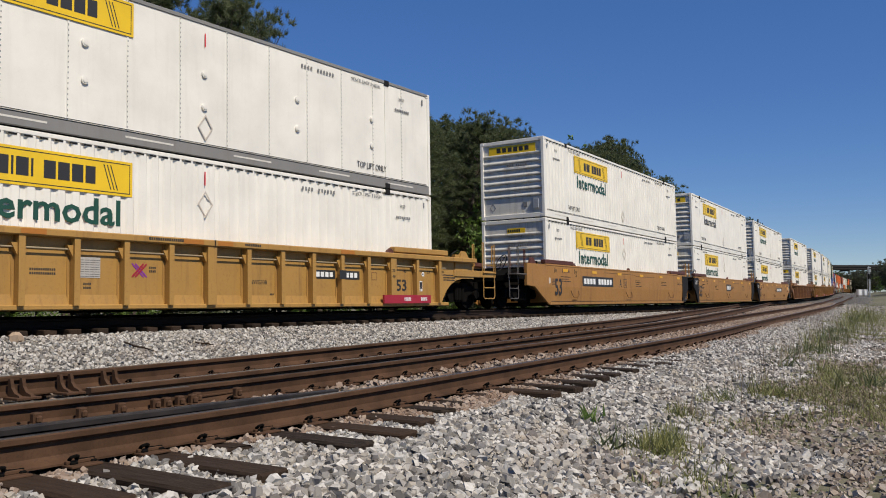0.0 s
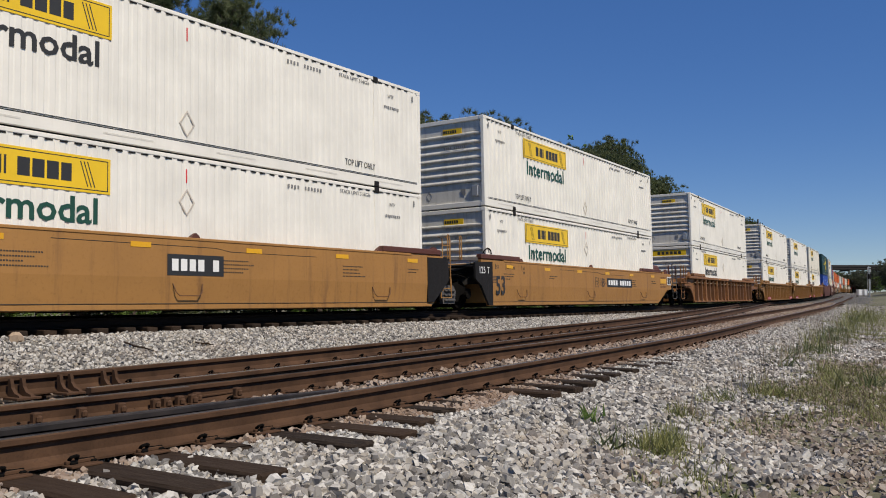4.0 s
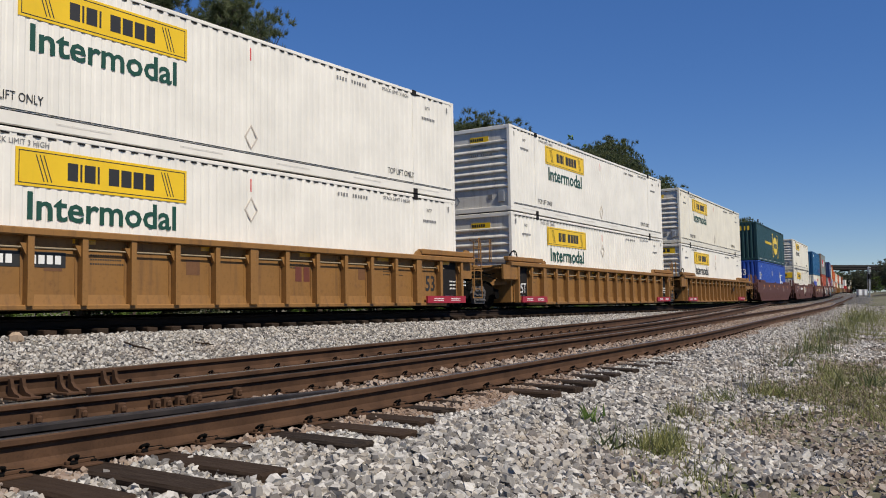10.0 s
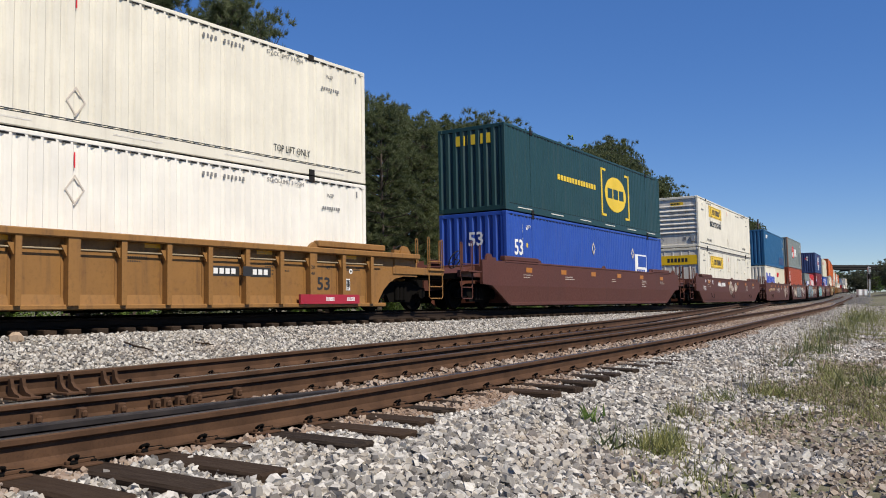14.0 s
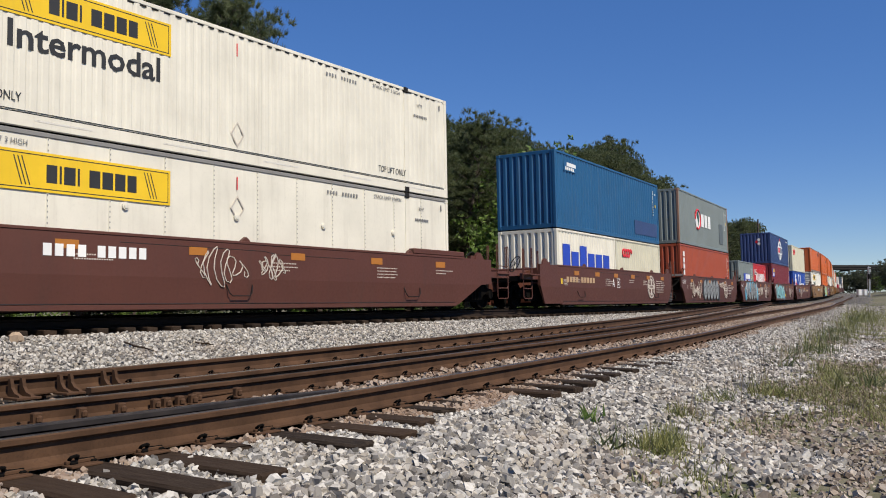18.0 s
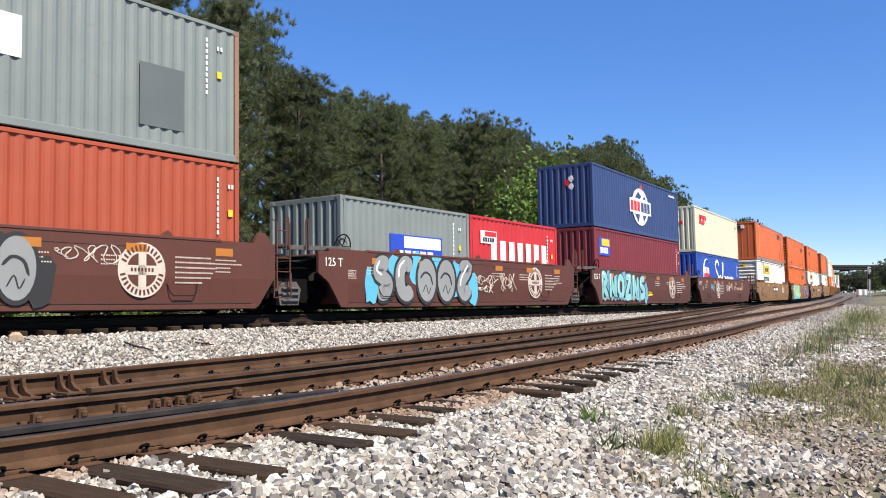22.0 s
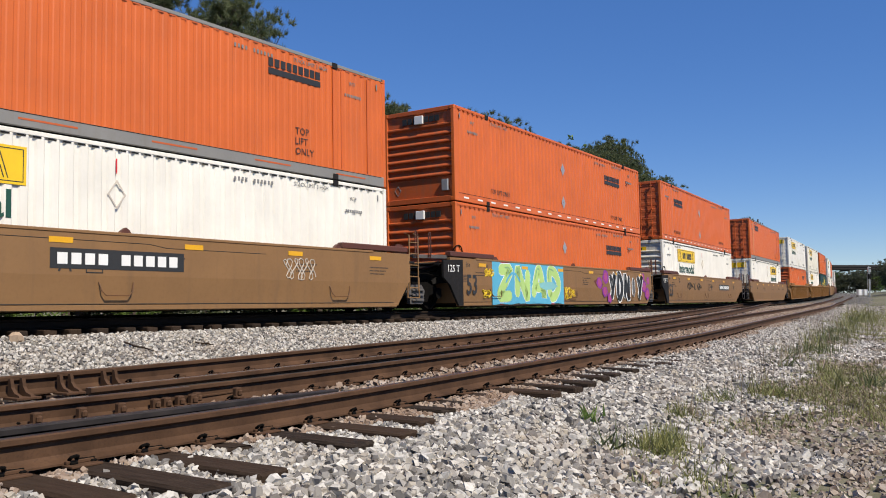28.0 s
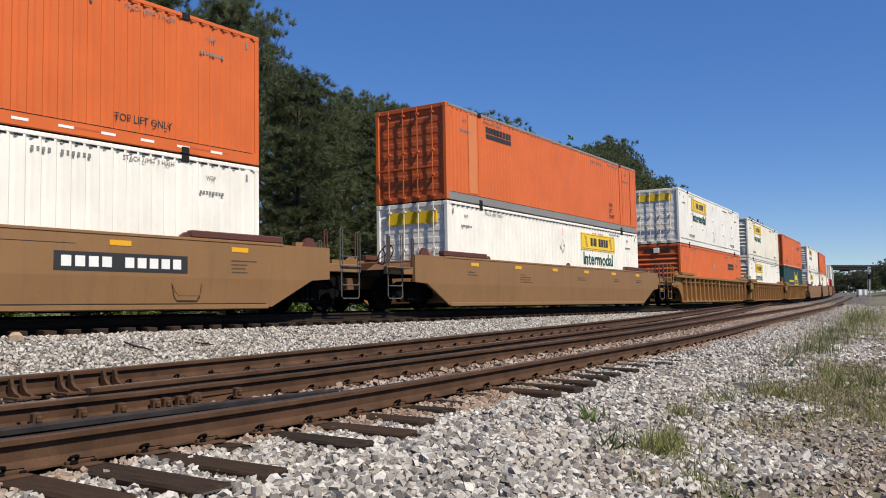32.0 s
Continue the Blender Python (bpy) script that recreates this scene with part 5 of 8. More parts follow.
@shared
def hold_mesh(h):
    return MB().tube([(-0.045, 0, 0.0), (-0.045, 0, h), (-0.03, 0, h + 0.04), (0.03, 0, h + 0.04), (0.045, 0, h), (0.045, 0, 0.0)], 0.018, 6)


@shared
def walk_plate():
    return MB().box(0.0, 2.3, -1.28, -0.75, 0.0, 0.045, 0.008).box(0.0, 2.3, -1.30, -1.25, -0.06, 0.05, 0.008)


@shared
def bracket_mesh():
    return MB().plate([(-0.28, 0.0), (0.24, 0.0), (0.20, 0.10), (0.06, 0.25), (-0.10, 0.27), (-0.18, 0.20)], -1.46, -1.38)


@shared
def rigging_mesh():
    """Rods, a brake cylinder and its bracket over the truck."""
    mb = MB().tube([(-0.5, -0.55, 0.98), (0.0, -0.55, 0.98)], 0.13, 12).tube([(0.0, -0.55, 0.98), (0.75, -0.5, 0.92)], 0.022, 6)
    mb.tube([(-0.9, -0.95, 1.06), (-0.2, -1.0, 1.14), (0.5, -0.98, 1.05), (0.95, -0.9, 1.1)], 0.02, 6)
    return mb.tube([(-0.7, -1.1, 0.95), (0.1, -1.12, 1.0), (0.8, -1.1, 0.90)], 0.016, 6).box(-0.55, -0.45, -0.75, -0.35, 0.80, 1.15, 0.01)


@shared
def brake_wheel():
    mb = MB().tube([(0.3 * math.cos(a * 0.4189), 0, 0.3 * math.sin(a * 0.4189)) for a in range(16)], 0.018, 6)
    for k in range(5):
        mb.tube([(0, 0, 0), (0.3 * math.cos(k * 1.2566), 0, 0.3 * math.sin(k * 1.2566))], 0.012, 5)
    return mb


WHEELS = []     # (wheelset, its thing's place along the train)


def add_truck(car, u, x, near):
    tk = part("truck", bolster(), TRUCK, car, "grimy cast steel truck, under-car shade put into its colour", Matrix.Translation((x, 0, 0)))
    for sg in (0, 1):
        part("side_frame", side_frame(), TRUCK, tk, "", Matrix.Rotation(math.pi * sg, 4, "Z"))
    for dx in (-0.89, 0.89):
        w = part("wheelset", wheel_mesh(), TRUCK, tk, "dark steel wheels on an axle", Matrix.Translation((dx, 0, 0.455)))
        if near:
            WHEELS.append((w, u + x + dx, dx))


def blob(cx, cz, rx, rz, rng, n=14):
    return [(cx + rx * math.cos(6.2832 * k / n) * rng.uniform(0.75, 1.15), cz + rz * math.sin(6.2832 * k / n) * rng.uniform(0.75, 1.1)) for k in range(n)]


def well_car(u, style, col, half, left, right, marks, label, near=True):
    """One platform of a well car. left, right: 'c' a coupler end, 'a' a joint shared with the next platform."""
    car = thing("well_car", label, "well car", "platforms of the train")
    xl = -half - 0.38 if left == "c" else -half + 0.95
    xr = half + 0.38 if right == "c" else half - 0.95
    rng = random.Random(int(u * 10))
    for sg in (0, 1):
        R = Matrix.Rotation(math.pi * sg, 4, "Z")
        a, b = (xl, xr) if sg == 0 else (-xr, -xl)
        if style == "smooth":
            side = part("side_sheet", smooth_side(round(a, 3), round(b, 3), 0.78, 0.78), col, car, "", R)
            part("bottom_chord", beam(a + (1.9 if a < -half else 0.5), b - (1.9 if b > half else 0.5), -1.47, -1.36, 0.10, 0.22, 0.02), col, car, "", R)
            part("top_chord", beam(a + 1.5, b - 1.5, -1.515, -1.38, 1.485, 1.545, 0.01), col, car, "", R)
        else:
            side = part("side_sheet", rib_panel(round(a, 3), round(b, 3), 0.92), col, car, "", R)
            part("top_chord", beam(a + 0.1, b - 0.1, -1.585, -1.34, 1.385, 1.52, 0.02), col, car, "", R)
            part("bottom_chord", beam(a + 1.5, b - 1.5, -1.50, -1.36, 0.12, 0.22, 0.02), col, car, "", R)
            part("train_pipe", MB().tube([(a + 1.6, -1.47, 1.19), (b - 1.6, -1.47, 1.19)], 0.015, 6), PALE_PIPE, car, "thin steel pipe along the side", R)
            nb = int((half - 1.35) / 1.03)
            bay = lambda k: k * 1.0 + 0.06 * max(0, k - 6) - (0.0 if col is YELLOW_CAR else 0.12)
            for k in range(-nb, nb + 1):
                part("post", post_mesh(0.11 if k == 0 or abs(k) == 6 else 0.055), POST_RUST if k % 3 and col is RUSTY_CAR else col, car, "", R @ Matrix.Translation((bay(k), 0, 0)))
                if k < nb:
                    part("bay_lip", bay_lip(0.41), col, car, "", R @ Matrix.Translation((bay(k) + 0.50, 0, 0)))
        for x0, x1 in ((a + (1.5 if a < -half else 0.05), -half + 3.6), (half - 3.6, b - (1.5 if b > half else 0.05))) if half > 9 else ():
            part("guard_plate", beam(x0, x1, -1.50, -1.30, 1.55, 1.70, 0.02), MAROON_CAR if style == "smooth" and col is not MAROON_CAR else col, car, "", R)
    for x in (-half + 3.75, 0.1, half - 3.75) if style == "smooth" else (-half + 3.75, half - 3.75):
        part("top_lug", arm_mesh(), MAROON_CAR if col is not YELLOW_RIB else col, car, "", Matrix.Translation((x, 0, 0)))
    FACE[car.name] = Y_CAR if style == "smooth" else Y_RIB
    part("well_floor", MB().box(-half + 1.6, half - 1.6, -1.38, 1.38, 0.16, 0.26), BLACK, car)
    for k in range(6):
        x = -half + 2.2 + k * (2 * half - 4.4) / 5
        part("cross_beam", beam(-0.09, 0.09, -1.35, 1.35, 0.08, 0.2, 0.01), BLACK, car, "", Matrix.Translation((x, 0, 0)))
    for sx, kind in ((-1, left), (1, right)):
        R = Matrix.Rotation(math.pi, 4, "Z") if sx < 0 else Matrix.Identity(4)
        part("end_bulkhead", beam(half - 1.55, half - 1.4, -1.36, 1.36, 0.2, 1.45, 0.02), col, car, "", R)
        if kind == "c":
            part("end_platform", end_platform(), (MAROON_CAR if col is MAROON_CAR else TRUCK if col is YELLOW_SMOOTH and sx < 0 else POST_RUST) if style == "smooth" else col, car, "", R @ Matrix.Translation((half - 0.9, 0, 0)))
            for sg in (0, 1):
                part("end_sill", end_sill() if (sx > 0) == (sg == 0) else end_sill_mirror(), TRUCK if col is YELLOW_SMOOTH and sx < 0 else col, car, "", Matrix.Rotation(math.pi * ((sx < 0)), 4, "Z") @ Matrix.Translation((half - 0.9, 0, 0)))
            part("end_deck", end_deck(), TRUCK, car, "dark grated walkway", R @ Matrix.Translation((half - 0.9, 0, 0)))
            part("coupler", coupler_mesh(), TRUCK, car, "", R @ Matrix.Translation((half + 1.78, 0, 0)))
            for sy in (-1, 1):
                part("handrail", grab_frame(), col if style != "smooth" or col is MAROON_CAR else CAST, car, "", Matrix.Translation((sx * (half + 1.1), sy * 1.42, 0)) @ (Matrix.Identity(4) if sx > 0 else Matrix.Rotation(math.pi, 4, "Z")))
            part("brake_wheel", brake_wheel(), BLACK, car, "", Matrix.Translation((sx * (half + 0.5), -0.6, 1.55)) @ Matrix.Rotation(0.5, 4, "X"))
            part("air_hose", hose_mesh(), TRUCK, car, "", R @ Matrix.Translation((half + 1.2, 0, 0)))
            part("uncoupling_lever", lever_mesh(), TRUCK, car, "", R @ Matrix.Translation((half + 1.55, 0, 0)))
            for dx in (0.35, 1.45):
                part("hand_hold", hold_mesh(0.62), col if style != "smooth" else MAROON_CAR, car, "", Matrix.Translation((sx * (half + dx), -1.40, 1.30)))
            part("brake_rigging", rigging_mesh(), TRUCK, car, "", R @ Matrix.Translation((half + 0.1, 0, 0)))
            part("end_bracket", bracket_mesh(), MAROON_CAR if style == "smooth" else col, car, "", Matrix.Translation((sx * (half - 0.2), 0, 1.46)))
            if sx > 0 and near and col is YELLOW_SMOOTH:
                part("air_reservoir", reservoir_mesh(), MAROON_CAR, car, "brown air reservoir", Matrix.Translation((half - 0.35, 0, 0)))
                pl = part("notice_plate", beam(-0.27, 0.27, -0.012, 0.004, 0.0, 0.40, 0.0), LETTER_WHITE, car, "white-edged black notice", Matrix.Translation((half + 0.02, FACE[car.name] - 0.004, 0.98)))
                part("yellow_patch", beam(-0.42, 0.42, -0.003, 0.003, 0.0, 0.22, 0.0), REFLECT, car, "fresh yellow paint patch", Matrix.Translation((half - 0.85, FACE[car.name], 1.05)))
                for r, z in enumerate((1.33, 1.28, 0.98, 0.90, 0.85)):
                    bars(car, POST_RUST, half - 1.3, FACE[car.name], z, [0.03] * (18 - 2 * (r % 3)), 0.026, 0.02, "stencil_line")
                for dx in (-0.235, 0.03):
                    part("notice_field", beam(0, 0.205, -0.004, 0.004, 0.04, 0.36, 0.0), BLACK, pl, "", Matrix.Translation((dx, -0.012, 0)))
            add_truck(car, u, sx * half, near)
        else:
            part("joint_saddle", artic_saddle(), col if style != "smooth" else BLACK, car, "", R @ Matrix.Translation((half - 1.4, 0, 0)))
            if sx > 0:
                add_truck(car, u, half, near)
                for dx in (-0.42, 0.22):
                    part("hand_hold", hold_mesh(0.66), MAROON_CAR if col in (MAROON_CAR, TAN_CAR) else col, car, "", Matrix.Translation((half + dx, -1.34, 1.48)))
                part("walk_plate", walk_plate(), CAST, car, "", Matrix.Translation((half - 0.5, 0, 1.50)) @ Matrix.Rotation(radians(-1.5), 4, "Y"))
                part("end_bracket", bracket_mesh(), MAROON_CAR if style == "smooth" else col, car, "", Matrix.Translation((half - 1.25, 0, 1.50)))
                part("brake_rigging", rigging_mesh(), TRUCK, car, "", Matrix.Translation((half + 0.2, 0, 0.05)))
                if col is YELLOW_SMOOTH:
                    part("end_plate", MB().plate([(half - 1.70, 0.23), (half - 1.42, 0.23), (half - 0.66, 0.86), (half - 0.70, 1.47), (half - 1.70, 1.47)], -1.515, -1.46), BLACK, car, "black painted end plate")
                part("ladder", ladder_mesh(), col, car, "", Matrix.Translation((half - 0.55, 0, 0)))
                part("step_casting", steps_mesh(), CAST, car, "", Matrix.Translation((half - 0.2, 0, 0)))
            else:
                part("end_plate", MB().plate([(-half + 0.55, 0.93), (-half + 0.90, 0.72), (-half + 1.36, 0.12), (-half + 1.62, 0.12), (-half + 1.62, 1.47), (-half + 0.55, 1.43)] if style == "smooth" else [(-half + 0.55, 0.95), (-half + 1.65, 0.95), (-half + 1.65, 1.36), (-half + 0.55, 1.42)], -1.53, -1.46), BLACK if col in (TAN_CAR, YELLOW_SMOOTH) else col, car)
                if style == "smooth":
                    lettering(car, "125 T", LETTER_WHITE, -half + 0.8, -1.534, 1.10, 0.20, 0.62)
                part("brake_wheel", brake_wheel(), TRUCK, car, "", Matrix.Translation((-half + 1.75, -1.25, 1.62)) @ Matrix.Rotation(0.2, 4, "X"))
    for f in marks:
        f(car, half, rng)
    TRAIN.append((car, u, half))
    return car




def mark_number(x, z, w, h, panel=LETTER_BLACK, ink=LETTER_WHITE, n=9):
    def f(car, half, rng):
        yf = FACE[car.name]
        if panel:
            part("number_panel", MB().box(x, x + w, yf - 0.004, yf + 0.01, z, z + h), panel, car, "dark number panel")
        k = w / (n + 1.6)
        bars(car, ink, x + k * 0.5, yf - 0.005, z + h * 0.22, [k * 0.72] * 4 + [-k * 0.5] + [k * 0.72] * (n - 4), h * 0.56, k * 0.28, "number_bar")
    return f


def mark_53(x, z, h=0.55, ink=LETTER_BLACK):
    def f(car, half, rng):
        yf = FACE[car.name]
        lettering(car, "53", ink, x, yf - 0.003, z, h, h * 1.05, "lettering", 0, 0.02)
    return f


def mark_small():
    def f(car, half, rng):
        yf = FACE[car.name]
        for x in (-half + 2.4, -half + 5.8, 0.8, half - 5.2, half - 2.6):
            for r in range(rng.randint(2, 4)):
                bars(car, CREST_INK if car["label"].startswith("oxide") else LETTER_BLACK, x, yf, 1.10 - 0.08 * r, [0.03] * rng.randint(8, 18), 0.026, 0.02, "stencil_line")
        for x in np.linspace(-half + 2.6, half - 2.6, 6):
            old = car["label"].startswith("oxide")
            part("reflective_strip", beam(0, 0.45, -0.004, 0.004, 0, 0.16 if old else 0.10, 0), REFLECT_OLD if old else REFLECT, car, "reflective strip", Matrix.Translation((float(x), yf - 0.002, 1.20 if old else 1.30)))
    return f


def mark_red(xs):
    def f(car, half, rng):
        yf = FACE[car.name]
        for x in xs:
            p = part("red_panel", MB().box(x, x + 1.9, -1.562, -1.50, 0.20, 0.40), MARK_RED, car, "red lettered panel")
            for r in range(2):
                bars(p, LETTER_WHITE, x + 0.3, -1.563, 0.31 - 0.05 * r, [0.035] * 9 + [-0.35] + [0.035] * 9, 0.028, 0.018, "stencil_line")
    return f


def mark_faded(x):
    """A faded red emblem of plain blocks and two dim pasted squares."""
    def f(car, half, rng):
        yf = FACE[car.name]
        for k in range(3):
            part("faded_block", beam(0, 0.2, -0.002, 0.003, 0, 0.34, 0), FADED_RED, car, "", Matrix.Translation((x + 0.08 + 0.27 * k, yf, 0.72)))
        for dx in (-6.0, 2.3, -3.0):
            part("dim_square", beam(0, 0.34, -0.002, 0.003, 0, 0.30, 0), POST_RUST, car, "", Matrix.Translation((x + dx, yf, 0.80)))
    return f


def mark_sizes(dx):
    """Container sizes, a framed notice and a red band at the end of a ribbed side."""
    def f(car, half, rng):
        yf = FACE[car.name]
        yp = -1.557
        win = part("pasted_notice", beam(0, 0.36, -0.004, 0.003, 0, 0.28, 0), LETTER_WHITE, car, "white-edged black notice", Matrix.Translation((7.10 + dx, yf - 0.002, 0.53)))
        for x0, x1 in ((0.02, 0.235), (0.255, 0.345)):
            part("notice_field", beam(x0, x1, -0.003, 0.003, 0.07, 0.26, 0), LETTER_BLACK, win, "", Matrix.Translation((0, -0.004, 0)))
        bars(win, LETTER_BLACK, 0.03, -0.004, 0.02, [0.03] * 7, 0.03, 0.012, "stencil_line")
        part("round_label", MB().disc_y(7.50 + dx, 1.0, 0.062, yf - 0.004, yf + 0.004, 16), LETTER_WHITE, car, "round white label")
        part("label_mark", MB().disc_y(7.50 + dx, 1.0, 0.03, yf - 0.006, yf, 12), LETTER_BLACK, car)
        lettering(car, "53", LETTER_BLACK, 6.30 + dx, yf - 0.003, 0.54, 0.30, 0.44, "lettering", 0, 0.02)
        for word, x, y, z in (("45", 6.62, yf, 1.03), ("48", 7.10, yf, 1.03), ("53", 7.70, yf, 1.03), ("20", 5.93, yp, 1.02), ("40", 5.93, yp, 0.87)):
            lettering(car, word, LETTER_BLACK, x + dx, y - 0.002, z, 0.075, 0.12)
        part("number_panel", MB().box(3.88 + dx, 4.12 + dx, yp - 0.001, yp + 0.01, 0.80, 1.01), LETTER_BLACK, car, "dark number panel")
        for x0, x1 in ((5.58, 6.88), (6.88, 7.62)):
            p = part("red_panel", MB().box(x0 + dx, x1 + dx, -1.562, -1.50, 0.20, 0.42), MARK_RED, car, "red lettered panel")
            for r in range(2):
                bars(p, LETTER_WHITE, x1 + dx - 0.46, -1.563, 0.32 - 0.05 * r, [0.03] * 7, 0.034, 0.012, "stencil_line")
    return f


def mark_worn():
    """Worn emblem, faded white blocks and a size on the rusty side."""
    def f(car, half, rng):
        yf = FACE[car.name]
        sq = part("emblem_square", beam(0, 0.42, -0.003, 0.003, 0, 0.42, 0), REFLECT_OLD, car, "faded ochre square with a dark ring", Matrix.Translation((-2.78, yf, 0.63)))
        part("emblem_ring", MB().disc_y(0.21, 0.21, 0.17, -0.005, 0.003, 24), POST_RUST, sq)
        part("emblem_field", MB().disc_y(0.21, 0.21, 0.145, -0.007, 0.003, 24), REFLECT_OLD, sq)
        for k in range(3):
            bars(sq, POST_RUST, 0.12, -0.008, 0.10 + 0.08 * k, [0.04] * 3, 0.03, 0.02, "stencil_line")
        for x in (3.25, 3.66, 4.2):
            part("name_block", MB().box(x, x + 0.32, yf - 0.003, yf + 0.004, 0.74, 0.95), CREST_INK, car, "worn white block")
        lettering(car, "53", LETTER_BLACK, 5.15, yf - 0.003, 0.76, 0.24, 0.42, "lettering", 0, 0.02)
        part("pasted_notice", beam(0, 0.26, -0.004, 0.003, 0, 0.2, 0), CAST, car, "", Matrix.Translation((7.2, yf, 0.60)))
        part("paint_patch", beam(0, 0.42, -0.003, 0.003, 0, 0.14, 0), REFLECT_OLD, car, "", Matrix.Translation((7.2, yf, 0.95)))
        bars(car, LETTER_BLACK, 1.30, yf, 0.88, [0.06] * 6, 0.07, 0.025, "stencil_line")
        for x, w in ((-2.9, 0.5), (-0.55, 0.4)):
            part("reflective_strip", beam(0, w, -0.004, 0.004, 0, 0.09, 0), REFLECT_OLD, car, "worn yellow patch on the top chord", Matrix.Translation((x, -1.586, 1.41)))
        bars(car, LETTER_BLACK, 0.2, -1.587, 1.43, [0.05] * 10, 0.06, 0.02, "stencil_line")
    return f


def mark_notices():
    """Pasted papers, a crossed repair mark, sizes and a red band in the bays of the first ribbed side."""
    def f(car, half, rng):
        yf = FACE[car.name]
        paper = part("pasted_notice", beam(0, 0.44, -0.004, 0.003, 0, 0.37, 0), NOTICE, car, "grey paper notice in rows", Matrix.Translation((-2.89, yf - 0.002, 0.70)))
        for k in range(8):
            bars(paper, CAST, 0.03, -0.004, 0.02 + 0.042 * k, [0.09] * 4, 0.008, 0.012, "stencil_line")
        part("pasted_notice", beam(0, 0.13, -0.004, 0.003, 0, 0.16, 0), LETTER_WHITE, car, "small white notice", Matrix.Translation((8.13, yf - 0.002, 0.70)))
        sq = part("outlined_square", beam(0, 0.20, -0.003, 0.003, 0, 0.20, 0), POST_RUST, car, "", Matrix.Translation((5.28, yf, 0.80)))
        part("square_field", beam(0.015, 0.185, -0.002, 0.003, 0.015, 0.185, 0), YELLOW_CAR, sq, "", Matrix.Translation((0, -0.003, 0)))
        for sg, m in ((-1, PURPLE), (1, MARK_RED)):
            mb = MB()
            for o in (-0.035, 0.035):
                stroke(mb, [(-1.62 + sg * (0.13 * q) + o, 0.86 + 0.13 * q) for q in (-1, 0, 1)], 0.018, yf - 0.004 - 0.001 * sg, yf + 0.004)
            part("crossed_mark", mb, m, car)
        for x, z, n in ((-3.78, 0.81, 12), (-2.02, 0.90, 5), (-1.40, 0.90, 4), (8.50, 0.98, 15), (-2.78, 0.57, 4), (1.75, 0.40, 3)):
            for r in range(3 if n == 15 else 1 if n < 4 else 2):
                bars(car, LETTER_BLACK, x, yf, z - 0.07 * r, [0.026] * n, 0.040, 0.014, "stencil_line")
        part("dark_plate", beam(0, 0.22, -0.004, 0.003, 0, 0.07, 0), CAST, car, "", Matrix.Translation((8.22, yf, 0.97)))
        lettering(car, "NWG338", LETTER_BLACK, 1.17, yf - 0.002, 0.64, 0.095, 0.48)
        for x, w in ((-4.05, 0.45), (-0.75, 0.5), (0.12, 0.4), (3.9, 0.5)):
            part("reflective_strip", beam(0, w, -0.004, 0.004, 0, 0.09, 0), REFLECT_OLD, car, "worn yellow patch on the top chord", Matrix.Translation((x, -1.586, 1.41)))
        for x, n in ((-1.55, 16), (0.85, 9)):
            bars(car, LETTER_BLACK, x, -1.587, 1.44, [0.035] * n, 0.05, 0.016, "stencil_line")
        part("chord_seam", beam(-0.012, 0.012, -0.004, 0.004, 0, 0.13, 0), BLACK, car, "", Matrix.Translation((0.04, -1.586, 1.388)))
    return f


def mark_crest(x):
    def f(car, half, rng):
        yf = FACE[car.name]
        c = part("crest_disc", MB().disc_y(x, 0.86, 0.52, yf - 0.004, yf + 0.01, 32), CREST_INK, car, "round cream crest with a cross")
        part("crest_ring", MB().disc_y(x, 0.86, 0.33, yf - 0.006, yf, 28), MAROON_CAR, c)
        part("crest_cross", MB().box(x - 0.35, x + 0.35, yf - 0.009, yf, 0.77, 0.95).box(x - 0.085, x + 0.085, yf - 0.009, yf, 0.53, 1.19), CREST_INK, c)
        mb = MB()
        for k in range(30):
            t = 6.2832 * k / 30
            cx, cz, dx, dz = x + 0.425 * math.cos(t), 0.86 + 0.425 * math.sin(t), 0.022 * math.sin(t), 0.022 * math.cos(t)
            ex, ez = 0.055 * math.cos(t), 0.055 * math.sin(t)
            if k not in (0, 1, 15, 14):
                mb.plate([(cx - dx - ex, cz + dz - ez), (cx + dx - ex, cz - dz - ez), (cx + dx + ex, cz - dz + ez), (cx - dx + ex, cz + dz + ez)], yf - 0.007, yf)
        for k in range(7):
            mb.box(x - 0.25 + 0.075 * k, x - 0.205 + 0.075 * k, yf - 0.011, yf, 0.83, 0.90)
        part("crest_bar", mb, MAROON_CAR, c)["kind"] = "stuff"
        for r in range(6):
            bars(car, CREST_INK, x + 0.75, yf, 1.12 - 0.1 * r, [0.035] * rng.randint(10, 20), 0.032, 0.02, "stencil_line")
    return f


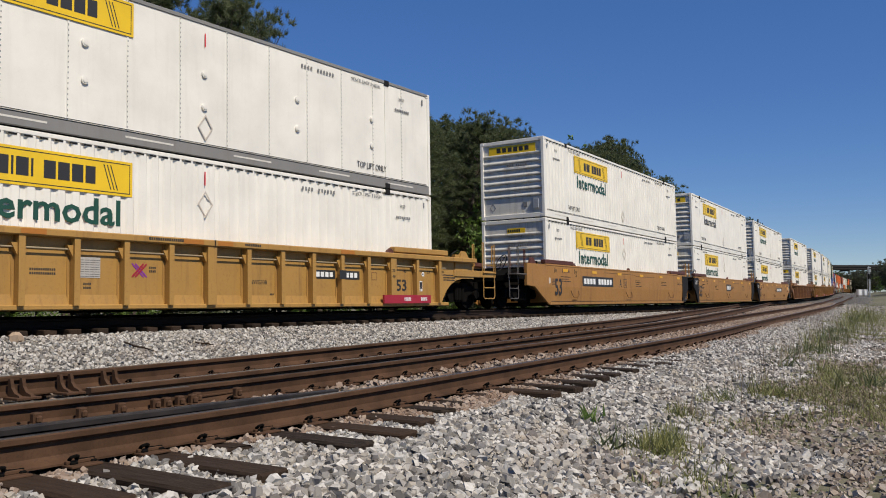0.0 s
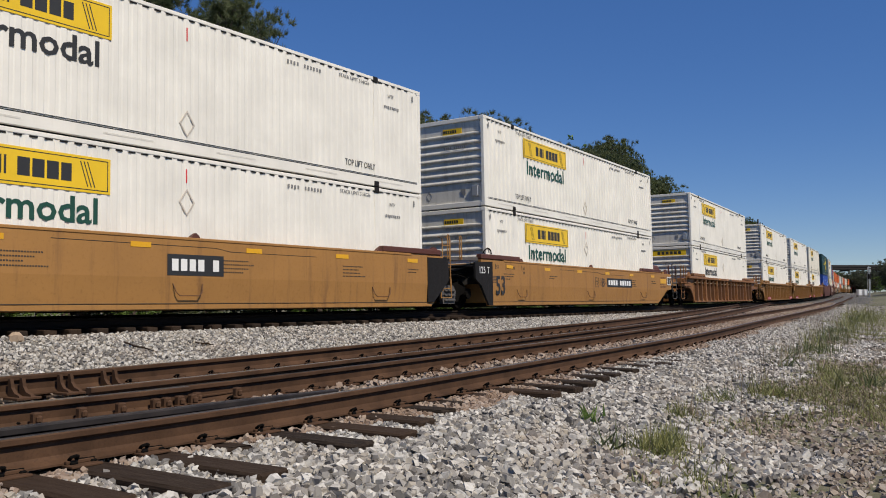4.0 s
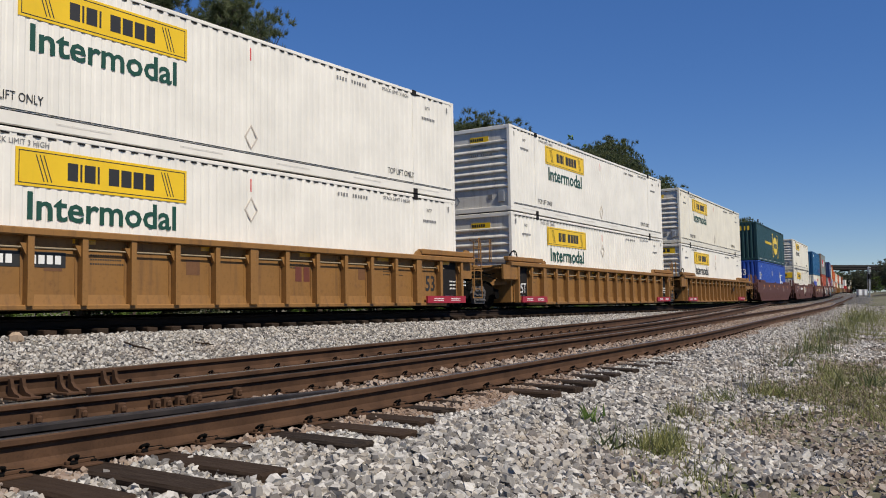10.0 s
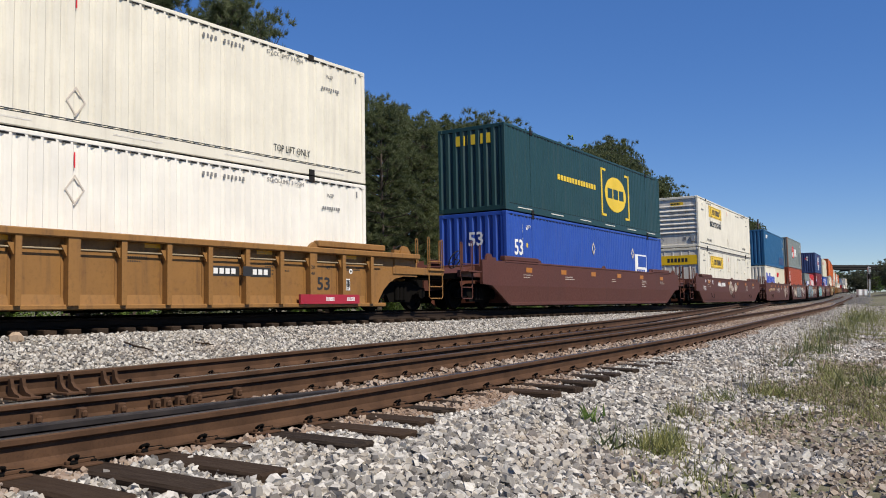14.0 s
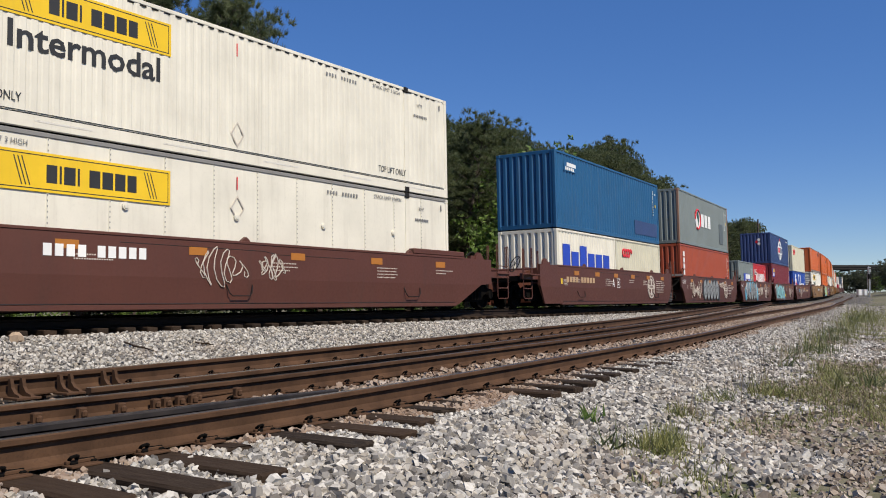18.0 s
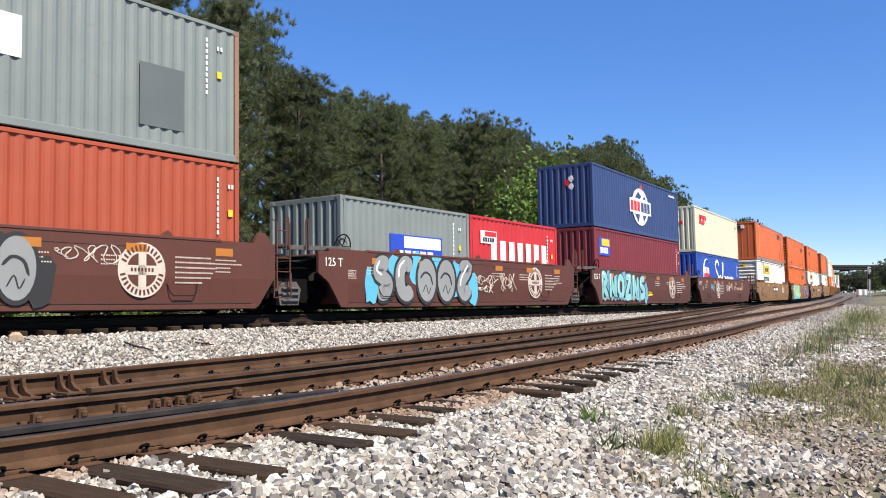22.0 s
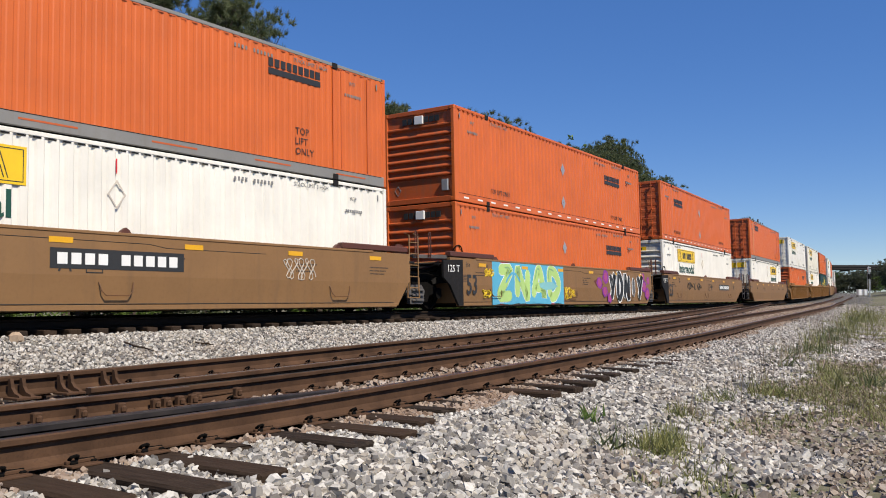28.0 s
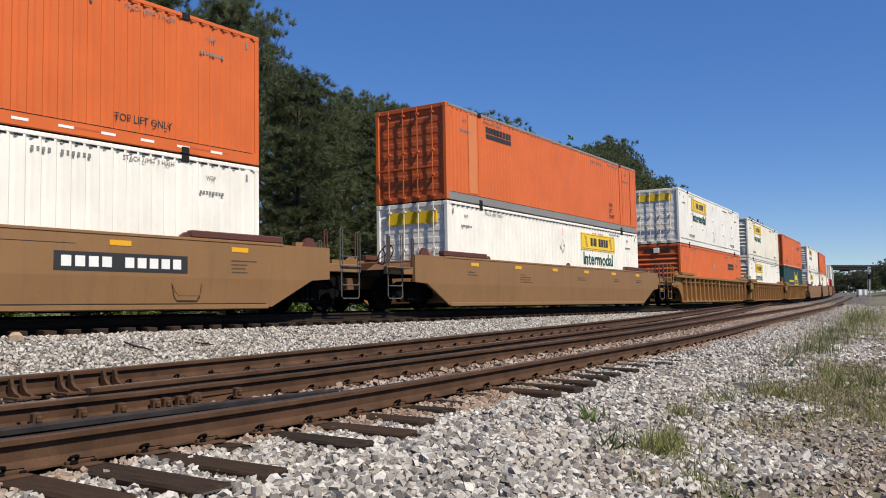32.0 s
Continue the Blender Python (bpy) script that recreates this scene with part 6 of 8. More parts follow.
GLYPHS = {
    "o": ((0.5, 0.05), (0.15, 0.2), (0.05, 0.5), (0.15, 0.8), (0.5, 0.95), (0.85, 0.8), (0.95, 0.5), (0.85, 0.2), (0.5, 0.05)),
    "w": ((0.05, 0.2), (0.25, 0.75), (0.45, 0.3), (0.65, 0.85), (0.9, 0.4)),
    "n": ((0.1, 0.1), (0.2, 0.6), (0.5, 0.95), (0.8, 0.6), (0.9, 0.1)),
    "u": ((0.1, 0.9), (0.15, 0.35), (0.5, 0.08), (0.85, 0.35), (0.95, 0.95)),
    "c": ((0.95, 0.80), (0.5, 0.95), (0.12, 0.75), (0.05, 0.45), (0.2, 0.15), (0.6, 0.05), (0.95, 0.2)),
    "z": ((0.05, 0.92), (0.9, 0.92), (0.3, 0.52), (0.15, 0.25), (0.5, 0.05), (0.95, 0.28)),
    "s": ((0.9, 0.88), (0.35, 0.9), (0.12, 0.65), (0.5, 0.5), (0.85, 0.33), (0.6, 0.08), (0.1, 0.12)),
    "b": ((0.5, 0.08), (0.5, 0.92)),
    "R": ((0.0, 0.0), (0.1, 0.5), (0.12, 1.0), (0.6, 0.97), (0.75, 0.72), (0.25, 0.52), (0.6, 0.3), (1.0, 0.0)),
    "Y": ((0.0, 1.0), (0.25, 0.7), (0.45, 0.5), (0.75, 0.8), (1.0, 1.0), (0.6, 0.5), (0.4, 0.2), (0.2, 0.0)),
    "Z": ((0.0, 0.95), (0.5, 0.97), (0.9, 0.95), (0.6, 0.62), (0.3, 0.35), (0.05, 0.05), (0.5, 0.03), (1.0, 0.05)),
    "N": ((0.05, 0.0), (0.08, 0.5), (0.1, 1.0), (0.3, 0.75), (0.65, 0.25), (0.9, 0.0), (0.92, 0.5), (0.95, 1.0)),
    "A": ((0.0, 0.0), (0.2, 0.55), (0.45, 1.0), (0.65, 0.95), (0.85, 0.45), (1.0, 0.0), (0.8, 0.35), (0.2, 0.35)),
    "D": ((0.1, 0.0), (0.1, 0.5), (0.12, 1.0), (0.6, 0.95), (0.95, 0.6), (0.9, 0.3), (0.55, 0.03), (0.1, 0.0))}


def stroke(mb, pts, r, y0, y1):
    """A flat ribbon of even breadth through points in x, z, rounded at the bends."""
    P = np.array(pts, dtype=float)
    Q = np.concatenate([[2 * P[0] - P[1]], P, [2 * P[-1] - P[-2]]])
    out = []
    for i in range(1, len(Q) - 2):
        for t in np.linspace(0, 1, 5)[:-1]:
            out.append(0.5 * (2 * Q[i] + (Q[i + 1] - Q[i - 1]) * t + (2 * Q[i - 1] - 5 * Q[i] + 4 * Q[i + 1] - Q[i + 2]) * t * t + (3 * Q[i] - Q[i - 1] - 3 * Q[i + 1] + Q[i + 2]) * t ** 3))
    out = np.array(out + [P[-1]])
    d = np.gradient(out, axis=0)
    d /= np.linalg.norm(d, axis=1, keepdims=True) + 1e-9
    # round caps
    k = np.linspace(-1, 1, len(out))
    cap = np.minimum(1, np.sqrt(np.clip(1 - np.abs(k) ** 24, 0.2, 1)))
    rings = []
    for (x, z), (dx, dz), c in zip(out, d, cap):
        nx, nz = -dz * r * c, dx * r * c
        rings.append([(x + nx, y0, z + nz), (x - nx, y0, z - nz), (x - nx, y1, z - nz), (x + nx, y1, z + nz)])
    mb.loft(rings)


def wavy(x, z, w, h, q, n=9, amp=0.03):
    top = [(x + w * k / n, z + h + q.uniform(-amp, amp)) for k in range(n + 1)]
    return top + [(px, z + q.uniform(-amp, amp)) for px, _ in top[::-1]]


def bubbles(x, z, w, h, shapes, base, second, outline, seed, thick=0.2, back=None, light=None):
    """A row of fat sprayed shapes with dark outlines."""
    def f(car, half, rng):
        yf = FACE[car.name]
        q = random.Random(seed)
        if back:
            for k in range(len(shapes) + 1):
                part("sprayed_ground", MB().plate(blob(x + w * k / len(shapes), z + h * q.uniform(0.3, 0.7), 0.32, h * 0.42, q), yf - 0.001, yf + 0.01), back, car)
        for k, g in enumerate(shapes):
            a, b = x + k * w / len(shapes), w / len(shapes)
            r = thick * min(b, h)
            if g == "l":
                oval = [(a + b * (0.5 + 0.48 * math.cos(6.2832 * j / 22)), z + h * (0.5 + 0.5 * math.sin(6.2832 * j / 22) * (0.92 if j < 11 else 1.0))) for j in range(22)]
                cx, cz = a + b / 2, z + h / 2
                part("sprayed_shape", MB().plate([(cx + (px - cx) * 1.16, cz + (pz - cz) * 1.08) for px, pz in oval], yf - 0.003 - 0.0003 * k, yf + 0.005), outline, car)
                part("sprayed_shape", MB().plate([(cx + (px - cx) * 0.94, cz + (pz - cz) * 0.94) for px, pz in oval], yf - 0.008, yf + 0.005), base, car)
                mb = MB()
                stroke(mb, [(cx + b * dx, cz + h * dz) for dx, dz in ((-0.32, 0.02), (-0.1, 0.14), (0.16, 0.08), (0.28, -0.12))], 0.03, yf - 0.011, yf + 0.004)
                part("sprayed_line", mb, outline, car)
                mb = MB()
                stroke(mb, [(cx + b * dx, cz + h * dz) for dx, dz in ((-0.22, -0.28), (-0.05, -0.12), (0.06, -0.3), (0.2, -0.16))], 0.014, yf - 0.011, yf + 0.004)
                part("sprayed_line", mb, outline, car)
                continue
            pts = [(a + r + (b - 2 * r) * px, z + r + (h - 2 * r) * pz) for px, pz in GLYPHS[g]]
            for mm, rr, off in ((outline, r * 1.45, 0.003), (light, r * 1.14, 0.005), (base, r, 0.007)):
                if mm:
                    mb = MB()
                    stroke(mb, pts, rr, yf - off - 0.0002 * k, yf + 0.005)
                    part("sprayed_shape", mb, mm, car)
            mb = MB()
            stroke(mb, [(px - r * 0.3, pz + r * 0.35) for px, pz in (pts[1:4] if len(pts) > 3 else pts)], r * 0.16, yf - 0.010, yf + 0.005)
            part("sprayed_highlight", mb, second, car)
    return f


def sprayed_field(x, z, w, h, light, dark, edge, line, accent, n, seed):
    """A broad sprayed field in two tones, cut by dark curved lines into shapes of no word."""
    def f(car, half, rng):
        yf = FACE[car.name]
        q = random.Random(seed)
        part("sprayed_edge", MB().plate(wavy(x - 0.09, z - 0.03, w + 0.18, h + 0.05, q), yf - 0.002, yf + 0.01), edge, car)
        part("sprayed_ground", MB().plate(wavy(x, z, w, h, q), yf - 0.004, yf + 0.01), light, car)
        part("sprayed_shade", MB().plate(wavy(x + 0.02, z + 0.01, w - 0.04, h * 0.42, q, 14, 0.05), yf - 0.005, yf + 0.01), dark, car)
        for k in range(n):
            a, b = x + w * k / n, w / n
            lean = q.uniform(-0.25, 0.25)
            mb = MB()
            stroke(mb, [(a + b * (0.5 + 0.5 * lean * (1 - 2 * t) + 0.10 * math.sin(6 * t + k)), z + h * t) for t in np.linspace(0.02, 0.98, 8)], 0.035, yf - 0.007, yf)
            part("sprayed_line", mb, line, car)
            mb = MB()
            stroke(mb, [(a + b * (0.15 + 0.2 * t), z + h * (0.5 + 0.25 * math.sin(3 * t + k))) for t in np.linspace(0, 1, 5)], 0.04, yf - 0.0075, yf)
            part("sprayed_line", mb, line, car)
            if k % 2 == 0:
                part("sprayed_patch", MB().plate(blob(a + b * 0.75, z + h * q.uniform(0.3, 0.65), b * 0.16, h * 0.13, q, 7), yf - 0.0085, yf), accent, car)
    return f


def sprayed_dots(seed):
    """Magenta lumps ringed with purple, and a faded red scrawl between them."""
    def f(car, half, rng):
        yf = FACE[car.name]
        q = random.Random(seed)
        for x, z, r in ((2.5, 0.95, 0.24), (3.15, 1.2, 0.26), (3.05, 0.62, 0.22), (3.55, 0.36, 0.2), (7.75, 0.85, 0.26), (8.15, 0.55, 0.25), (7.6, 1.28, 0.18), (8.3, 1.12, 0.17)):
            part("sprayed_patch", MB().plate(blob(x, z, r * 1.25, r * 1.1, q), yf - 0.002, yf + 0.005), PURPLE, car)
            part("sprayed_patch", MB().plate(blob(x, z, r * 0.85, r * 0.75, q), yf - 0.004, yf + 0.005), MAGENTA, car)
        part("sprayed_patch", MB().plate([(1.9, 1.02), (2.3, 1.12), (2.9, 0.9), (2.7, 0.72), (2.2, 0.8)], yf - 0.001, yf + 0.005), FADED_RED, car)
    return f


def mark_platform(letter="", ink=LETTER_BLACK):
    """Length marks by the end, wear arcs, a thin weld line and the platform's letter."""
    def f(car, half, rng):
        yf = FACE[car.name]
        if half > 9:
            for txt, x, z in (("53", -7.8, 1.27), ("48", -7.1, 1.27), ("45", -6.68, 1.27), ("40", -5.98, 1.27), ("20", -5.98, 1.13)):
                lettering(car, txt, ink, x, yf, z, 0.10, 0.15)
                if txt != "20":
                    part("length_tick", beam(-0.012, 0.012, -0.003, 0.004, 0.0, 0.17, 0), ink, car, "", Matrix.Translation((x - 0.06, yf, z - 0.02)))
        for x in ((-6.05, -0.1, 6.0) if half > 9 else (-4.6, 4.4)):
            part("grab_handle", MB().tube([(x - 0.36, yf + 0.006, 0.62), (x - 0.31, yf - 0.035, 0.45), (x - 0.24, yf - 0.05, 0.38), (x + 0.24, yf - 0.05, 0.38), (x + 0.31, yf - 0.035, 0.45), (x + 0.36, yf + 0.006, 0.62)], 0.013, 5), POST_RUST if ink is LETTER_BLACK else BLACK, car)
        part("weld_line", MB().tube([(-3.0, yf + 0.003, 1.37), (0.6, yf + 0.003, 1.36), (1.0, yf + 0.003, 1.30), (3.6, yf + 0.003, 1.30)], 0.008, 4), LETTER_BLACK, car)
        part("seam", MB().box(-half + 1.6, half - 1.6, -1.476, -1.46, 0.222, 0.232), LETTER_BLACK, car, "dark seam along the bottom chord")
        if letter:
            lettering(car, letter, ink, -1.25 if letter == "A" else 1.05, yf, 0.80, 0.34, 0.26)
            x = -0.72 if letter == "A" else 0.35
            mb = MB()
            for a, b, c, d in ((0, 0.34, 0, 0.02), (0, 0.34, 0.36, 0.38), (0, 0.02, 0, 0.38), (0.32, 0.34, 0, 0.38), (0.11, 0.22, 0.10, 0.16), (0.11, 0.22, 0.2, 0.26)):
                mb.box(x + a, x + b, yf - 0.003, yf + 0.004, 0.78 + c, 0.78 + d)
            part("boxed_symbol", mb, ink, car)
        part("yellow_tag", beam(0, 0.13, -0.003, 0.004, 0, 0.20, 0), LETTER_GOLD if half < 9 else CREST_INK, car, "small yellow tag", Matrix.Translation((-half + 1.36, yf, 0.86)))
        mb = MB()
        for a, b, c, d in ((0, 0.36, 0, 0.015), (0, 0.36, 0.19, 0.205), (0, 0.015, 0, 0.2), (0.345, 0.36, 0, 0.2), (0.05, 0.31, 0.05, 0.07), (0.05, 0.31, 0.10, 0.12), (0.05, 0.28, 0.15, 0.165)):
            mb.box(-half + 1.6 + a, -half + 1.6 + b, yf - 0.003, yf + 0.004, 0.82 + c, 0.82 + d)
        part("data_table", mb, ink if half > 9 else CREST_INK, car)["kind"] = "stuff"
    return f


def mark_black(x0, x1, z0=0.24, z1=1.38, lines=3):
    """A black panel with small white lines near a platform's end."""
    def f(car, half, rng):
        yf = FACE[car.name]
        p = part("black_panel", MB().box(x0, x1, yf - 0.004, yf + 0.01, z0 + 0.2, z1, 0.0), BLACK, car, "black painted end panel")
        for r in range(lines):
            bars(p, LETTER_WHITE, x0 + 0.35, yf - 0.005, 0.80 - 0.1 * r, [0.05] * rng.randint(8, 12), 0.045, 0.03, "stencil_line")
    return f


def mark_ton(x, z, h):
    def f(car, half, rng):
        yf = FACE[car.name]
        lettering(car, "125T", LETTER_WHITE, x, yf - 0.007, z, h, h * 2.1)
    return f


def scrawl(x, z, w, h, ink, seed):
    def f(car, half, rng):
        yf = FACE[car.name]
        r = random.Random(seed)
        n = 64
        f1, f2, f3 = r.uniform(0.55, 0.7), r.uniform(0.9, 1.2), r.uniform(0.2, 0.3)
        pts = [(x + w * k / n + 0.09 * math.sin(k * f2 + 1) + 0.05 * math.sin(k * f3), yf - 0.003, z + h * (0.5 + 0.34 * math.sin(k * f1) + 0.16 * math.sin(k * f3 * 2 + seed))) for k in range(n)]
        part("sprayed_line", MB().tube(pts, 0.014, 4), CREST_INK if ink is LETTER_WHITE else ink, car)
    return f


def build_train():
    H53 = 9.72
    JB = hauler
    rows = []       # distance, style, colour, half, ends, marks, label, lower containers, upper container
    yl = "yellow ochre articulated well car platform with smooth sides"
    rl = "yellow ochre well car platform with ribbed sides"
    ml = "oxide maroon well car platform with smooth sides"
    tl = "tan well car platform with smooth sides, dusty"
    n1 = mark_number(-5.3, 0.80, 3.3, 0.38)
    rows.append((-109.10, "rib", YELLOW_CAR, H53, "cc", [mark_number(3.15, 0.80, 1.65, 0.21), mark_sizes(0.0), mark_notices()], rl, [JB(lower=True)], JB("flat", text=False, sign="high")))
    rows.append((-85.74, "smooth", YELLOW_SMOOTH, H53, "ca", [n1, mark_platform("A"), mark_53(-7.85, 0.47, 0.58), mark_small()], yl, [JB(lower=True)], JB(sign="big")))
    rows.append((-66.37, "smooth", YELLOW_SMOOTH, H53, "aa", [mark_number(-0.6, 0.78, 1.4, 0.42, n=5), mark_platform("", LETTER_BLACK), mark_53(-7.85, 0.47, 0.58), mark_small()], yl, [JB("fine", lower=True)], JB("fine", sign="big", letters=LETTER_BLACK)))
    rows.append((-46.78, "smooth", YELLOW_SMOOTH, H53, "ac", [mark_number(1.6, 0.80, 2.9, 0.36), mark_platform("B", LETTER_BLACK), mark_53(-7.85, 0.47, 0.58), mark_small()], yl, [JB(lower=True)], JB()))
    rows.append((-23.45, "rib", RUSTY_CAR, H53, "cc", [mark_worn()], "rusty ochre well car with ribbed sides", [JB(lower=True, letters=LETTER_BLACK, sign="big")], JB()))
    rows.append((0.0, "rib", YELLOW_RIB, H53, "ca", [mark_number(-6.0, 0.86, 1.6, 0.27), mark_red([-8.0, 6.25]), mark_53(6.38, 0.55, 0.42), mark_black(7.22, 8.3), mark_faded(1.2), mark_small()], rl, [JB("fine", lower=True)], JB("fine")))
    rows.append((19.56, "rib", YELLOW_RIB, H53, "aa", [mark_black(-8.2, -6.9, lines=0), mark_ton(-7.98, 0.52, 0.32), mark_black(6.9, 8.2), mark_red([-7.9, 6.2]), mark_small()], rl, [JB(lower=True)], JB("fine")))
    rows.append((38.97, "rib", YELLOW_RIB, H53, "ac", [mark_number(3.0, 0.80, 1.68, 0.21), mark_black(-8.2, -6.9, lines=0), mark_ton(-7.98, 0.52, 0.32), mark_red([-7.9]), mark_sizes(-0.14), mark_small()], rl, [JB(lower=True, letters=LETTER_BLACK, sign="big")], JB(col=WHITE_OLD)))
    rows.append((62.37, "smooth", MAROON_CAR, H53, "cc", [mark_small()], ml,
                 [spec("fine", BLUE, "royal blue freight container with white emblem", "iso", [deco_board(4.3, 0.75, 1.55, 1.25, (LETTER_WHITE, BLUE, BLUE)), deco_feet(LETTER_WHITE), deco_numbers(15.0)])],
                 spec("fine", GREEN, "dark green freight container with gold emblem", "iso", [deco_freight])))
    rows.append((86.07, "smooth", MAROON_CAR, H53, "cc", [mark_number(-4.6, 0.98, 2.3, 0.38, None), scrawl(-1.3, 0.55, 1.4, 0.85, LETTER_WHITE, 3), scrawl(0.45, 0.72, 0.7, 0.6, LETTER_WHITE, 4), mark_platform("", LETTER_WHITE), mark_small()], ml,
                 [JB("flat", col=WHITE_OLD, lower=True, text=False, sign="band", end="plate")], JB("fine", col=WHITE_OLD, letters=LETTER_BLACK)))
    H40 = 7.82
    rows.append((107.65, "smooth", MAROON_CAR, H40, "ca", [mark_number(-6.1, 0.85, 3.05, 0.36, None, TAN_INK), mark_crest(3.76), mark_platform("A", LETTER_WHITE), mark_small()], ml,
                 [spec("iso20", WHITE_OLD, "white twenty-foot container with blue name", "iso", [word_blocks(LETTER_BLUE, -2.5, 1.05, 6, 0.68, 1.0, 0.14)]),
                  spec("iso20", CREAM, "grey-cream twenty-foot container with red name", "iso", [deco_rings(LETTER_RED, -2.0, 2.0, 0.15)])],
                 spec("iso", TEAL, "mid blue forty-foot corrugated container", "iso", [deco_board(-5.3, 2.2, 1.2, 0.36, (TEAL, LETTER_WHITE, LETTER_WHITE)), deco_patch(2.6, 0.32, 3.2, 0.62, NAVY), deco_numbers(0.8)], h=2.896)))
    rows.append((123.5, "smooth", MAROON_CAR, H40, "aa", [scrawl(-5.25, 0.35, 2.5, 0.95, LETTER_WHITE, 8), scrawl(-4.6, 0.5, 1.2, 0.5, LETTER_WHITE, 18), scrawl(1.7, 0.95, 1.3, 0.35, LETTER_WHITE, 28), bubbles(-2.35, 0.25, 3.8, 1.2, "lllll", SILVER, SILVER, LETTER_BLACK, 11, 0.3, LETTER_BLACK), mark_crest(3.48), mark_platform("", LETTER_WHITE), mark_small()], ml,
                 [spec("iso", BROWNRED, "red-brown forty-foot corrugated container", "iso", [deco_stack(-5.35, 2.25, 5, 0.34, 0.26, LETTER_WHITE), deco_numbers(0.6)], h=2.896)],
                 spec("iso", GREY, "grey forty-foot container with white name and round emblem", "iso", [word_blocks(LETTER_WHITE, -1.05, 1.2, 3, 0.62, 0.74, 0.22), deco_bird, deco_patch(3.6, 0.45, 1.05, 1.25, STEEL_BLUE), deco_numbers(0.9)], h=2.896, postcol=WORN_POST, castcol=WORN_POST)))
    rows.append((138.95, "smooth", MAROON_CAR, H40, "aa", [bubbles(-5.25, 0.2, 4.95, 1.32, "scllz", SILVER, LETTER_WHITE, LETTER_BLACK, 21, 0.2, SKY_SPRAY), scrawl(-0.2, 0.75, 1.3, 0.3, LETTER_WHITE, 9), scrawl(-0.1, 0.5, 1.0, 0.25, LETTER_WHITE, 29), scrawl(1.3, 0.55, 1.0, 0.6, LETTER_WHITE, 39), mark_crest(3.74), mark_platform("", LETTER_WHITE), mark_small()], ml,
                 [spec("iso20", GREY, "grey twenty-foot container with a blue and white board", "iso", [deco_board(-1.0, 0.95, 2.5, 0.8, (LETTER_BLUE, LETTER_WHITE, LETTER_WHITE)), deco_numbers(0.9)]),
                  spec("iso20", RED, "bright red twenty-foot container with white name", "iso", [word_blocks(LETTER_WHITE, -1.75, 1.22, 7, 0.36, 0.66, 0.23), deco_board(-2.4, 1.75, 1.0, 0.4, (LETTER_WHITE, RED, LETTER_BLACK)), deco_numbers(0.8)])], None))
    rows.append((154.67, "smooth", MAROON_CAR, H40, "aa", [bubbles(-6.3, 0.22, 5.7, 1.2, "RNoZNs", CYAN, LETTER_WHITE, LETTER_BLACK, 33, 0.15, STEEL_SPRAY), bubbles(-6.35, 0.17, 5.8, 0.30, "wwwww", STEEL_SPRAY, CYAN, TAN_INK, 34, 0.14), scrawl(-0.3, 0.4, 0.6, 0.3, LETTER_GOLD, 36), mark_crest(3.58), mark_platform("", LETTER_WHITE), mark_small()], ml,
                 [spec("iso", DARKRED, "dark red forty-foot container with a small painted board", "iso", [deco_board(-5.6, 1.78, 1.25, 0.72, (LETTER_BLUE, LETTER_GOLD, LETTER_WHITE)), deco_numbers(0.6)], h=2.896)],
                 spec("iso", NAVY, "navy forty-foot container with a white globe emblem", "iso", [deco_globe, end_emblem("flower")])))
    rows.append((170.32, "smooth", MAROON_CAR, H40, "ac", [mark_crest(-2.0), mark_platform("B", LETTER_WHITE), mark_number(3.4, 0.8, 2.2, 0.3, None, TAN_INK), scrawl(1.3, 0.85, 0.9, 0.5, TAN_INK, 61), scrawl(-4.0, 0.75, 0.9, 0.45, STEEL_SPRAY, 62), mark_small()], ml,
                 [spec("iso", BLUE, "royal blue forty-foot container with white script", "iso", [deco_script, deco_numbers(0.8)])],
                 spec("iso", CREAM, "cream forty-foot corrugated container with red name", "iso", [deco_rings(LETTER_RED, -4.75, 1.92, 0.21), end_emblem("rings"), deco_numbers(0.9, LETTER_BLACK, 2)])))
    rows.append((191.87, "smooth", TAN_CAR, H53, "ca", [mark_number(-1.4, 0.85, 2.8, 0.36), mark_53(-7.85, 0.47, 0.58), scrawl(4.12, 0.75, 1.0, 0.5, LETTER_WHITE, 14), mark_platform("A", LETTER_BLACK), mark_small()], tl, [JB(lower=True)], orange("front", 1, "fine")))
    rows.append((211.34, "smooth", TAN_CAR, H53, "aa", [sprayed_field(-6.2, 0.18, 5.15, 1.3, SKY_SPRAY, SKY_SPRAY, SKY_SPRAY, SKY_SPRAY, CYAN, 1, 40), bubbles(-6.05, 0.2, 4.85, 1.26, "ZNAD", LIME, GREEN_SPRAY, MARK_RED, 41, 0.145, None, LETTER_WHITE), scrawl(-0.9, 0.3, 1.0, 0.45, LETTER_GOLD, 44), scrawl(-6.9, 0.35, 0.6, 0.25, LETTER_GOLD, 45), scrawl(-6.75, 1.0, 0.5, 0.25, LETTER_GOLD, 46), sprayed_dots(47), bubbles(3.5, 0.2, 4.1, 1.25, "YDNbY", LETTER_BLACK, SILVER, LETTER_WHITE, 47, 0.17), mark_platform("", LETTER_BLACK), mark_53(-7.85, 0.47, 0.58), mark_small()], tl, [orange("nose", 1)], orange("nose", 1)))
    rows.append((230.80, "smooth", TAN_CAR, H53, "ac", [mark_number(3.2, 0.82, 2.8, 0.34), mark_53(-7.85, 0.47, 0.58), scrawl(-4.46, 0.78, 1.9, 0.42, LETTER_BLACK, 15), scrawl(-2.3, 0.78, 0.9, 0.38, LETTER_BLACK, 16), mark_platform("B", LETTER_BLACK), mark_small()], tl, [JB(lower=True)], orange("doors", -1)))
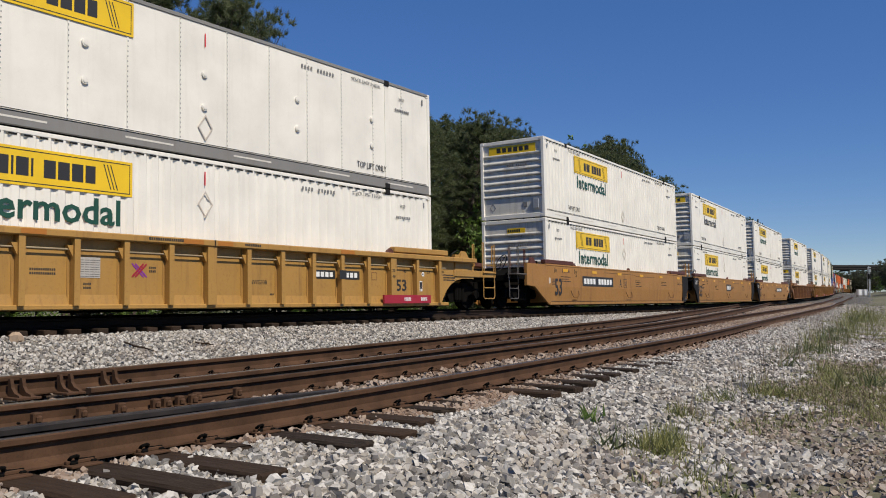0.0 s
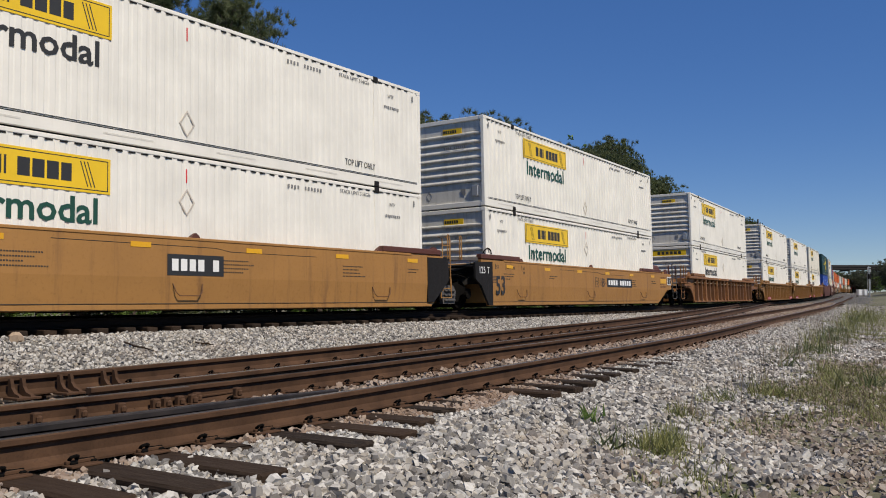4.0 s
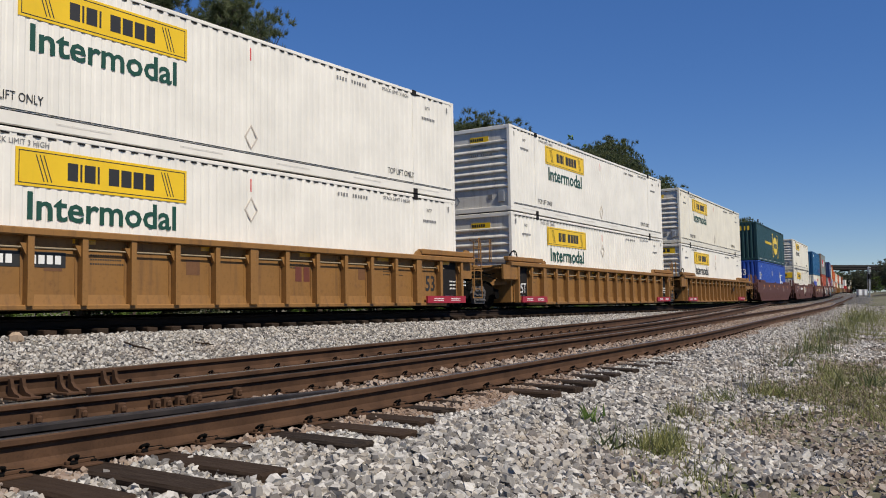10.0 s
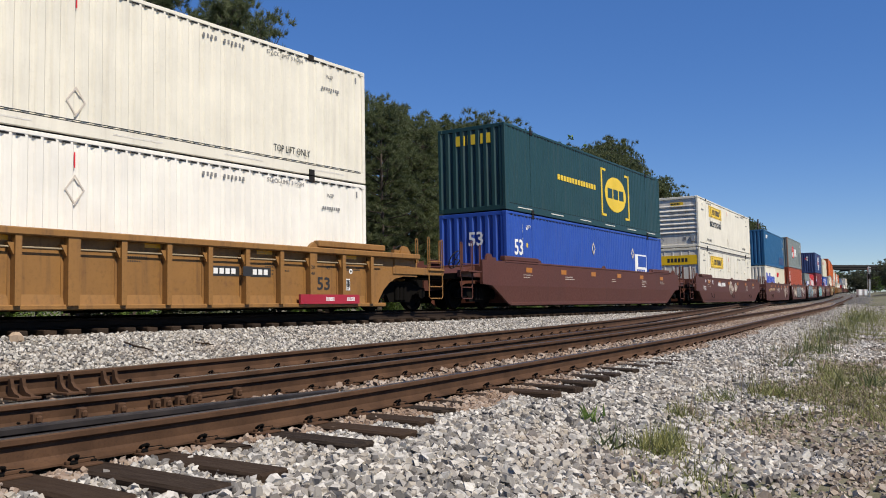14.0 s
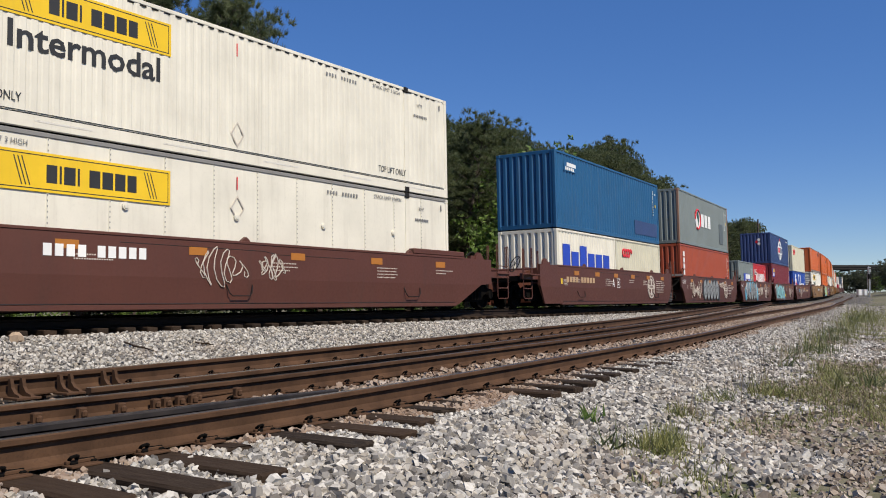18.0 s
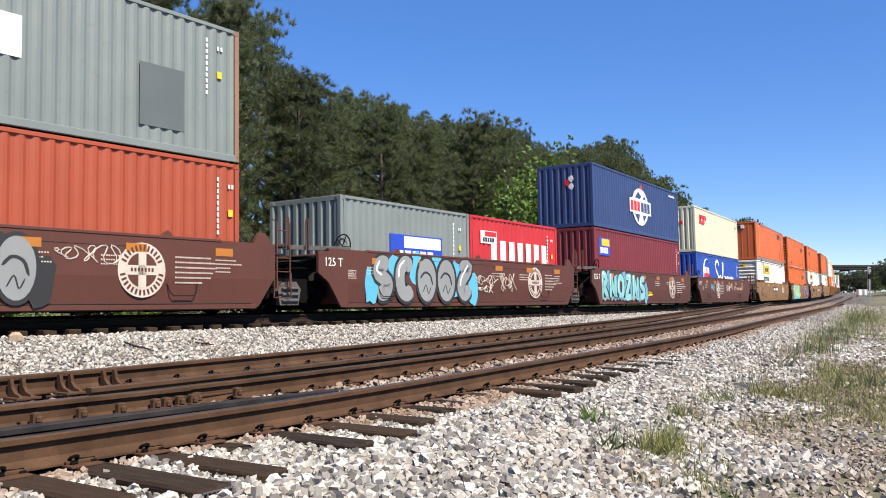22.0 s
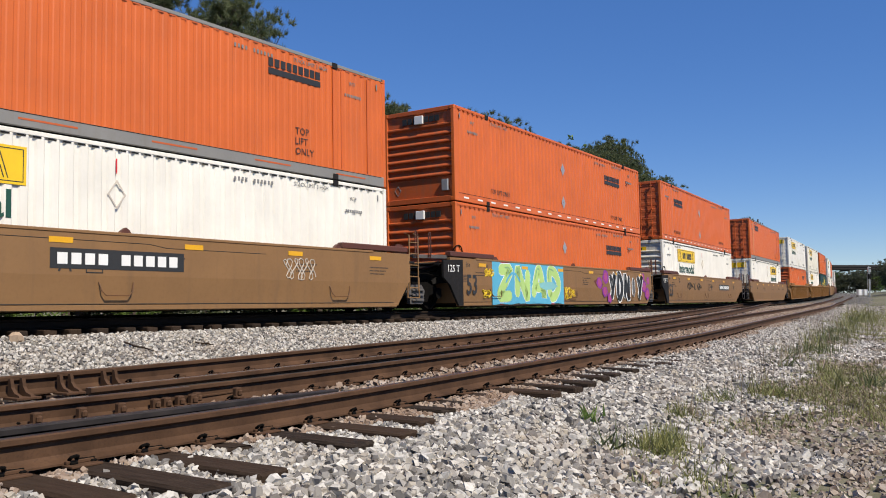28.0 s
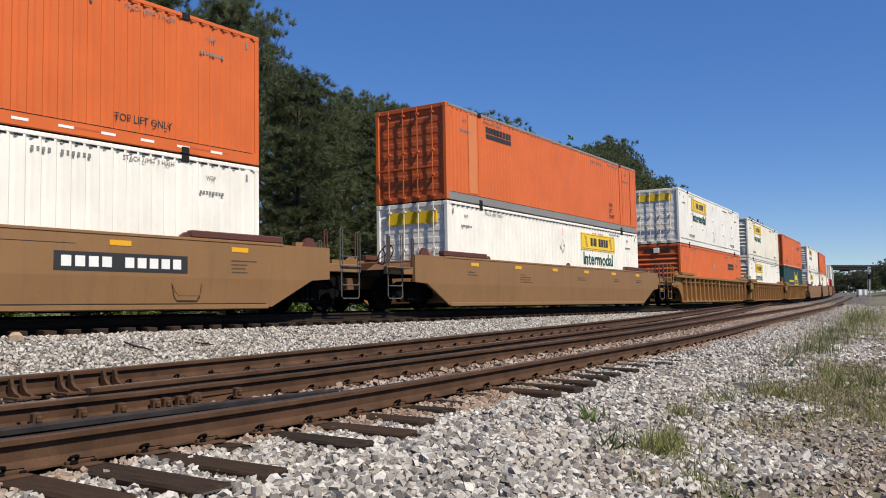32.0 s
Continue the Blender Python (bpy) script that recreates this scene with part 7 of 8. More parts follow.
    rows.append((254.36, "smooth", TAN_CAR, H53, "cc", [mark_small()], tl, [JB(lower=True, end="doors", flip=True, sign="big")], orange("doors", -1, "fine")))
    rows.append((277.47, "rib", YELLOW_RIB, H53, "ca", [mark_small()], rl, [orange("nose", 1)], JB("flat", end="doors")))
    rows.append((296.95, "rib", YELLOW_RIB, H53, "aa", [mark_small()], rl, [JB(lower=True)], JB(col=WHITE_OLD)))
    rows.append((316.4, "rib", YELLOW_RIB, H53, "ac", [mark_small()], rl, [spec("fine", GREEN, "dark green freight container with gold emblem", "iso", [deco_freight])], orange("doors", 1)))
    rows.append((339.9, "smooth", TAN_CAR, H53, "ca", [], tl, [JB(lower=True)], JB()))
    rows.append((359.3, "smooth", TAN_CAR, H53, "aa", [], tl, [JB(lower=True)], orange("doors", 1)))
    rows.append((378.8, "smooth", TAN_CAR, H53, "ac", [], tl, [spec("iso20", WHITE, "plain white twenty-foot corrugated container", "iso", []), spec("iso20", RED, "plain bright red twenty-foot container", "iso", [])], None))
    rows.append((402.2, "smooth", MAROON_CAR, H53, "cc", [], ml, [spec("iso", RED, "plain bright red forty-foot container", "iso", [])], spec("iso", WHITE, "plain white forty-foot container", "iso", [])))
    rows.append((425.7, "smooth", MAROON_CAR, H53, "cc", [], ml, [JB(lower=True)], None))
    rows.append((449.2, "smooth", MAROON_CAR, H53, "cc", [], ml, [JB(lower=True)], JB()))
    for i, (u, style, col, half, ends, marks, label, low, up) in enumerate(rows):
        for sp in low + [up or {}]:
            sp["far"] = u > 250
        well_car(u, style, col, half, ends[0], ends[1], marks, label, u < 300)
        z = 0.33
        h = 0
        for k, sp in enumerate(low):
            ob = container(i, k, sp)
            dx = 0.0 if len(low) == 1 else (-3.06, 3.06)[k]
            TRAIN.append((ob, u, half, dx, z))
            h = max(h, sp.get("h", 2.591 if sp["kind"].startswith("iso") else 2.896))
        if up:
            ob = container(i, 5, up)
            TRAIN.append((ob, u, half, 0.0, z + h + 0.042))


build_train()


# ---------------------------------------------------------------- trees and plants
def tri_mesh(name, V, F, material):
    me = bpy.data.meshes.new(name)
    me.vertices.add(len(V))
    me.vertices.foreach_set("co", np.asarray(V, dtype=np.float32).ravel())
    F = np.asarray(F, dtype=np.int32)
    me.loops.add(F.size)
    me.loops.foreach_set("vertex_index", F.ravel())
    me.polygons.add(len(F))
    me.polygons.foreach_set("loop_start", np.arange(0, F.size, 3, dtype=np.int32))
    me.update(calc_edges=True)
    me.shade_flat()
    me.materials.append(material)
    return me


def tufts(rng, centers, dirs, count, length, width, spread):
    """Sprays of narrow blades round each centre."""
    n = len(centers)
    d = dirs[:, None, :] + rng.normal(size=(n, count, 3)) * spread
    d /= np.linalg.norm(d, axis=2, keepdims=True)
    side = np.cross(d, rng.normal(size=(n, count, 3)))
    side /= np.linalg.norm(side, axis=2, keepdims=True) + 1e-9
    ln = length * rng.uniform(0.6, 1.2, (n, count, 1))
    c = centers[:, None, :] + rng.normal(size=(n, count, 3)) * 0.03
    V = np.stack([c - side * width / 2, c + side * width / 2, c + d * ln], 2).reshape(-1, 3)
    k = np.arange(n * count) * 3
    return V, np.stack([k, k + 1, k + 2], -1)


def pine(seed, h, fine=1.0):
    """A loblolly pine: tapered trunk, crooked limbs, and a broad rounded crown of needle tufts."""
    rng = np.random.default_rng(seed)
    bend = rng.normal(size=2) * 0.35

    def axis(t):
        return np.array([bend[0] * t * t + 0.15 * math.sin(5 * t + seed), bend[1] * t * t, h * t])
    mb = MB().tube([axis(t) for t in np.linspace(-0.02, 0.95, 9)], [0.16 * (1 - 0.85 * t) + 0.015 for t in np.linspace(0, 1, 9)], 7)
    cs, ds = [], []
    base = rng.uniform(0.20, 0.34)
    wide = rng.uniform(2.3, 3.2)
    for i in range(50):
        f = (i + rng.uniform(0, 1)) / 50
        t = base + (0.97 - base) * f
        a = i * 2.4 + rng.uniform(-0.6, 0.6)
        dome = math.sqrt(max(0.02, 1 - (abs(f - 0.35) / 0.68) ** 3.0)) if f > 0.35 else 0.55 + 1.25 * f
        reach = wide * dome * rng.uniform(0.45, 1.2)
        up = 0.10 + 0.9 * f * f
        p0 = axis(t * 0.93)
        d = np.array([math.cos(a), math.sin(a), up])
        d /= np.linalg.norm(d)
        across = np.array([-d[1], d[0], 0.0])
        kink = rng.normal(size=3) * 0.18
        p1 = p0 + d * reach * 0.5 + kink
        p2 = p0 + d * reach + np.array([0, 0, 0.15 * reach])
        mb.tube([p0, p1, p2], [0.045, 0.026, 0.008], 4)
        # a rounded lobe at the branch's end and one on each side twig
        for w, sd, r in ((1.0, 0.0, 0.46), (0.78, 1.0, 0.38), (0.62, -1.0, 0.38), (0.42, 0.4, 0.30)):
            c = p0 + (p1 - p0) * min(1, w * 2) + (p2 - p1) * max(0, w * 2 - 1)
            hub = c + across * sd * rng.uniform(0.35, 0.75) + np.array([0, 0, rng.uniform(0.05, 0.25)])
            if sd:
                mb.tube([c, hub], [0.014, 0.006], 3)
            r *= rng.uniform(0.75, 1.2)
            for _ in range(9):
                o = rng.normal(size=3)
                o /= np.linalg.norm(o)
                o[2] = abs(o[2]) * 0.9 - 0.15
                cs.append(hub + o * r * np.array([1.0, 1.0, 0.62]))
                ds.append(o * 1.1 + np.array([0, 0, 0.35]))
    V, F = tufts(rng, np.array(cs), np.array(ds), 40 if fine > 0.9 else 19, 0.29, 0.019 / fine ** 0.75, 0.7)
    return mb.mesh("trunk"), tri_mesh("crown", V, F, NEEDLE)


def broadleaf(seed, h, spread=1.0, material=None, leaf=1.0):
    rng = np.random.default_rng(seed)
    mb = MB().tube([(0, 0, -0.2), (0.05, 0.02, h * 0.3), (0.12, -0.05, h * 0.7)], [0.10 * h / 8 + 0.02, 0.07 * h / 8, 0.02], 6)
    cs = []
    for i in range(26):
        a, t = i * 2.4, rng.uniform(0.18, 0.75)
        d = np.array([math.cos(a), math.sin(a), rng.uniform(0.4, 1.2)])
        r = h * 0.33 * spread * rng.uniform(0.6, 1.1)
        p0, p2 = np.array([0.05, 0, h * t]), np.array([0.05, 0, h * t]) + d * r * 0.8
        mb.tube([p0, (p0 + p2) / 2 + np.array([0, 0, 0.1]), p2], [0.03, 0.018, 0.006], 4)
        for _ in range(34):
            cs.append(p0 + (p2 - p0) * rng.uniform(0.35, 1.1) + rng.normal(size=3) * 0.11 * h * 0.5)
    cs = np.array(cs)
    V, F = tufts(rng, cs, rng.normal(size=cs.shape), 5 if leaf < 1.5 else 9, 0.20 * leaf, 0.14 * leaf, 0.9)
    return mb.mesh("trunk"), tri_mesh("crown", V, F, material or LEAF)


def plant(name, label, category, group, meshes, m, mats):
    ob = thing(name, label, category, group, m=m)
    part("trunk", meshes[0], mats[0], ob)
    cr = part("crown", meshes[1], mats[1], ob)
    return ob


def plant_trees():
    rng = random.Random(12)
    pines = [pine(k, 13.0) for k in range(7)]
    light = [pine(10 + k, 13.0, 0.45) for k in range(5)]
    leafy = [broadleaf(20 + k, 7.0) for k in range(3)]
    far = [broadleaf(40 + k, 12.0, 1.0, DARKLEAF, 2.2) for k in range(3)]
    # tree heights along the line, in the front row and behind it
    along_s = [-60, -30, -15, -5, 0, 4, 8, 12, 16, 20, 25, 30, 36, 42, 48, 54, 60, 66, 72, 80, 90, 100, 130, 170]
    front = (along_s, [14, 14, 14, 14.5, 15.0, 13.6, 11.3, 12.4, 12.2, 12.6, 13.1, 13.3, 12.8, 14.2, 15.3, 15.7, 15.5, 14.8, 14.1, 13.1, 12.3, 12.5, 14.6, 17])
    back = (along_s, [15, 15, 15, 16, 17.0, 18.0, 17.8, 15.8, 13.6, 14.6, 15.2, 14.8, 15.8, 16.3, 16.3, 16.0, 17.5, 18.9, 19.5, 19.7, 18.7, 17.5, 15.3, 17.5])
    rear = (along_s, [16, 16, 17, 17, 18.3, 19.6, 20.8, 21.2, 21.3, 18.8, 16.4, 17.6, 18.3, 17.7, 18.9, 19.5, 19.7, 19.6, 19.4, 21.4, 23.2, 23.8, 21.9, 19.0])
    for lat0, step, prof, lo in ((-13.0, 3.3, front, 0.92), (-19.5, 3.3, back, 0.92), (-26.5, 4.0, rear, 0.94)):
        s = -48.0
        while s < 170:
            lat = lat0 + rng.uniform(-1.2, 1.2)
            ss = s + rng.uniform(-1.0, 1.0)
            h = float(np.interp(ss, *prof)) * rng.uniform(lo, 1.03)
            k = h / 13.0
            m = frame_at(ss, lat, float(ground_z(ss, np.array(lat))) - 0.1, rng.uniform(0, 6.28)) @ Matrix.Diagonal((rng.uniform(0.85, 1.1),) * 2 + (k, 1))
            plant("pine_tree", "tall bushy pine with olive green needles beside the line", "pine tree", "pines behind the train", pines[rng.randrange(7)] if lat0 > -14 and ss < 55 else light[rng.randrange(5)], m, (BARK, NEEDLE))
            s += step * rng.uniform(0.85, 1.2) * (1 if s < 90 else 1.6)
    for ss, lat, k in ((-13, -9.0, 0.8), (-6, -9.5, 0.55), (-20, -9.5, 0.5), (2, -9.2, 0.5), (14, -9.5, 0.5), (24, -9.3, 0.6), (25, -10.2, 1.58), (28.5, -10.0, 1.5), (21.5, -9.8, 1.25), (34, -9.8, 0.8), (52, -9.6, 0.6), (60, -9.5, 0.6), (72, -9.4, 0.6), (88, -9, 0.6), (105, -9, 0.6), (9, -9.2, 0.4), (-27, -9.2, 0.5), (-3, -17, 1.35), (-9, -16.5, 1.3)):
        plant("leafy_tree", "young broadleaf tree in bright spring leaf", "tree", "young trees behind the train", leafy[rng.randrange(3)], frame_at(ss, lat, float(ground_z(ss, np.array(lat))) - 0.1, rng.uniform(0, 6)) @ Matrix.Diagonal((k, k, k, 1)), (BARK, LEAF))
    for i in range(40):
        ss, lat = -34 + i * 3.3 + rng.uniform(-1.2, 1.2), (-7.8 if i % 2 else -16.5) + rng.uniform(-0.8, 0.6)
        k = rng.uniform(0.16, 0.30) if i % 2 else rng.uniform(0.40, 0.62)
        plant("undergrowth_bush", "low green bush at the foot of the pines", "bush", "undergrowth behind the train", leafy[rng.randrange(3)], frame_at(ss, lat, float(ground_z(ss, np.array(lat))) - 0.25, rng.uniform(0, 6)) @ Matrix.Diagonal((k * 1.7, k * 1.7, k, 1)), (BARK, LEAF if i % 3 else NEEDLE))
    for i in range(84):
        ss, lat = -52 + i * 1.55 + rng.uniform(-1, 1), (-30.5 if i % 2 else -23.0) + rng.uniform(-1.5, 1.5)
        k = rng.uniform(0.48, 0.66) if i % 2 else rng.uniform(0.22, 0.36)
        plant("undergrowth_bush", "dark shaded thicket deep among the pines", "bush", "undergrowth behind the train", far[rng.randrange(3)], frame_at(ss, lat, float(ground_z(ss, np.array(lat))) - 0.6, rng.uniform(0, 6)) @ Matrix.Diagonal((k * 1.1, k * 1.1, k, 1)), (BARK, DARKLEAF))
    # distant woods right of the line and beyond the bridge
    for i in range(60):
        ss, lat = rng.uniform(175, 320), rng.uniform(18, 60)
        k = rng.uniform(0.7, 1.0)
        m = frame_at(ss, lat, 0.0, rng.uniform(0, 6))
        if m.translation.x < 0.520 * m.translation.y:
            continue
        plant("distant_tree", "dark distant broadleaf tree", "tree", "distant woods", far[rng.randrange(3)], m @ Matrix.Diagonal((k * 1.2, k * 1.2, k, 1)), (BARK, DARKLEAF))
    for i in range(64):
        x, y = 120 + i * 2.5 + rng.uniform(-2, 2), rng.uniform(378, 430)
        k = rng.uniform(0.85, 1.2)
        plant("distant_tree", "green distant tree beyond the bridge", "tree", "distant woods", far[rng.randrange(3)], pose(x, y, 1.8, 0, 0, rng.uniform(0, 360)) @ Matrix.Diagonal((k * 1.6, k * 1.6, k * 0.98, 1)), (BARK, LEAF if i % 5 == 0 else DARKLEAF))
    for x, y, h in ((91, 172, 7.6), (94.5, 178, 8.8), (97, 183, 9.4), (90.5, 168, 6.6), (101, 186, 9.4), (97.5, 187, 8.8), (105, 190, 9.6), (98, 176, 8.0)):
        k = h / 12.0
        plant("distant_tree", "dark broadleaf tree beside the line", "tree", "distant woods", far[rng.randrange(3)], pose(x, y, 0.9, 0, 0, rng.uniform(0, 360)) @ Matrix.Diagonal((k, k, k, 1)), (BARK, DARKLEAF))


plant_trees()


def grass_blades(name, s, lat, label, lo, hi, width, material, lean=0.35):
    rng = np.random.default_rng(len(s) + 3)
    P = place(s, lat, ground_z(s, lat) - 0.01)
    n = len(s)
    h = rng.uniform(lo, hi, n)[:, None]
    a = rng.uniform(0, 6.283, n)
    side = np.stack([np.cos(a), np.sin(a), 0 * a], -1) * width / 2
    d = np.stack([-np.sin(a), np.cos(a), 0 * a], -1) * rng.normal(size=(n, 1)) * lean * h
    up = np.array([[0, 0, 1.0]]) * h
    V = np.stack([P - side, P + side, P + d * 0.4 + up * 0.6 + side * 0.7, P + d * 0.4 + up * 0.6 - side * 0.7, P + d + up], 1).reshape(-1, 3)
    k = np.arange(n) * 5
    F = np.concatenate([np.stack([k, k + 1, k + 2], -1), np.stack([k, k + 2, k + 3], -1), np.stack([k + 3, k + 2, k + 4], -1)])
    return tagged(new(name, tri_mesh(name, V, F, material)), label, "grass", kind="stuff")


# green patches: distance, offset from the track, half lengths, weight
PATCHES = ((-17.25, 3.15, 0.45, 0.22, 1.4), (-15.7, 2.9, 0.6, 0.25, 1.0), (-14.4, 2.82, 0.6, 0.2, 0.8), (-15.6, 3.4, 0.5, 0.2, 0.6), (-12.6, 3.7, 1.6, 0.5, 1.0),
           (-13.3, 4.3, 1.5, 0.5, 1.0), (-10.5, 3.6, 1.5, 0.6, 1.2), (-13.4, 3.15, 0.5, 0.2, 1.0), (-18.0, 3.6, 0.4, 0.25, 0.6), (-6.8, 2.75, 3.0, 0.22, 1.2),
           (-1.0, 3.0, 5.0, 0.3, 1.2), (4.0, 5.6, 12.0, 1.2, 0.6), (20.0, 3.6, 14.0, 1.6, 1.3))


def verge():
    rng = np.random.default_rng(9)
    n = 330000
    s = -24 + 94 * rng.uniform(0, 1, n) ** 1.6
    off = rng.uniform(2.0, 13.0, n)
    lat = side_lat(s) + off
    d = np.array([noise.noise(Vector((a * 0.55, b * 0.55, 11))) + 0.6 * noise.noise(Vector((a * 2.1, b * 2.1, 5))) for a, b in zip(s, lat)])
    patch = np.zeros(n) - 0.56 + 0.075 * np.clip(off - 3.2, 0, 3)
    for ps, po, rs, ro, wt in PATCHES:
        patch += wt * np.exp(-((s - ps) / rs) ** 2 - ((off - po) / ro) ** 2)
    keep = d + patch > 0.0
    s, lat = s[keep], lat[keep]
    keep = np.ones(len(s), bool)
    grass_blades("verge_grass", s[keep], lat[keep], "sparse green grass and weeds among gravel", 0.025, 0.11, 0.011, GRASS, 0.9)
    n = 150000
    s = rng.uniform(-18.5, -2, n)
    off = rng.uniform(2.5, 6.5, n)
    lat = side_lat(s) + off
    d = np.array([noise.noise(Vector((a * 0.8, b * 0.8, 21))) + 0.7 * noise.noise(Vector((a * 3.1, b * 3.1, 25))) for a, b in zip(s, lat)])
    lush = -0.85 + 0.17 * np.clip(off - 3.0, 0, 1.6) * np.clip((s + 15.5) / 2.5, 0, 1)
    for ps, po, rs, ro, wt in PATCHES:
        lush += 0.8 * wt * np.exp(-((s - ps) / rs) ** 2 - ((off - po) / ro) ** 2)
    keep = d * 0.8 + lush > 0.0
    tan = keep & (rng.uniform(0, 1, n) < 0.22)
    keep &= ~tan
    grass_blades("verge_grass", s[keep], lat[keep], "patches of yellow-green grass in the gravel", 0.02, 0.085, 0.010, GRASS, 1.1)
    grass_blades("dead_grass", s[tan], lat[tan], "tan dead grass among the green", 0.03, 0.14, 0.008, DRY, 0.9)
    n = 5000
    s = rng.uniform(-9, 16, n)
    lat = side_lat(s) + rng.normal(2.85, 0.20, n)
    d = np.array([noise.noise(Vector((a * 0.5, b * 0.8, 51))) for a, b in zip(s, lat)])
    grass_blades("tall_verge_grass", s[d > 0.0], lat[d > 0.0], "taller olive green weeds along the ballast edge", 0.07, 0.26, 0.010, NEEDLE, 0.45)
    n = 4200
    s = rng.uniform(-18, 60, n)
    lat = side_lat(s) + rng.uniform(2.2, 9.0, n)
    d = np.array([noise.noise(Vector((a * 0.4, b * 0.5, 31))) for a, b in zip(s, lat)])
    keep = d > 0.16
    grass_blades("dry_stalks", s[keep], lat[keep], "thin dry stalks standing in the gravel", 0.15, 0.5, 0.005, DRY, 0.12)


verge()


def weed(s, lat, h, n, material, label, seed, wide=0.02, lean=0.5):
    rng = np.random.default_rng(seed)
    c = rng.normal(size=(n, 3)) * np.array([0.05, 0.05, 0.0]) * (h / 0.2)
    d = np.stack([rng.normal(size=n) * lean, rng.normal(size=n) * lean, np.ones(n)], -1)
    V, F = tufts(rng, c, d, 1, h, wide, 0.1)
    return thing("weed", label, "weed", "weeds in the gravel", "stuff", me=tri_mesh("weed", V, F, material), material=material, m=frame_at(s, lat, float(ground_z(s, np.array(lat))) + 0.0))


for i, (s, lat, h, n, kind) in enumerate((
        (-16.89, 12.19, 0.16, 26, "b"), (-17.66, 12.74, 0.22, 30, "d"), (-17.35, 12.92, 0.24, 90, "g"), (-17.2, 13.02, 0.26, 90, "g"), (-17.05, 12.93, 0.20, 70, "g"), (-17.42, 13.05, 0.18, 60, "g"),
        (-15.7, 12.52, 0.20, 60, "g"), (-15.5, 12.6, 0.24, 30, "s"), (-14.36, 12.40, 0.22, 50, "g"), (-14.2, 12.5, 0.24, 30, "d"), (-15.23, 12.26, 0.80, 3, "s"),
        (-13.57, 12.61, 0.34, 40, "g"), (-13.28, 12.75, 0.26, 60, "g"), (-12.68, 12.39, 0.62, 14, "s"), (-12.9, 12.5, 0.45, 20, "s"), (-10.65, 12.13, 0.60, 12, "s"), (-10.5, 12.2, 0.34, 30, "d"),
        (-11.52, 13.49, 0.34, 40, "d"), (-12.04, 13.18, 0.24, 60, "g"), (-11.2, 13.0, 0.22, 60, "g"), (-10.38, 12.65, 0.28, 60, "g"), (-9.59, 12.08, 0.5, 30, "s"),
        (-6.83, 11.85, 0.6, 50, "g"), (-6.0, 11.7, 0.7, 24, "s"), (-5.2, 11.6, 0.9, 24, "s"), (-1.2, 11.54, 0.7, 60, "g"), (-1.8, 11.6, 0.8, 20, "s"), (3.0, 11.0, 0.7, 60, "g"),
        (7.38, 10.57, 0.9, 60, "g"), (1.04, 11.77, 0.6, 60, "g"), (-17.99, 13.46, 0.12, 40, "g"), (11.0, 10.6, 0.9, 60, "g"), (15.0, 10.2, 0.9, 60, "g"))):
    if kind == "s":
        weed(s, lat, h, n, DRY, "thin dry weed stalks standing in ballast", i, 0.008, 0.12)
    elif kind == "d":
        weed(s, lat, h, n, NEEDLE, "dark green spiky weed rosette in the gravel", i, 0.018, 0.6)
    else:
        weed(s, lat, h, n, GRASS if kind == "g" else LEAF, "green grassy weed tuft growing in gravel" if kind == "g" else "bright green leafy weed in ballast", i, 0.012 if kind == "g" else 0.03, 0.45)

ROCK = paint("tan_sandstone", (0.36, 0.27, 0.19), 0.9, amount=0.3, streak=False)

# ---------------------------------------------------------------- distance
# concrete coloured near black for the bridge's shaded side
BRIDGE = paint("shade_side_concrete", (0.030, 0.027, 0.025), 0.95, dirt=(0.02, 0.016, 0.014), amount=0.4)


def overpass():
    ob = thing("road_bridge", "dark concrete road bridge spanning the line far off", "bridge", m=pose(0, 335, 0))
    part("deck", MB().box(40, 420, -4, 4, 12.2, 13.2, 0.1), BRIDGE, ob)
    for y in (-4.2, 3.9):
        part("parapet", MB().box(40, 420, y, y + 0.3, 13.1, 13.95, 0.03), BRIDGE, ob)
    for x in range(45, 420, 14):
        part("girder_bracket", beam(-0.3, 0.3, -3.8, 3.8, 11.6, 12.25, 0.05), BRIDGE, ob, "", Matrix.Translation((x, 0, 0)))
    for x in (120, 139, 178, 215, 260):
        part("pier", beam(-0.8, 0.8, -3.5, 3.5, -1, 12.2, 0.1), BRIDGE, ob, "", Matrix.Translation((x, 0, 0)))


overpass()


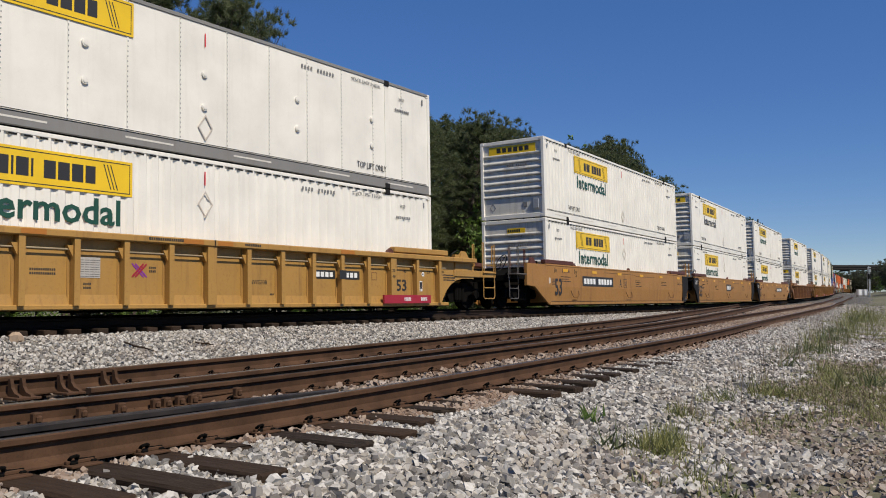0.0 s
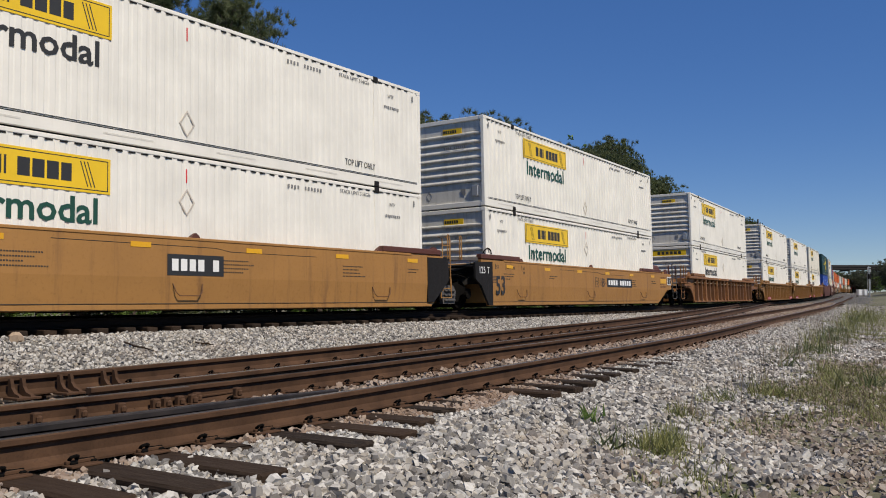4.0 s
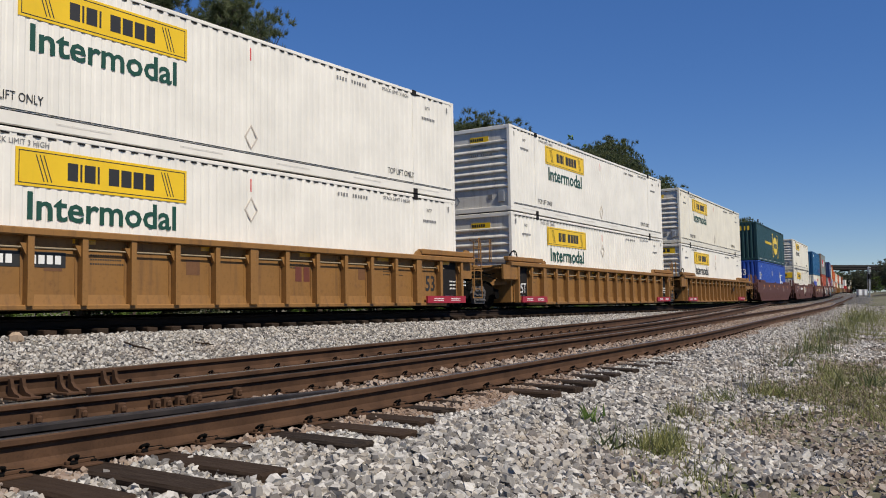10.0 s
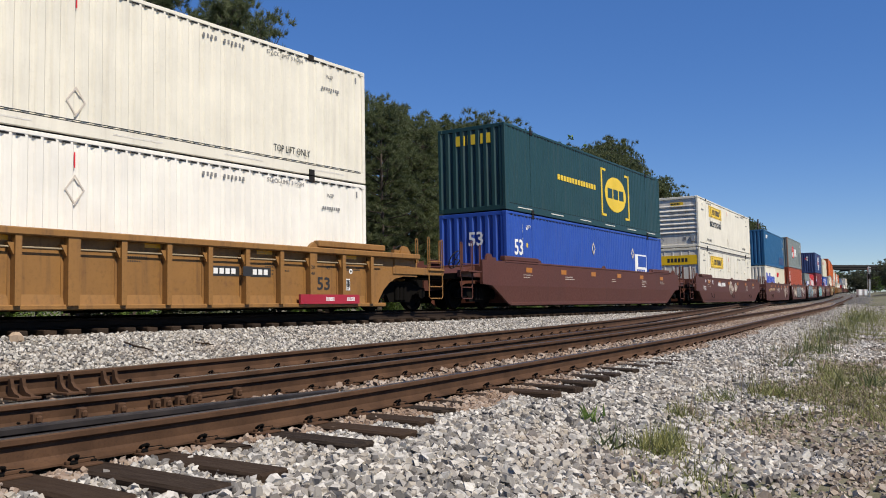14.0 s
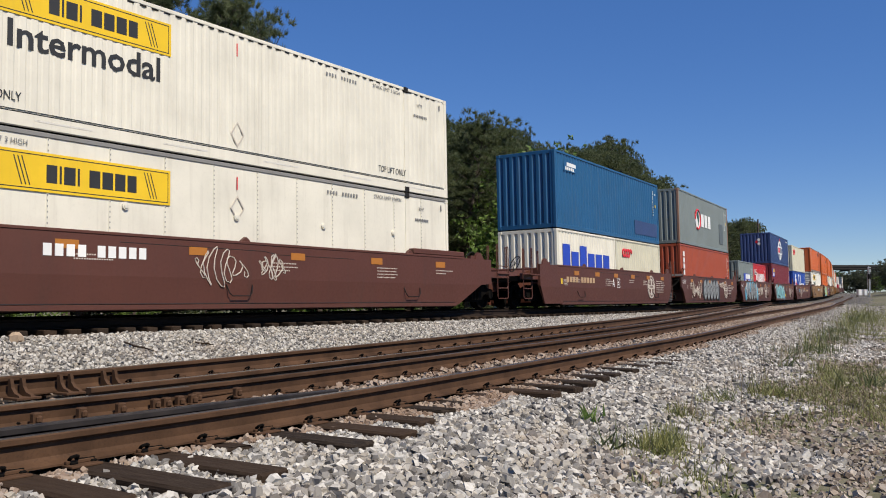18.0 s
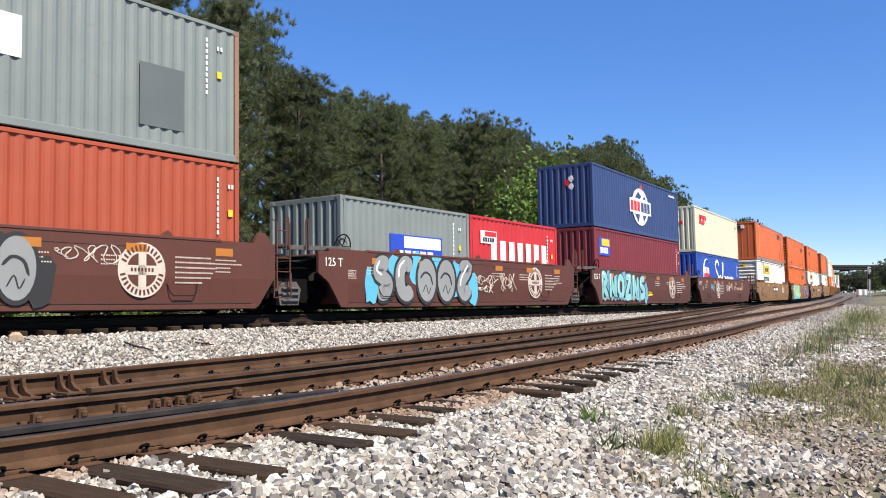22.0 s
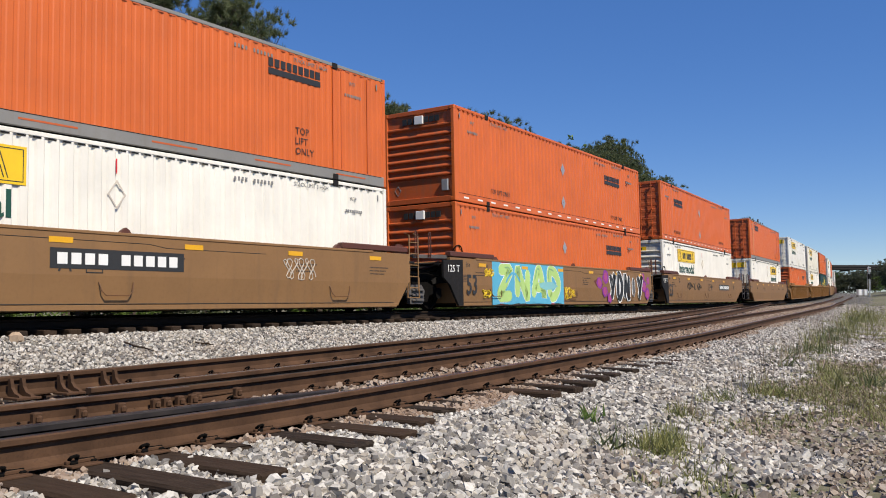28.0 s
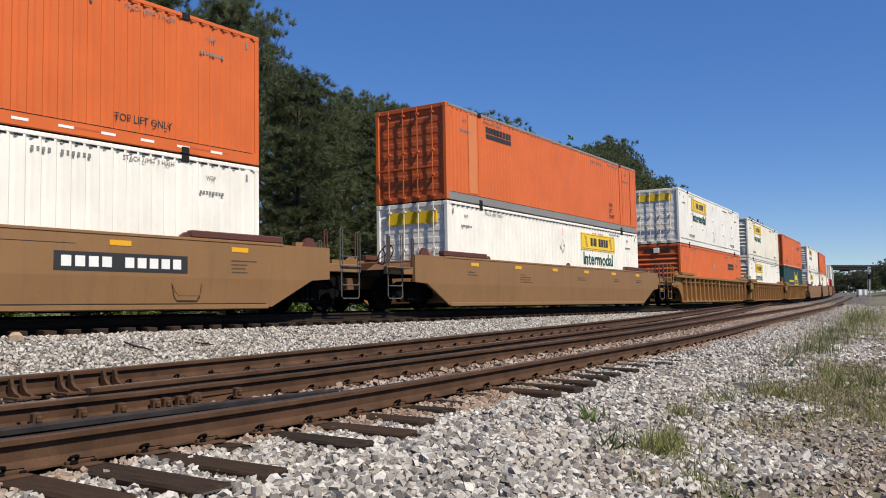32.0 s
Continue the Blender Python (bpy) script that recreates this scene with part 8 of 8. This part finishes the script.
def trackside():
    m = pose(74.5, 150, 1.2)
    mast = thing("signal_mast", "slim silver railway signal mast with hooded heads", "signal", m=m)
    part("mast", MB().tube([(0, 0, 0), (0, 0, 5.4)], 0.09, 8), GALV, mast)
    for z in (4.4, 3.2):
        hd = part("signal_head", MB().box(-0.25, 0.25, -0.25, 0.1, z, z + 0.9, 0.04), GALV if z > 4 else BLACK, mast)
        part("hood", MB().tube([(0, -0.2, z + 0.6), (0, -0.5, z + 0.58)], 0.11, 8), BLACK, hd)
    part("ladder", MB().tube([(0.25, 0.1, 0), (0.25, 0.1, 4.2)], 0.03, 5).tube([(-0.25, 0.1, 0), (-0.25, 0.1, 4.2)], 0.03, 5), GALV, mast)
    for x, w in ((73.0, 0.8), (74.0, 0.7)):
        c = thing("signal_cabinet", "white metal signal cabinet on a concrete pad", "cabinet", "signal cabinets", m=pose(x, 150.6, 1.5) @ Matrix.Diagonal((0.8, 0.8, 0.55, 1)))
        part("body", MB().box(-w / 2, w / 2, -0.5, 0.5, 0.1, 1.9, 0.03), CABINET, c)
        part("roof", MB().box(-w / 2 - 0.06, w / 2 + 0.06, -0.56, 0.56, 1.9, 2.0, 0.02), CABINET, c)
        part("door", MB().box(-w / 2 + 0.08, w / 2 - 0.08, -0.53, -0.48, 0.2, 1.8, 0.01), CABINET, c)
        part("pad", MB().box(-w / 2 - 0.1, w / 2 + 0.1, -0.6, 0.6, -0.3, 0.1, 0.02), CONCRETE, c)
    pole = thing("utility_pole", "thin dark pole behind the train", "pole", m=pose(46.6, 126.5, -0.5))
    part("shaft", MB().tube([(0, 0, 0), (0, 0, 13.2)], [0.16, 0.10], 8), BARK, pole)
    part("crossarm", MB().box(-0.35, 0.35, -0.06, 0.06, 12.4, 12.55, 0.01), BARK, pole)


trackside()


def debris():
    """Dark sticks and one tan rock on the ballast below the train."""
    rng = random.Random(8)
    for (s0, l0), (s1, l1) in (((-15.15, 3.05), (-15.2, 3.9)), ((-14.0, 3.4), (-13.85, 3.7)), ((-0.65, 2.45), (-2.0, 3.2))):
        pts = []
        for k in range(6):
            t = k / 5
            s, l = s0 + (s1 - s0) * t + rng.uniform(-0.03, 0.03), l0 + (l1 - l0) * t
            pts.append(tuple(place(np.array([s]), l, float(ground_z(s, np.array(l))) + 0.05 + rng.uniform(0, 0.02))[0]))
        thing("dead_stick", "dark weathered stick lying on the ballast", "stick", "sticks on the ballast", me=MB().tube(pts, [0.012, 0.018, 0.016, 0.018, 0.012, 0.006], 6).mesh("stick"), material=TIE)
    mb = MB().box(-0.11, 0.11, -0.09, 0.09, -0.06, 0.15, 0.06)
    mb.v = [(x + rng.uniform(-0.02, 0.02), y + rng.uniform(-0.02, 0.02), z + rng.uniform(-0.02, 0.02)) for x, y, z in mb.v]
    thing("tan_rock", "smooth tan rock lying on the ballast", "rock", me=mb.mesh("rock"), material=ROCK, m=frame_at(-16.55, 2.3, float(ground_z(-16.55, np.array(2.3))) + 0.02, 0.4))


debris()
lay_ties()


# ---------------------------------------------------------------- movement of the train
def travelled(t):
    q = (t - 9.0) / 10.0
    return 100.0 * (1.07734 * q + 0.00183154 * q * q + 0.00259962 * q ** 3 - 0.00088286 * q ** 4)


def car_pose(s, half):
    a = place(np.array([s - half, s + half]), 0.0, Z_RAIL)
    d = a[1] - a[0]
    mid = (a[0] + a[1]) / 2
    return Matrix.Translation(mid) @ Matrix.Rotation(math.atan2(d[1], d[0]), 4, "Z") @ Matrix.Rotation(-math.atan2(d[2], math.hypot(d[0], d[1])), 4, "Y") @ Matrix.Rotation(radians(BANK), 4, "X")


def motions():
    times = [0.8 * k for k in range(41)]
    for ob, u, half, *rest in TRAIN:
        lift = Matrix.Translation((rest[0], 0, rest[1])) if rest else Matrix.Identity(4)
        walk(ob, [(t, car_pose(u - travelled(t), half) @ lift) for t in times])
    for w, u, dx in WHEELS:
        # the wheels roll while they pass the camera's stretch of track
        fr = [f for f in range(0, 961) if -27 < u - travelled(f / 30) < 15]
        if not fr:
            continue
        rows = []
        d0 = travelled(fr[0] / 30)
        for f in [0] * (fr[0] > 0) + fr + [960] * (fr[-1] < 960):
            d = min(max(travelled(f / 30), d0), travelled(fr[-1] / 30)) - d0
            rows.append((f / 30, Matrix.Translation((dx, 0, 0.455)) @ Matrix.Rotation(-d / 0.418, 4, "Y")))
        walk(w, rows)


motions()
